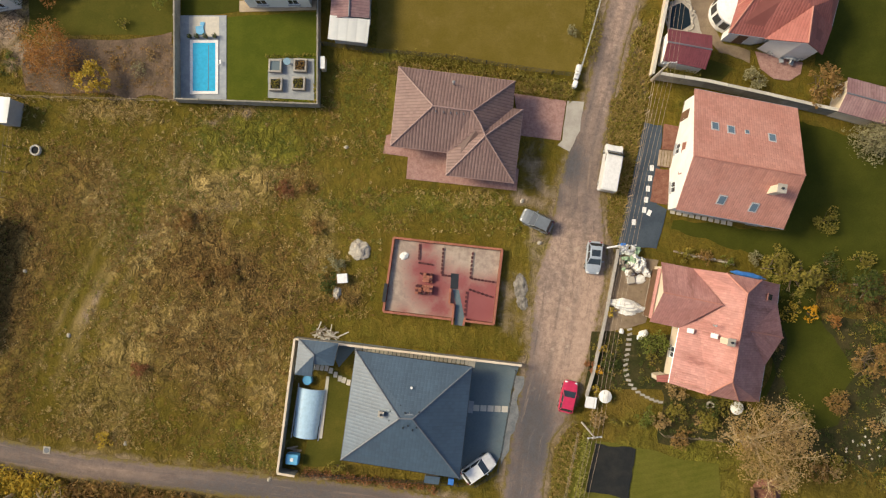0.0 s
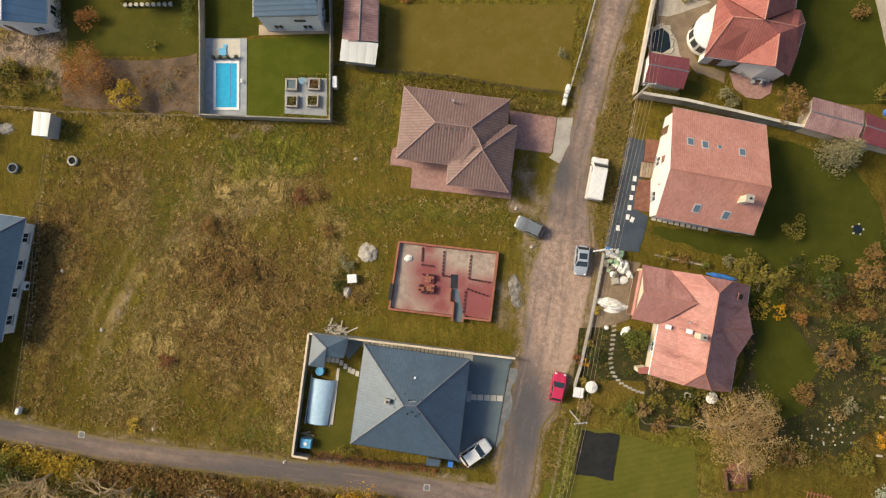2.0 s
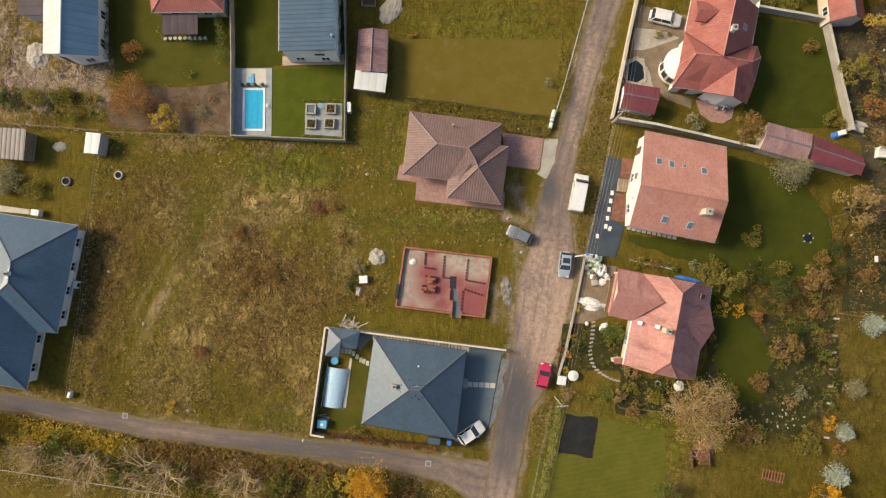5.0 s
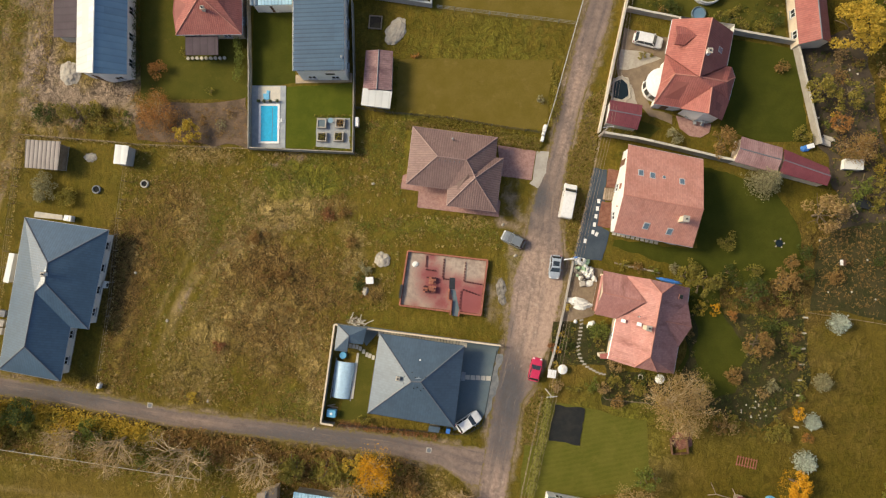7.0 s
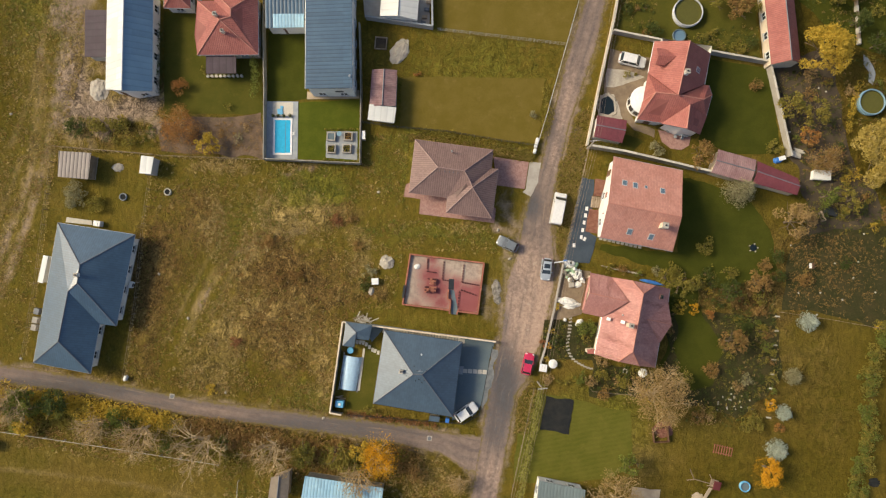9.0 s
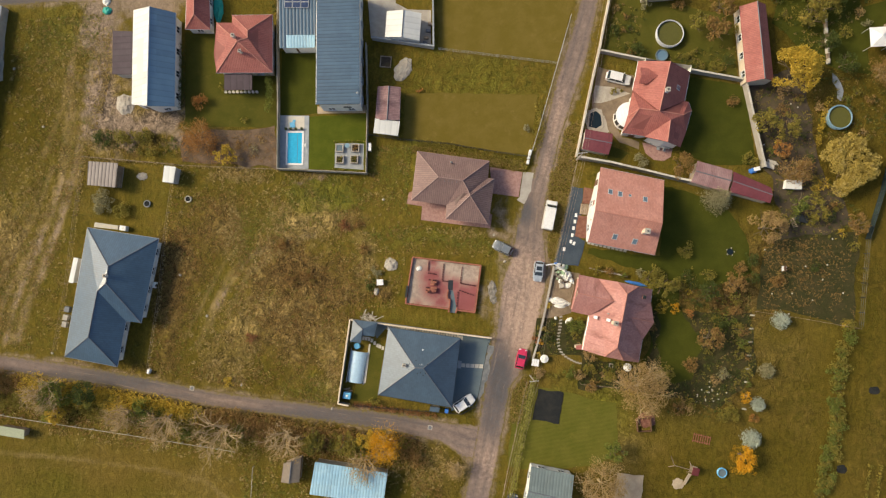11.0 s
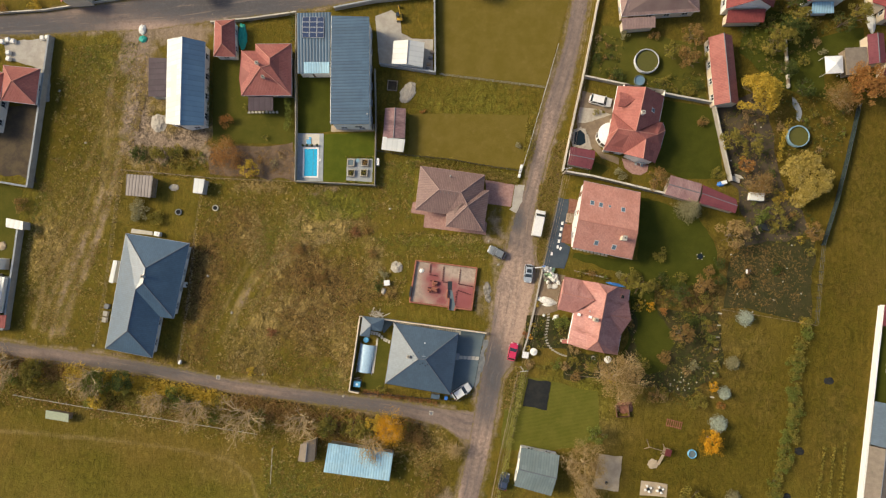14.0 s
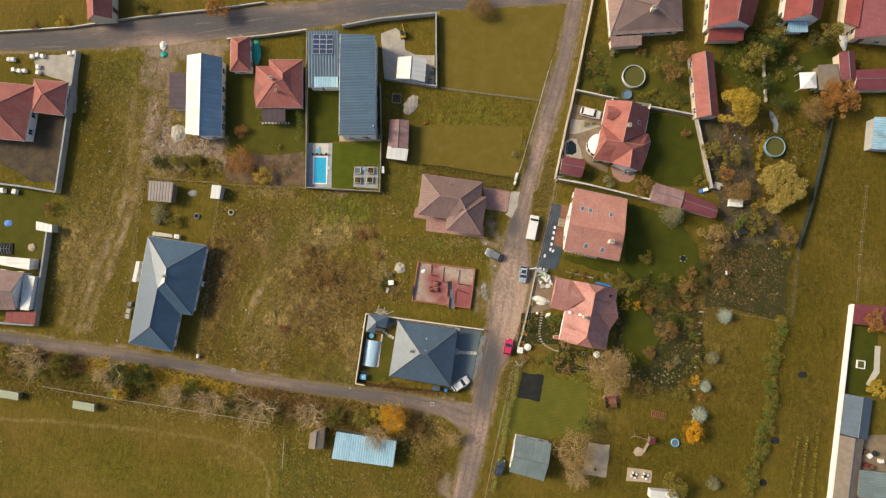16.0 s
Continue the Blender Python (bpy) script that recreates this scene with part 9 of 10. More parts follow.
V = dict(NW=(-15.89, -7.99, 2.4), NE=(-11.69, -8.46, 2.4), SE=(-12.22, -10.84, 2.4), IN=(-14.25, -10.67, 2.4), SS=(-14.49, -11.97, 2.4), SW=(-16.34, -11.74, 2.4), R=(-14.13, -9.56, 3), T=(-15.11, -8.28, 2.9))
house("garden_house", "slate-blue hip-roofed L-shaped garden house", V, [("NW", "NE", "R"), ("NE", "SE", "R"), ("SE", "IN", "R"), ("IN", "SS", "R"), ("SS", "SW", "R"), ("SW", "NW", "R")], "slate", "plaster", ["NW", "SW", "SS", "IN", "SE", "NE"], 0.3, [("NW", "R"), ("IN", "R")], M["ridge"], windows=False, category="garden house")


def arch_cover():
    """A retractable round-arched pool enclosure of pale sheets and ribs."""
    f = [Vector(p) for p in ((-16.32, -13.47), (-13.71, -13.77), (-14.12, -19.12), (-17.35, -18.70))]
    c = sum(f, Vector((0, 0))) / 4
    ax = ((f[3] - f[0]) + (f[2] - f[1])) / 2
    L, W = ax.length, ((f[1] - f[0]).length + (f[2] - f[3]).length) / 2
    t = thing("pool_enclosure", "pale blue arched sliding pool enclosure", "pool enclosure", (c.x, c.y, 0.03), math.degrees(math.atan2(ax.y, ax.x)))
    k = 4
    for i in range(k):
        bm = bmesh.new()
        x0, x1 = -L / 2 + L * i / k, -L / 2 + L * (i + 1) / k
        w, hh = W / 2 - 0.05 * i, 0.95 - 0.05 * i
        rows = []
        for x in (x0, x1 + 0.05):
            for off in (0, -0.04):
                rows.append([bm.verts.new((x, (w + off) * math.cos(math.pi * j / 16), (hh + off) * math.sin(math.pi * j / 16))) for j in range(17)])
        o0, i0, o1, i1 = rows
        for j in range(16):
            bm.faces.new((o0[j], o0[j + 1], o1[j + 1], o1[j]))
            bm.faces.new((i1[j], i1[j + 1], i0[j + 1], i0[j]))
            bm.faces.new((o1[j], o1[j + 1], i1[j + 1], i1[j]))
            bm.faces.new((i0[j], i0[j + 1], o0[j + 1], o0[j]))
        s = part("segment", bm, M["poly"], t)
        bm = bmesh.new()
        for j in range(16):
            p = [(x0, w * math.cos(math.pi * q / 16) * 1.01, hh * math.sin(math.pi * q / 16) * 1.01) for q in (j, j + 1)]
            rod(bm, p[0], p[1], 0.025, n=4)
        part("rib", bm, M["metal"], s)
    for s in (-1, 1):
        part("guide_rail", boxed((0, s * W / 2, 0.03), (L + 0.6, 0.1, 0.06)), M["metal"], t)


arch_cover()
part_deck = tagged(part("deck_strip", prism([(-13.41, -12.35), (-13.10, -12.42), (-13.87, -19.12), (-14.25, -19.12)], 0.0, 0.08), M["slab"], None), "narrow pale slab strip beside the pool enclosure", "paving", kind="structure")
rt = thing("water_tank", "round sky-blue plastic water tank", "tank", (*(-15.40, -12.69), 0))
part("tank", rodded((0, 0, 0), (0, 0, 0.55), 0.52, n=24), M["skyblue"], rt)
part("lid", rodded((0, 0, 0.55), (0, 0, 0.62), 0.54, 0.45, 24), M["skyblue"], rt)
ib = thing("storage_tank", "sky-blue square tank beside wooden pallets", "tank", (*(-16.93, -21.15), 0), -6)
part("tank", boxed((0, 0, 0.5), (1.35, 1.1, 1.0), 0, 0.08), M["skyblue"], ib)
part("lid", rodded((0, 0, 1.0), (0, 0, 1.06), 0.2, n=12), M["white"], ib)
for k in range(5):
    wd = tagged(part("timber_plank", boxed((0, 0, 0.1 + 0.07 * (k // 3)), (1.2, 0.16, 0.06), rng.normal() * 12), M["wood"], None), "weathered loose timber plank beside the tank", "plank", "planks by the tank")
    wd.matrix_basis = pose(*(Vector((-16.90, -20.30)) + Vector((rng.normal() * 0.2, (k % 3 - 1) * 0.22))), 0)
wp = thing("timber_pile", "untidy pile of pale scrap timber behind the fence", "timber pile", (*(-13.43, -7.66), 0))
for k in range(34):
    part("plank", boxed((rng.normal() * 0.8, rng.normal() * 0.3, 0.06 + 0.05 * (k // 6)), (rng.uniform(0.8, 2.0), 0.12, 0.05), rng.normal() * 28), M["slab"] if k % 3 else M["wood"], wp)
bb = thing("wheelie_bin", "blue plastic wheelie bin by the fence", "bin", (*(0.21, -23.44), 0))
part("body", boxed((0, 0, 0.5), (0.55, 0.6, 1.0), -8, 0.04), M["bluetarp"], bb)
part("lid", boxed((0, 0, 1.03), (0.6, 0.66, 0.07), -8, 0.02), M["bluetarp"], bb)
quad_shed("bin_shelter", "dark low bin shelter against the house", [(-2.56, -22.57), (-0.93, -22.75), (-1.12, -23.56), (-2.68, -23.39)], "slate", "darkconcrete", 1.6, 1.5, "shelter", 0.1)
crate = thing("white_crate", "white square crate standing on the grass", "crate", (*(-11.59, -1.63), 0), 4)
part("body", boxed((0, 0, 0.4), (1.05, 0.95, 0.8), 0, 0.03), M["white"], crate)
part("lid", boxed((0, 0, 0.83), (1.12, 1.02, 0.06), 0, 0.02), M["white"], crate)


def ring_of(name, label, category, at, r, hgt, material, tube_r=0.09, water=None, n=20):
    t = thing(name, label, category, (*at, 0))
    bm = bmesh.new()
    for z in (hgt * 0.5, hgt):
        for i in range(n):
            a0, a1 = 2 * math.pi * i / n, 2 * math.pi * (i + 1) / n
            rod(bm, (r * math.cos(a0), r * math.sin(a0), z), (r * math.cos(a1), r * math.sin(a1), z), tube_r, n=5)
    part("rim", bm, material, t)
    bm = bmesh.new()
    bmesh.ops.create_cone(bm, cap_ends=False, segments=n, radius1=r, radius2=r, depth=hgt, matrix=Matrix.Translation((0, 0, hgt / 2)))
    part("wall", bm, material, t)
    if water:
        part("surface", rodded((0, 0, 0), (0, 0, hgt * 0.75), r - 0.04, n=n), water, t)
    return t


M["pondwater"] = plain("still_green_brown_water", (0.10, 0.095, 0.02), 0.15, 0, 0.4)
M["darkwater"] = plain("dark_pond_water", (0.012, 0.02, 0.024), 0.1, 0, 0.5)
ring_of("well_ring", "pale concrete well ring in the meadow", "well ring", (-45.73, 12.52), 0.52, 0.35, M["slab"], 0.1, M["soil"])
ring_of("round_pool", "round garden pool with murky water and grey rim", "pool", (38.31, 42.35), 2.3, 1.0, M["frame"], 0.12, M["pondwater"], 28)
ring_of("round_pool", "round garden pool with yellowed water and pale rim", "pool", (67.33, 27.85), 2.0, 1.0, M["paleblue"], 0.12, M["pondwater"], 28)
ring_of("covered_pool", "small round pool under a blue cover", "pool", (37.05, 38.66), 1.0, 0.5, M["bluepave"], 0.08, M["midblue"], 24)
ring_of("trampoline", "small round trampoline with a blue pad", "trampoline", (46.99, -33.07), 0.75, 0.5, M["skyblue"], 0.1, M["bluepave"], 20)
ring_of("fire_ring", "dark round fire ring in the grass", "fire ring", (-53.03, 11.63), 0.55, 0.3, M["greyslab"], 0.09, M["soil"])
ring_of("tyre", "white painted tyre in the planted bed", "tyre", (28.38, -15.40), 0.35, 0.2, M["concrete"], 0.1)
pond = tagged(part("pond_water", prism(ragged([(24.59, 28.35), (25.69, 28.78), (26.53, 28.02), (26.61, 26.31), (25.69, 25.71), (24.42, 25.96)], 0.1, 0.5, 3), 0.0, 0.1), M["darkwater"], None), "dark garden pond with a stony bank", "pond", kind="structure")
st = None
for i in range(40):
    t_ = i / 40 * 2 * math.pi
    c = Vector((25.52, 27.16)) + Vector((math.cos(t_) * 1.45, math.sin(t_) * 1.85)) * rng.uniform(0.95, 1.15)
    crumpled("bank_stone", "pale rounded stone on the pond's bank", "stone", tuple(c), 0.2, 0.17, 0.2, M["gravelheap"], i * 31, 0.05, 90 + i, 1)

# ---- slabs beside the pink house ----
sp = thing("slab_path", "pale slabs set along the pink house's wall", "path", (0, 0, 0))
for i in range(10):
    c = Vector((24.52, 5.67)).lerp(Vector((30.74, 4.37)), i / 9)
    part("slab", boxed((c.x, c.y, 0.06), (0.52, 0.46, 0.08), -11, 0.01), M["slab"], sp)
sp = thing("stepping_stones", "white stepping slabs on dark chippings", "path", (0, 0, 0))
for c, tn in (((22.27, 10.47), -5), ((22.08, 9.35), -6), ((21.85, 8.20), -6), ((21.63, 6.98), -7), ((21.41, 5.86), -7), ((21.95, 5.55), -25), ((20.25, 4.53), -4)):
    part("slab", boxed((*c, 0.09), (0.42, 0.62, 0.08), tn, 0.01), M["white"], sp)
dk = thing("wooden_steps", "weathered wooden entrance steps and deck", "steps", (*(24.01, 11.46), 0), -8)
for i in range(7):
    part("plank", boxed((-0.9 + i * 0.32, 0, 0.12 + 0.05 * i), (0.28, 1.8, 0.07), 0, 0.01), M["wood"], dk)
for s in (-0.92, 0.92):
    part("stringer", boxed((0.05, s, 0.12), (2.1, 0.08, 0.25)), M["brownwood"], dk)
gp = thing("garden_path", "curved path of rough stepping stones", "path", (0, 0, 0))
for c in ((19.73, -7.19), (19.73, -7.74), (19.66, -8.30), (19.60, -8.85), (19.53, -9.40), (19.43, -9.96), (19.34, -10.51), (19.27, -11.06), (19.27, -11.62), (19.39, -12.17), (19.57, -12.72), (19.81, -13.21), (20.18, -13.64), (20.60, -14.01), (21.09, -14.31), (21.58, -14.56), (22.07, -14.80), (22.56, -14.98), (23.05, -15.10)):
    part("stone", boxed((*c, 0.05), (0.55, 0.26, 0.06), rng.normal() * 15, 0.02), M["concrete"], gp)
tb = thing("garden_table", "white square garden table by the fence", "table", (*(15.31, -15.00), 0), -8)
part("top", boxed((0, 0, 0.75), (1.2, 1.2, 0.06), 0, 0.02), M["white"], tb)
for sx in (-0.5, 0.5):
    for sy in (-0.5, 0.5):
        part("leg", rodded((sx, sy, 0), (sx, sy, 0.74), 0.035), M["white"], tb)
for at, words in (((16.83, -14.33), "white round garden umbrella folded flat on its stand"), ((30.93, -15.53), "white round dish on a low stand")):
    um = thing("parasol", words, "parasol", (*at, 0))
    part("canopy", rodded((0, 0, 0.85), (0, 0, 1.05), 0.72, 0.1, 14), M["whitetarp"], um)
    part("pole", rodded((0, 0, 0), (0, 0, 0.95), 0.035), M["metal"], um)
    part("foot", rodded((0, 0, 0), (0, 0, 0.08), 0.25, n=10), M["concrete"], um)
crumpled("boulder", "white stone ornament in the front garden", "stone", (18.84, -7.40), 0.3, 0.3, 0.5, M["white"], 0, 0, 33, 2)
crumpled("white_bench_cover", "white cloth over a garden bench", "cover", (21.14, -7.76), 0.7, 0.4, 0.5, M["whitetarp"], 35, 0, 34)
pal = thing("pallet", "weathered pallet of stones in the yard", "pallet", (*(19.86, -1.81), 0), 10)
for i in range(5):
    part("plank", boxed((0, -0.4 + 0.2 * i, 0.12), (1.1, 0.14, 0.08)), M["wood"], pal)
part("stone_load", boxed((0, 0, 0.3), (0.9, 0.8, 0.28), 0, 0.08), M["concrete"], pal)
for i in range(9):
    c = Vector((25.10, 1.21)).lerp(Vector((30.63, 0.04)), i / 8)
    ob = tagged(part("border_log", rodded((-0.55, 0, 0.12), (0.55, 0, 0.12), 0.11, n=7), M["slab"] if i % 2 else M["wood"], None), "pale log edging the garden bed", "log", "logs edging the bed")
    ob.matrix_basis = pose(c.x, c.y, 0, 0, 0, -12 + rng.normal() * 8)

# ---- yard things elsewhere ----
def sacks(label, spots, s=0.9, mat="whitetarp"):
    for at in spots:
        ob = tagged(part("bulk_bag", boxed((0, 0, s * 0.45), (s, s, s * 0.9), 0, 0.14), M[mat], None), label, "bag", "bulk bags in the yard")
        ob.matrix_basis = pose(*at, 0, 0, 0, rng.uniform(-15, 15))


sacks("filled white bulk bag on the forecourt", ((-94.90, 44.73), (-94.03, 44.74), (-89.86, 45.40), (-88.76, 45.78), (-87.64, 45.54), (-93.79, 42.51), (-92.54, 42.28), (-91.43, 42.29), (-88.51, 43.18), (-88.44, 41.95), (-81.74, 46.22), (-80.64, 46.35)))
sacks("filled pale bulk bag near the garden hut", ((-94.73, 16.41), (-92.02, 16.21)), 1.1)
quad_shed("dog_kennel", "small white kennel beside the garden fence", [(57.80, 15.38), (58.03, 16.91), (60.57, 16.71), (60.44, 15.19)], "whitesheet", "plaster", 1.0, 1.3, "kennel", 0.05)
gz = thing("gazebo", "white pavilion tent on slim posts", "gazebo", (*(73.47, 41.43), 0), 3)
bm = bmesh.new()
bmesh.ops.create_cone(bm, cap_ends=True, segments=4, radius1=2.4, radius2=0.15, depth=0.7, matrix=Matrix.Translation((0, 0, 2.6)) @ Matrix.Rotation(radians(45), 4, "Z"))
part("canopy", bm, M["white"], gz)
for sx in (-1.6, 1.6):
    for sy in (-1.6, 1.6):
        part("post", rodded((sx, sy, 0), (sx, sy, 2.3), 0.04), M["white"], gz)
for k in range(11):
    ob = tagged(part("firewood_stack", boxed((0, 0, 0.3), (0.45, 0.9, 0.6 + 0.1 * (k % 3)), 0, 0.08), M["wood"] if k % 2 else M["slab"], None), "stack of pale split firewood", "firewood", "firewood along the divide")
    c = Vector((65.31, 46.82)).lerp(Vector((65.83, 37.82)), k / 10)
    ob.matrix_basis = pose(c.x, c.y, 0, 0, 0, rng.normal() * 6)
pth = [(66.74, 35.80), (67.44, 35.21), (68.13, 34.03), (68.58, 32.60), (68.10, 30.93), (67.41, 31.39), (67.54, 33.06), (66.73, 34.25)]
patch("garden_path", pth, M["greyslab"], "curved grey path to the round pool", edge=0.05, z=0.05, category="paving")
sw = thing("swing_set", "wooden climbing frame with slide and red roof", "swing set", (*(40.30, -32.00), 0), -15)
for sx in (-2.0, 1.2):
    for s in (-0.7, 0.7):
        part("leg", rodded((sx, s * 1.3, 0), (sx, s * 0.1, 2.1), 0.06), M["wood"], sw)
part("beam", rodded((-2.1, 0, 2.1), (1.3, 0, 2.1), 0.07), M["wood"], sw)
part("roof", boxed((1.6, 0, 2.3), (1.3, 1.3, 0.1), 0, 0.02, (0, 14, 0)), M["crimson"], sw)
part("slide", boxed((1.2, -1.9, 0.75), (0.55, 2.6, 0.07), 0, 0.02, (28, 0, 0)), M["sand"], sw)
part("platform", boxed((1.6, 0, 1.2), (1.2, 1.2, 0.1)), M["wood"], sw)
crumpled("sandpit", "small round sandpit at the slide's foot", "sandpit", (39.73, -35.20), 1.0, 0.9, 0.12, M["sand"], 0, 0, 71)
for at in ((38.71, -39.77), (41.00, -39.93)):
    tt = thing("play_table", "small white play table on the sandy pad", "table", (*at, 0.05), 20, "play tables on the pad")
    part("top", boxed((0, 0, 0.45), (0.5, 0.5, 0.05)), M["darkmetal"], tt)
    for a in range(4):
        part("seat", boxed((0.55 * math.cos(a * 1.57), 0.55 * math.sin(a * 1.57), 0.25), (0.35, 0.35, 0.5), 0, 0.02), M["white"], tt)
wf = thing("wooden_trellis", "orange-brown wooden trellis lying on the grass", "trellis", (*(43.73, -27.58), 0), -12)
for i in range(8):
    part("slat", boxed((-1.4 + 0.4 * i, 0, 0.12), (0.1, 1.5, 0.05)), M["brick"], wf)
for s in (-0.55, 0.55):
    part("rail", boxed((0, s, 0.07), (3.0, 0.1, 0.05)), M["brick"], wf)
gr = thing("steel_grill", "charcoal grill on the sandy pad", "grill", (*(30.80, -38.72), 0.05))
part("bowl", rodded((0, 0, 0.4), (0, 0, 0.65), 0.2, 0.32, 12), M["darkmetal"], gr)
for a in range(3):
    part("leg", rodded((0.25 * math.cos(a * 2.1), 0.25 * math.sin(a * 2.1), 0), (0.15 * math.cos(a * 2.1), 0.15 * math.sin(a * 2.1), 0.45), 0.02), M["metal"], gr)
sb = thing("sandbox", "square wooden sandbox frame on the lawn", "sandbox", (*(-11.34, 37.29), 0), -4)
for dx, dy, w, l in ((0, 0.95, 2.0, 0.15), (0, -0.95, 2.0, 0.15), (0.92, 0, 0.15, 1.75), (-0.92, 0, 0.15, 1.75)):
    part("board", boxed((dx, dy, 0.15), (w, l, 0.3), 0, 0.02), M["wood"], sb)
part("sand", boxed((0, 0, 0.05), (1.7, 1.7, 0.1)), M["darkdirt"], sb)
shrub("small orange-leaved shrub on the olive lawn", (-5.37, 32.28), 0.7, 0.6, "leaf_orange")
sh = thing("compost_crate", "dark wooden compost crate under the tree", "crate", (*(33.85, -25.24), 0), 5)
for i in range(5):
    for s in (-1, 1):
        part("board", boxed((0, s * 1.1, 0.12 + 0.17 * i), (2.3, 0.06, 0.13)), M["brownwood"], sh)
        part("board", boxed((s * 1.15, 0, 0.12 + 0.17 * i), (0.06, 2.15, 0.13)), M["brownwood"], sh)
M["shelterroof"] = plain("pale_green_grey_sheet", (0.33, 0.36, 0.24), 0.6)
for at in ((-74.56, -28.24), (-90.58, -26.29), (-100.65, -25.47)):
    bs = thing("team_shelter", "pale roofed bench shelter at the pitch side", "shelter", (*at, 0), -8, "bench shelters at the pitch")
    part("roof", boxed((0, 0, 1.55), (4.6, 1.7, 0.08), 0, 0.02, (10, 0, 0)), M["shelterroof"], bs)
    part("back", boxed((0, 0.65, 0.78), (4.2, 0.06, 1.5)), M["wood"], bs)
    part("bench", boxed((0, 0.2, 0.45), (4.0, 0.4, 0.06)), M["wood"], bs)
    for s in (-2.05, 2.05):
        part("side", boxed((s, 0.1, 0.74), (0.06, 1.1, 1.45)), M["wood"], bs)
gl = thing("football_goal", "small white football goal frame", "goal", (*(-92.55, -37.14), 0), -8)
for s in (-0.95, 0.95):
    part("post", rodded((0, s, 0), (0, s, 1.9), 0.05), M["white"], gl)
    part("stay", rodded((0, s, 1.9), (-0.9, s, 0.03), 0.03), M["white"], gl)
part("crossbar", rodded((0, -0.95, 1.9), (0, 0.95, 1.9), 0.05), M["white"], gl)
part("ground_bar", rodded((-0.9, -0.95, 0.04), (-0.9, 0.95, 0.04), 0.03), M["white"], gl)
for at in ((-44.14, -20.50), (-2.60, -26.50)):
    mc = thing("manhole_cover", "round manhole cover in a pale square surround", "manhole", (*at, 0.03), -6, "manholes in the lanes")
    part("surround", boxed((0, 0, 0.01), (0.8, 0.8, 0.05), 0, 0.01), M["concrete"], mc)
    part("cover", rodded((0, 0, 0), (0, 0, 0.05), 0.3, n=18), M["ridge"], mc)
for at in ((14.21, 21.38), (14.02, 20.56), (13.82, 19.62), (-51.56, -17.64)):
    ob = tagged(part("gate_stone", boxed((0, 0, 0.4), (0.5, 0.8, 0.8), 0, 0.1), M["white"], None), "whitewashed stone post at the plot's corner", "stone", "white stones at the corner")
    ob.matrix_basis = pose(*at, 0, 0, 0, -15)
ml = thing("meter_box", "small white meter box by the pool wall", "meter box", (*(-13.80, 21.89), 0))
part("body", boxed((0, 0, 0.6), (0.5, 1.3, 1.2), 0, 0.02), M["cream"], ml)
part("lid", boxed((0, 0, 1.23), (0.56, 1.36, 0.05), 0, 0.01), M["white"], ml)

# patio furniture by the villa
ft = thing("patio_table", "dark patio table on the rounded terrace", "table", (*(37.08, 22.62), 0.07), -15)
part("top", boxed((0, 0, 0.74), (1.5, 0.8, 0.05), 0, 0.02), M["greyslab"], ft)
for sx in (-0.6, 0.6):
    for sy in (-0.3, 0.3):
        part("leg", rodded((sx, sy, 0), (sx, sy, 0.72), 0.03), M["darkmetal"], ft)
for i, at in enumerate(((36.33, 22.19), (37.41, 21.94), (35.16, 23.12), (38.09, 22.37))):
    ch = thing("patio_chair", "grey patio chair beside the table", "chair", (*at, 0.07), i * 70, "chairs on the terrace")
    part("seat", boxed((0, 0, 0.45), (0.5, 0.5, 0.06), 0, 0.02), M["greyslab"], ch)
    part("backrest", boxed((0, 0.24, 0.72), (0.5, 0.05, 0.5), 0, 0.02), M["greyslab"], ch)
    for sx in (-0.2, 0.2):
        for sy in (-0.2, 0.2):
            part("leg", rodded((sx, sy, 0), (sx, sy, 0.44), 0.02, n=5), M["darkmetal"], ch)

# ---- power line ----
POLES = [(29.46, 66.39), (22.29, 20.23), (18.06, 1.77), (14.50, -17.33), (7.88, -47.36)]
heads = []
for at in POLES:
    pl = thing("power_pole", "pale concrete power pole with a crossarm", "pole", (*at, 0), 6, "power poles along the lane")
    part("mast", rodded((0, 0, -0.2), (0, 0, 6.0), 0.12, 0.08, 10), M["concrete"], pl)
    arm = part("crossarm", boxed((0, 0, 5.7), (1.5, 0.1, 0.1)), M["metal"], pl)
    for x in (-0.65, -0.22, 0.22, 0.65):
        part("insulator", rodded((x, 0, 5.75), (x, 0, 5.93), 0.05, n=8), M["white"], arm)
    heads.append(at)
pw = thing("power_line", "four sagging overhead wires along the lane", "cable", (0, 0, 0))
for x in (-0.65, -0.22, 0.22, 0.65):
    vs, fs, line = [], [], []
    for a, b in zip(heads, heads[1:]):
        pts = []
        for i in range(13):
            t_ = i / 12
            pts.append((a[0] + (b[0] - a[0]) * t_ + x, a[1] + (b[1] - a[1]) * t_ + x * 0.1, 5.92 - 1.6 * t_ * (1 - t_)))
        line += pts if not line else pts[1:]
    chain(vs, fs, line, 0.013)
    raw("wire", vs, fs, M["wood"], pw)
tr_ = thing("cable_box", "blue junction box on the yard pole", "junction box", (*(18.49, 1.96), 0))
part("mast", rodded((0, 0, 0), (0, 0, 1.9), 0.06), M["metal"], tr_)
part("box", boxed((0, 0, 2.1), (0.5, 0.4, 0.45), 0, 0.04), M["bluetarp"], tr_)
part("arm", boxed((-0.9, -0.15, 2.0), (1.6, 0.16, 0.1), 10), M["white"], tr_)

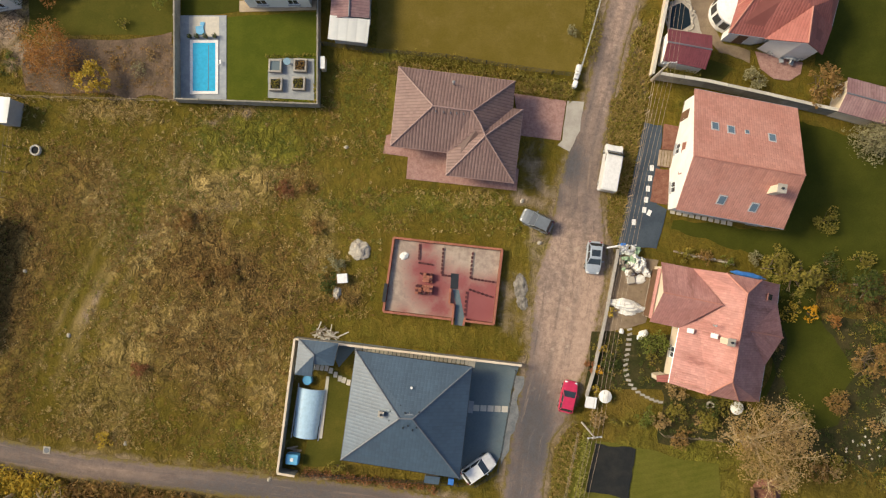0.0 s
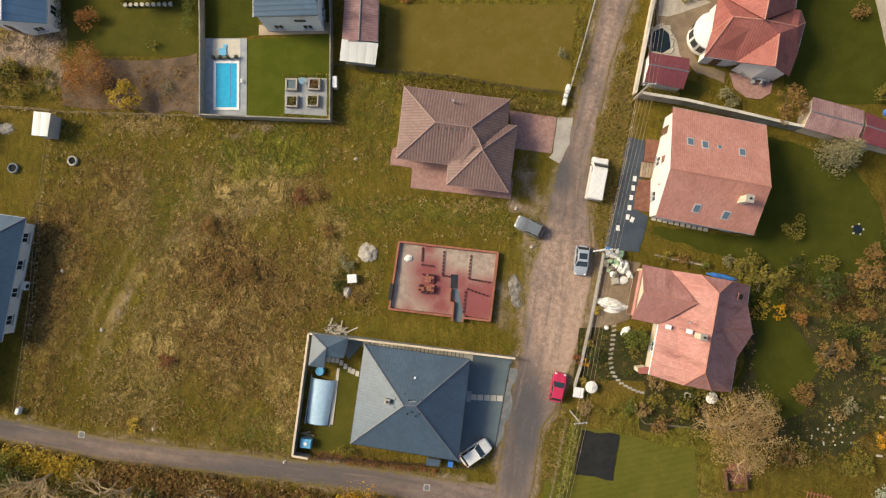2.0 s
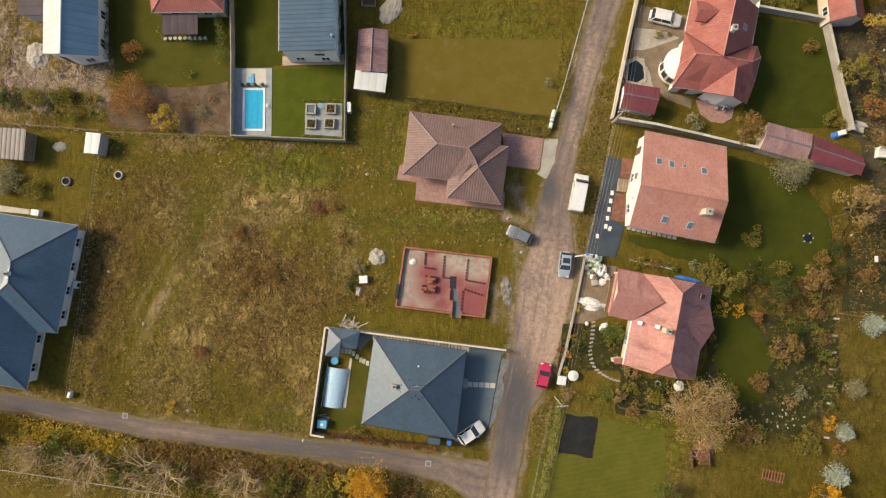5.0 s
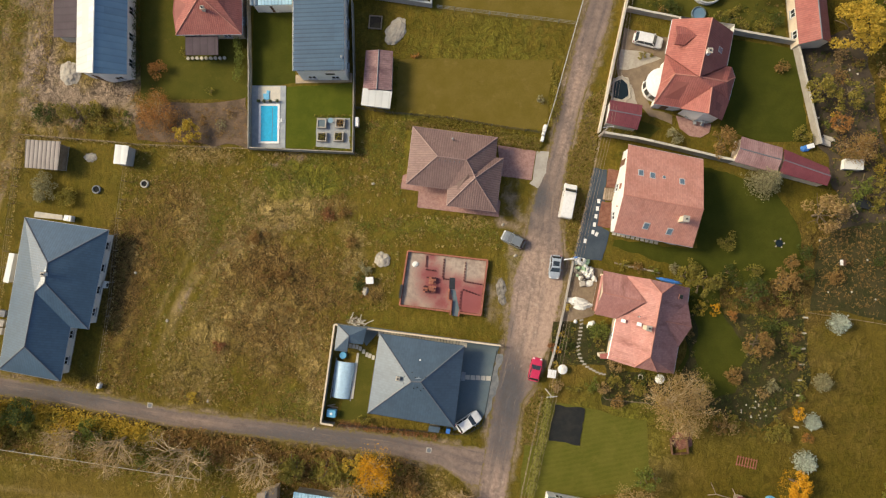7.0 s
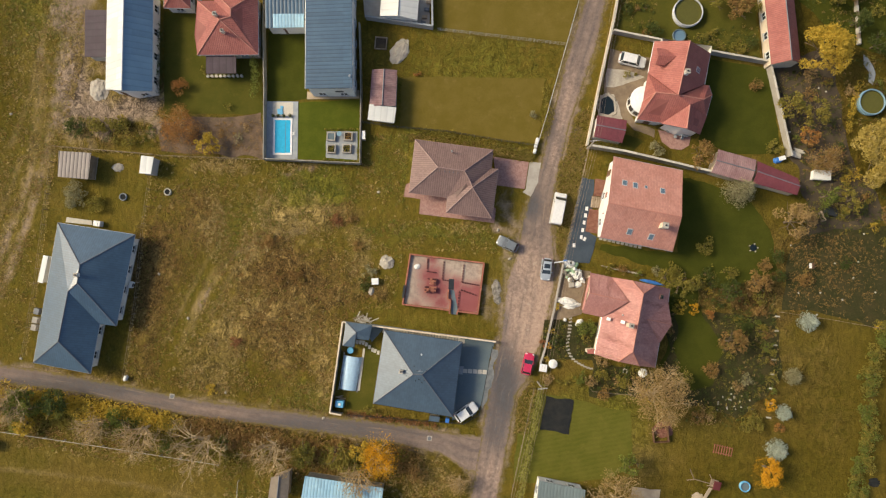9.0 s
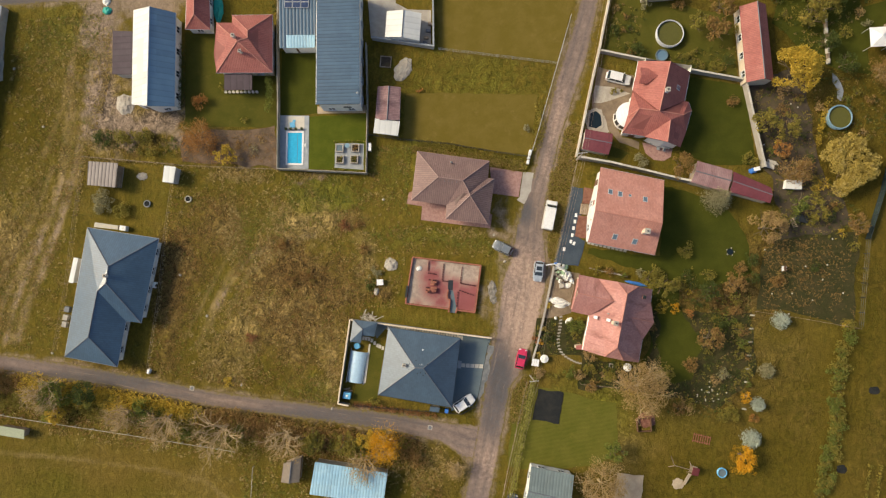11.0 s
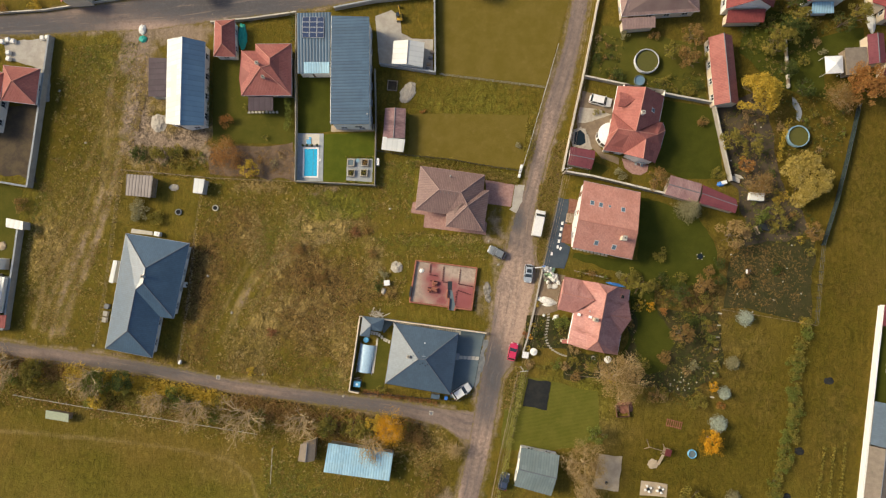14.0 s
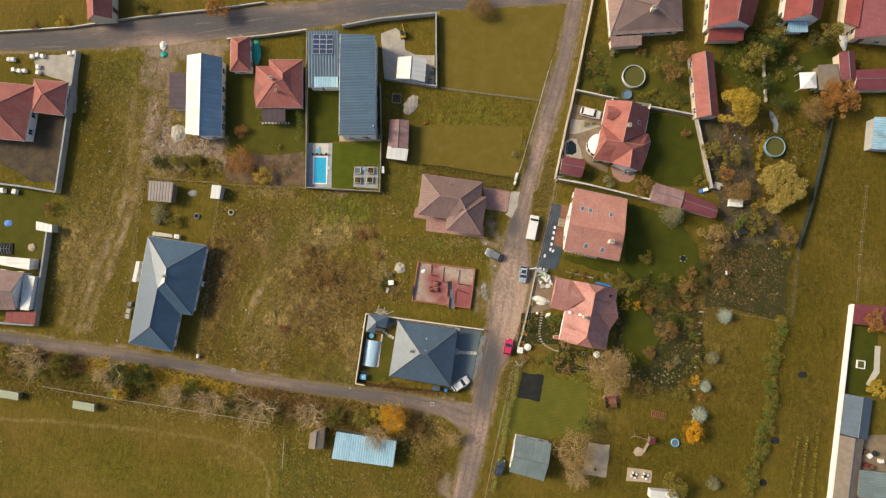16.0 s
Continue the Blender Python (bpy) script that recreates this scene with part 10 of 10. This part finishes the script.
# ---- meadow grass and weeds ----
def tufts(name, label, polys, count, blobs, base, material, hmin, hmax, blades=4, lean=0.8):
    """Clumps of thin blades, thickest where that cover grows."""
    vs, n = [], 0
    boxes = [(min(p[0] for p in q), max(p[0] for p in q), min(p[1] for p in q), max(p[1] for p in q)) for q in polys]
    sizes = np.array([(b[1] - b[0]) * (b[3] - b[2]) for b in boxes])
    out = []
    tries = 0
    while len(out) < count and tries < count * 12:
        tries += 1
        k = int(rng.choice(len(polys), p=sizes / sizes.sum()))
        b = boxes[k]
        x, y = rng.uniform(b[0], b[1]), rng.uniform(b[2], b[3])
        w = base + weight(x, y, blobs) + 0.5 * noise.noise((x * 0.35, y * 0.35, 4))
        if rng.uniform() < w and inside(x, y, polys[k]):
            out.append((x, y))
    c = np.repeat(np.array(out), blades, 0)
    m = len(c)
    c = c + rng.normal(size=(m, 2)) * 0.07
    ang = rng.uniform(0, 2 * math.pi, m)
    hh = rng.uniform(hmin, hmax, m)
    le = rng.uniform(0.3, 1.0, m) * lean * hh
    wd = rng.uniform(0.02, 0.045, m)
    ca, sa = np.cos(ang), np.sin(ang)
    p0 = np.stack([c[:, 0] - sa * wd, c[:, 1] + ca * wd, np.zeros(m)], 1)
    p1 = np.stack([c[:, 0] + sa * wd, c[:, 1] - ca * wd, np.zeros(m)], 1)
    p2 = np.stack([c[:, 0] + ca * le + sa * wd, c[:, 1] + sa * le - ca * wd, hh * 0.75], 1)
    p3 = np.stack([c[:, 0] + ca * le * 1.5, c[:, 1] + sa * le * 1.5, hh * 0.85], 1)
    v = np.stack([p0, p1, p2, p3], 1).reshape(-1, 3)
    f = np.arange(4 * m).reshape(-1, 4)
    ob = raw(name, v.tolist(), f.tolist(), material)
    return tagged(ob, label, "grass", kind="stuff")


tufts("dry_grass", "tufts of dry straw-coloured meadow grass", MEADOW[:3], 13000, DRY, 0.08, M["grass_dry"], 0.08, 0.24, 4, 1.6)
tufts("dead_weeds", "brown dead weeds standing in the meadow", MEADOW[:3] + MEADOW[5:], 7500, SCRUB, 0.03, M["grass_brown"], 0.1, 0.28, 4, 1.4)
tufts("green_grass", "tufts of rough green grass in the meadow", MEADOW[:3], 15000, GREEN, 0.12, M["grass_green"], 0.06, 0.18, 4, 1.5)
VERGE = [[(17.80, 17.85), (22.16, 20.35), (18.62, 2.26), (17.58, 2.89), (17.13, 10.35)], [(-6.54, 22.33), (14.07, 19.75), (13.44, 17.86), (-6.54, 21.06)], [(13.39, -17.33), (14.25, -18.18), (12.87, -25.39), (10.90, -25.40), (11.66, -19.90)], [(20.34, 25.39), (23.47, 27.90), (22.17, 20.67), (18.73, 18.48)]]
tufts("verge_grass", "tufts of rough grass on the lane's verges", VERGE, 2200, GREEN, 0.6, M["grass_green"], 0.12, 0.35, 4, 1.0)
tufts("verge_weeds", "dry weeds on the lane's verges", VERGE, 2500, DRY, 0.6, M["grass_dry"], 0.15, 0.4, 4, 1.0)
# ---- undergrowth, weeds and scattered shrubs ----
WILD = [[(35.24, -3.05), (41.96, 1.74), (52.39, -2.73), (52.93, -16.60), (47.75, -24.18), (37.40, -23.83), (35.63, -12.34)],
        [(51.54, 33.22), (59.49, 33.32), (62.97, 29.19), (63.49, 19.72), (70.94, 11.60), (70.32, 6.91), (54.73, 6.64), (56.51, 17.25)],
        [(23.12, -13.76), (32.91, -15.45), (32.25, -19.54), (23.08, -18.65)], [(15.48, -7.63), (19.17, -7.93), (19.44, -13.76), (15.43, -16.84)], [(20.40, -7.62), (24.71, -7.92), (24.04, -13.75), (20.36, -13.15)],
        [(-63.14, 25.11), (-47.92, 23.50), (-48.15, 19.88), (-63.96, 21.47)],
        [(57.25, 55.59), (80.68, 52.16), (73.63, 48.47), (64.19, 37.56), (56.61, 44.69)], [(63.01, 36.35), (78.16, 36.53), (75.68, 23.44), (64.09, 23.28)],
        [(28.86, 48.04), (34.79, 47.49), (32.47, 38.40), (27.13, 40.15)], [(36.01, 38.44), (50.14, 41.01), (50.72, 35.01), (39.56, 36.08)]]


FOOTPRINTS.append(EAST_LAWN)


def scatter(polys, count, blobs=None, base=1.0):
    b = [(min(p[0] for p in q), max(p[0] for p in q), min(p[1] for p in q), max(p[1] for p in q)) for q in polys]
    sz = np.array([(k[1] - k[0]) * (k[3] - k[2]) for k in b])
    out, tries = [], 0
    while len(out) < count and tries < count * 14:
        tries += 1
        k = int(rng.choice(len(polys), p=sz / sz.sum()))
        x, y = rng.uniform(b[k][0], b[k][1]), rng.uniform(b[k][2], b[k][3])
        w = base + (weight(x, y, blobs) if blobs else 0)
        if rng.uniform() < w and inside(x, y, polys[k]) and not any(inside(x, y, f) for f in FOOTPRINTS):
            out.append((x, y))
    return np.array(out)


def weeds(name, label, spots, leaves, r, h, size, material):
    """Low leafy clumps, too many to count."""
    n = len(spots)
    rr = np.repeat(rng.uniform(0.5, 1.2, n) * r, leaves)
    c = np.repeat(np.concatenate([spots, np.zeros((n, 1))], 1), leaves, 0)
    d = rng.normal(size=c.shape)
    d[:, 2] = np.abs(d[:, 2])
    d /= np.linalg.norm(d, axis=1, keepdims=True)
    q = rng.uniform(0.2, 1.0, (len(c), 1)) ** 0.6
    p = c + d * q * np.stack([rr, rr, np.full(len(c), h)], 1)
    p[:, 2] += 0.02
    v, f = quads(p, size, 0.8, 0.55)
    return tagged(raw(name, v.tolist(), f.tolist(), material), label, "plants", kind="stuff")


weeds("brown_weeds", "low brown dead weed clumps in the meadow", scatter(MEADOW[:3], 2600, SCRUB, 0.03), 16, 0.35, 0.28, 0.085, M["leaf_brown"])
weeds("green_weeds", "low leafy green weed clumps in the meadow", scatter(MEADOW[:3], 2300, GREEN, 0.05), 14, 0.32, 0.18, 0.085, M["leaf_green"])
weeds("straw_clumps", "bleached straw clumps in the meadow", scatter(MEADOW[:3], 2600, DRY, 0.06), 14, 0.36, 0.2, 0.10, M["straw"])
weeds("garden_undergrowth", "dark low undergrowth in the wild gardens", scatter(WILD, 1500), 18, 0.4, 0.3, 0.09, M["leaf_dark"])
weeds("garden_perennials", "olive and brown perennials in the wild gardens", scatter(WILD, 1100), 16, 0.38, 0.35, 0.09, M["leaf_olive"])
weeds("withered_perennials", "withered tan perennials in the wild gardens", scatter(WILD, 420), 14, 0.35, 0.35, 0.085, M["leaf_tan"])
weeds("verge_weeds", "leafy weeds along the lane's verges", scatter(VERGE, 260), 12, 0.3, 0.2, 0.08, M["leaf_olive"])
KINDS = (("leaf_olive", "olive-leaved garden shrub among perennials"), ("leaf_brown", "brown withering garden shrub among perennials"), ("leaf_dark", "dark green garden shrub among perennials"), ("leaf_yellow", "yellowing garden shrub among perennials"), ("leaf_green", "green garden shrub among perennials"), ("leaf_tan", "dry tan garden shrub among perennials"))
for x, y in scatter(WILD, 110):
    k = int(rng.choice(6, p=(0.34, 0.2, 0.18, 0.1, 0.1, 0.08)))
    r = rng.uniform(0.6, 1.5)
    shrub(KINDS[k][1], (x, y), r, r * rng.uniform(0.9, 1.4), KINDS[k][0], 60, 0.13)

for fl in ([(-29.9, 17.6), (-47.15, 18.3), (-48.1, 18.5), (-49.38, 7.26), (-50.14, -4.65), (-51.79, -17.4)], [(-48.1, 18.5), (-64.38, 19.7), (-65.51, 9.39), (-66.56, -2.58), (-68.21, -14.2)]):
    pts = resample(fl, 0.4)
    weeds("fence_grass", "uncut straw-coloured grass along a wire fence", np.array([(p.x + rng.normal() * 0.12, p.y + rng.normal() * 0.12) for p in pts]), 9, 0.22, 0.35, 0.08, M["straw"])

# rows of withered maize beside the hedge
for i in range(3):
    a, b = Vector([(71.89, -31.02), (73.71, -30.98), (75.75, -30.37)][i]), Vector([(69.96, -43.48), (71.99, -43.43), (74.25, -43.37)][i])
    pts = np.array([tuple(a.lerp(b, (j + rng.uniform()) / 26)) for j in range(26)])
    weeds("maize_row", "row of withering yellow-green maize plants", pts, 18, 0.35, 0.9, 0.14, M["leaf_olive"])

# ---- more yard clutter ----
ex = thing("mini_excavator", "small yellow tracked excavator in the courtyard", "excavator", (*(-10.19, 50.96), 0), 100)
M["yellowpaint"] = plain("yellow_machine_paint", (0.6, 0.36, 0.03), 0.5)
for s in (-0.5, 0.5):
    part("track", boxed((0, s, 0.2), (1.7, 0.3, 0.4), 0, 0.1), M["rubber"], ex)
part("body", boxed((-0.2, 0, 0.75), (1.3, 1.1, 0.6), 0, 0.08), M["yellowpaint"], ex)
part("cab", boxed((0.05, 0.2, 1.4), (0.8, 0.65, 0.9), 0, 0.06), M["glass"], ex)
part("boom", rodded((0.4, -0.2, 0.9), (1.6, -0.2, 1.9), 0.11), M["yellowpaint"], ex)
part("arm", rodded((1.6, -0.2, 1.9), (2.2, -0.2, 0.7), 0.09), M["yellowpaint"], ex)
part("bucket", boxed((2.2, -0.2, 0.45), (0.4, 0.5, 0.4), 0, 0.06), M["darkmetal"], ex)
for k, at in enumerate(((-4.23, 41.62), (-3.89, 42.84), (-3.56, 44.06), (-4.45, 40.65))):
    ob = tagged(part("scrap_pile", boxed((0, 0, 0.25), (0.8, 0.5, 0.5), 0, 0.05), M["ridge"] if k % 2 else M["wood"], None), "stacked scrap materials by the courtyard wall", "scrap", "scrap along the wall")
    ob.matrix_basis = pose(*at, 0.05, 0, 0, rng.uniform(-30, 30))
gh = thing("cold_frame", "arched dark polytunnel frame on the lawn", "greenhouse", (*(-93.57, 4.00), 0), 0)
for i in range(6):
    bm = bmesh.new()
    for j in range(8):
        p = [(-1.5 + 0.6 * i, 1.3 * math.cos(math.pi * q / 8), 1.4 * math.sin(math.pi * q / 8)) for q in (j, j + 1)]
        rod(bm, p[0], p[1], 0.04, n=5)
    part("hoop", bm, M["metal"], gh)
part("ridge_pole", rodded((-1.5, 0, 1.4), (1.5, 0, 1.4), 0.04), M["metal"], gh)
part("bed", boxed((0, 0, 0.1), (3.0, 2.4, 0.2), 0, 0.03), M["soil"], gh)
crumpled("straw_heap", "pale round straw heap on the lawn", "heap", (-88.11, 4.45), 0.9, 0.9, 0.35, M["sand"], 0, 0, 81)
dk2 = tagged(part("timber_deck", prism([(-62.20, 8.24), (-58.07, 7.71), (-58.04, 7.00), (-62.40, 7.40)], 0.0, 0.25), M["slab"], None), "pale timber deck behind the blue bungalow", "deck")
wt = thing("water_tank", "white square water tank behind the blue bungalow", "tank", (*(-56.83, 7.20), 0))
part("tank", boxed((0, 0, 0.5), (1.2, 0.9, 1.0), -8, 0.08), M["white"], wt)
part("lid", rodded((0, 0, 1.0), (0, 0, 1.06), 0.2, n=12), M["metal"], wt)
for k, at in enumerate(((-66.37, -7.09), (-66.55, -8.51), (-66.73, -9.70))):
    ob = tagged(part("stacked_boards", boxed((0, 0, 0.35), (0.9, 1.0, 0.7), 0, 0.04), M["concrete"] if k else M["ridge"], None), "stacked grey boards beside the wire fence", "boards", "boards beside the bungalow")
    ob.matrix_basis = pose(*at, 0, 0, 0, -12)
wu = thing("air_conditioner", "white heat pump at the bungalow wall", "heat pump", (*(-51.04, -2.64), 0), -12)
part("case", boxed((0, 0, 0.5), (0.5, 1.0, 0.8), 0, 0.03), M["white"], wu)
part("grille", rodded((0.25, 0, 0.5), (0.28, 0, 0.5), 0.3, n=14), M["darkmetal"], wu)
crumpled("tarpaulin", "blue and white covered garden things by the wall", "tarpaulin", (52.82, 18.56), 0.8, 0.5, 0.6, M["bluetarp"], 15, 0, 83)
cb = thing("white_cupboard", "white discarded cupboard by the garden wall", "cupboard", (*(53.20, 18.78), 0), 15)
part("body", boxed((0, 0, 0.4), (0.9, 0.6, 0.8), 0, 0.02), M["white"], cb)
part("lid", boxed((0, 0, 0.82), (0.95, 0.65, 0.04)), M["white"], cb)
pk = thing("timber_stack", "stack of pale boards by the garden wall", "timber stack", (*(55.80, 19.68), 0), -20)
for i in range(7):
    part("board", boxed((rng.normal() * 0.1, -0.6 + 0.2 * i, 0.2 + 0.03 * (i % 3)), (1.5, 0.18, 0.3), rng.normal() * 4), M["slab"], pk)
bn = thing("garden_bench", "pale wooden garden bench on dark earth", "bench", (*(59.30, 9.53), 0), -65)
part("seat", boxed((0, 0, 0.45), (1.7, 0.45, 0.06), 0, 0.01), M["wood"], bn)
part("backrest", boxed((0, 0.22, 0.75), (1.7, 0.06, 0.45), 0, 0.01), M["wood"], bn)
for s in (-0.7, 0.7):
    part("leg", boxed((s, 0, 0.21), (0.08, 0.4, 0.42)), M["wood"], bn)
ct = thing("trailer", "dark flat car trailer on the earth yard", "trailer", (*(60.81, 10.31), 0), -15)
part("bed", boxed((0, 0, 0.55), (2.2, 1.2, 0.3), 0, 0.03), M["darkmetal"], ct)
part("drawbar", rodded((1.1, 0, 0.5), (2.0, 0, 0.45), 0.05), M["metal"], ct)
for s in (-0.65, 0.65):
    wheel(ct, -0.1, s, 0.28)
for k in range(14):
    x, y = [((54.78, 23.14)), ((57.10, 19.63)), ((59.48, 30.34)), ((61.64, 2.09)), ((59.31, -2.60)), ((64.50, -0.18)), ((66.28, 6.84)), ((60.64, 29.76)), ((58.71, -6.10)), ((55.85, -2.67)), ((62.75, -3.70)), ((65.33, 2.39)), ((54.72, 4.89)), ((67.94, -2.44))][k]
    crumpled("pale_stone", "pale stone lying on garden earth", "stone", (x, y), 0.2, 0.16, 0.16, M["slab"], k * 50, 0.02, 110 + k, 1)
bird = thing("bird_table", "white and brown bird table on the dug ground", "bird table", (*(57.40, 1.66), 0))
part("post", rodded((0, 0, 0), (0, 0, 1.1), 0.05), M["wood"], bird)
part("tray", boxed((0, 0, 1.13), (0.8, 0.8, 0.06)), M["white"], bird)
part("roof", boxed((0, 0, 1.5), (0.5, 0.9, 0.06), 0, 0.01, (0, 20, 0)), M["brownwood"], bird)
pn = thing("garden_pond", "small dark round pond with pale stones on the lawn", "pond", (*(48.81, 4.44), 0))
part("water", rodded((0, 0, 0.02), (0, 0, 0.06), 0.55, n=18), M["darkwater"], pn)
for i in range(5):
    a_ = i * 1.3
    part("stone", boxed((math.cos(a_) * 0.7, math.sin(a_) * 0.65, 0.08), (0.26, 0.2, 0.16), rng.uniform(0, 90), 0.06), M["gravelheap"], pn)
wfr = thing("fountain", "square white fountain basin in the walled lawn", "fountain", (*(84.56, -16.51), 0), -6)
for dx, dy, w, l in ((0, 0.75, 1.7, 0.2), (0, -0.75, 1.7, 0.2), (0.75, 0, 0.2, 1.3), (-0.75, 0, 0.2, 1.3)):
    part("rim", boxed((dx, dy, 0.2), (w, l, 0.4), 0, 0.02), M["white"], wfr)
part("water", boxed((0, 0, 0.15), (1.3, 1.3, 0.3)), M["pondwater"], wfr)
patch("garden_path", [(87.57, -12.67), (88.70, -12.76), (88.39, -18.14), (86.30, -21.04), (85.63, -20.48), (87.26, -17.59)], M["slab"], "pale winding path in the walled plot", edge=0.0, z=0.05, category="paving")
for k, at in enumerate(((84.97, -33.88), (85.86, -34.76), (86.99, -34.28), (85.16, -36.58), (86.28, -37.00), (88.10, -35.72), (84.07, -34.12))):
    ob = tagged(part("stored_crate", boxed((0, 0, 0.4), (0.9, 0.7, 0.8), 0, 0.03), (M["brownwood"], M["white"], M["darkmetal"], M["crimson"])[k % 4], None), "old crate in the cluttered courtyard", "crate", "crates in the courtyard")
    ob.matrix_basis = pose(*at, 0.03, 0, 0, rng.uniform(0, 60))
for k in range(9):
    c = Vector((-39.61, 31.61)).lerp(Vector((-34.06, 31.68)), k / 8)
    ob = tagged(part("terrace_pot", rodded((0, 0, 0), (0, 0, 0.45), 0.18, 0.26, 10), M["slab"], None), "pale flower pot in a row at the terrace edge", "flower pot", "pots along the terrace")
    ob.matrix_basis = pose(c.x, c.y, 0)
# worn patches and leaf litter under the trees
weeds("leaf_litter", "fallen golden leaves under the maple", scatter([[(48.32, -28.73), (52.89, -28.63), (53.45, -33.17), (48.31, -33.29)]], 90), 12, 0.6, 0.03, 0.07, M["leaf_gold"])
for x, y, r, leaf in ((-46.2, 22.2, 1.3, "leaf_orange"), (-41.8, 21.0, 1.2, "leaf_orange"), (-37.0, 22.6, 1.0, "leaf_brown"), (-34.4, 21.4, 1.1, "leaf_grey"), (-33.0, 23.2, 0.8, "leaf_tan"), (-36.2, 26.6, 0.9, "leaf_olive")):
    shrub("low withering shrub in the overgrown bed", (x, y), r, 0.8, leaf, 45, 0.12)
weeds("withered_stems", "withered tan and mauve stems in the overgrown bed", scatter([[(-47.32, 23.51), (-30.46, 24.35), (-30.29, 18.34), (-47.40, 19.05)]], 170), 16, 0.5, 0.4, 0.08, M["leaf_brown"])
weeds("leaf_litter", "fallen russet leaves in the overgrown bed", scatter([[(-47.36, 24.72), (-38.89, 24.23), (-38.71, 18.81), (-47.16, 19.29)]], 160), 14, 0.6, 0.05, 0.08, M["leaf_orange"])
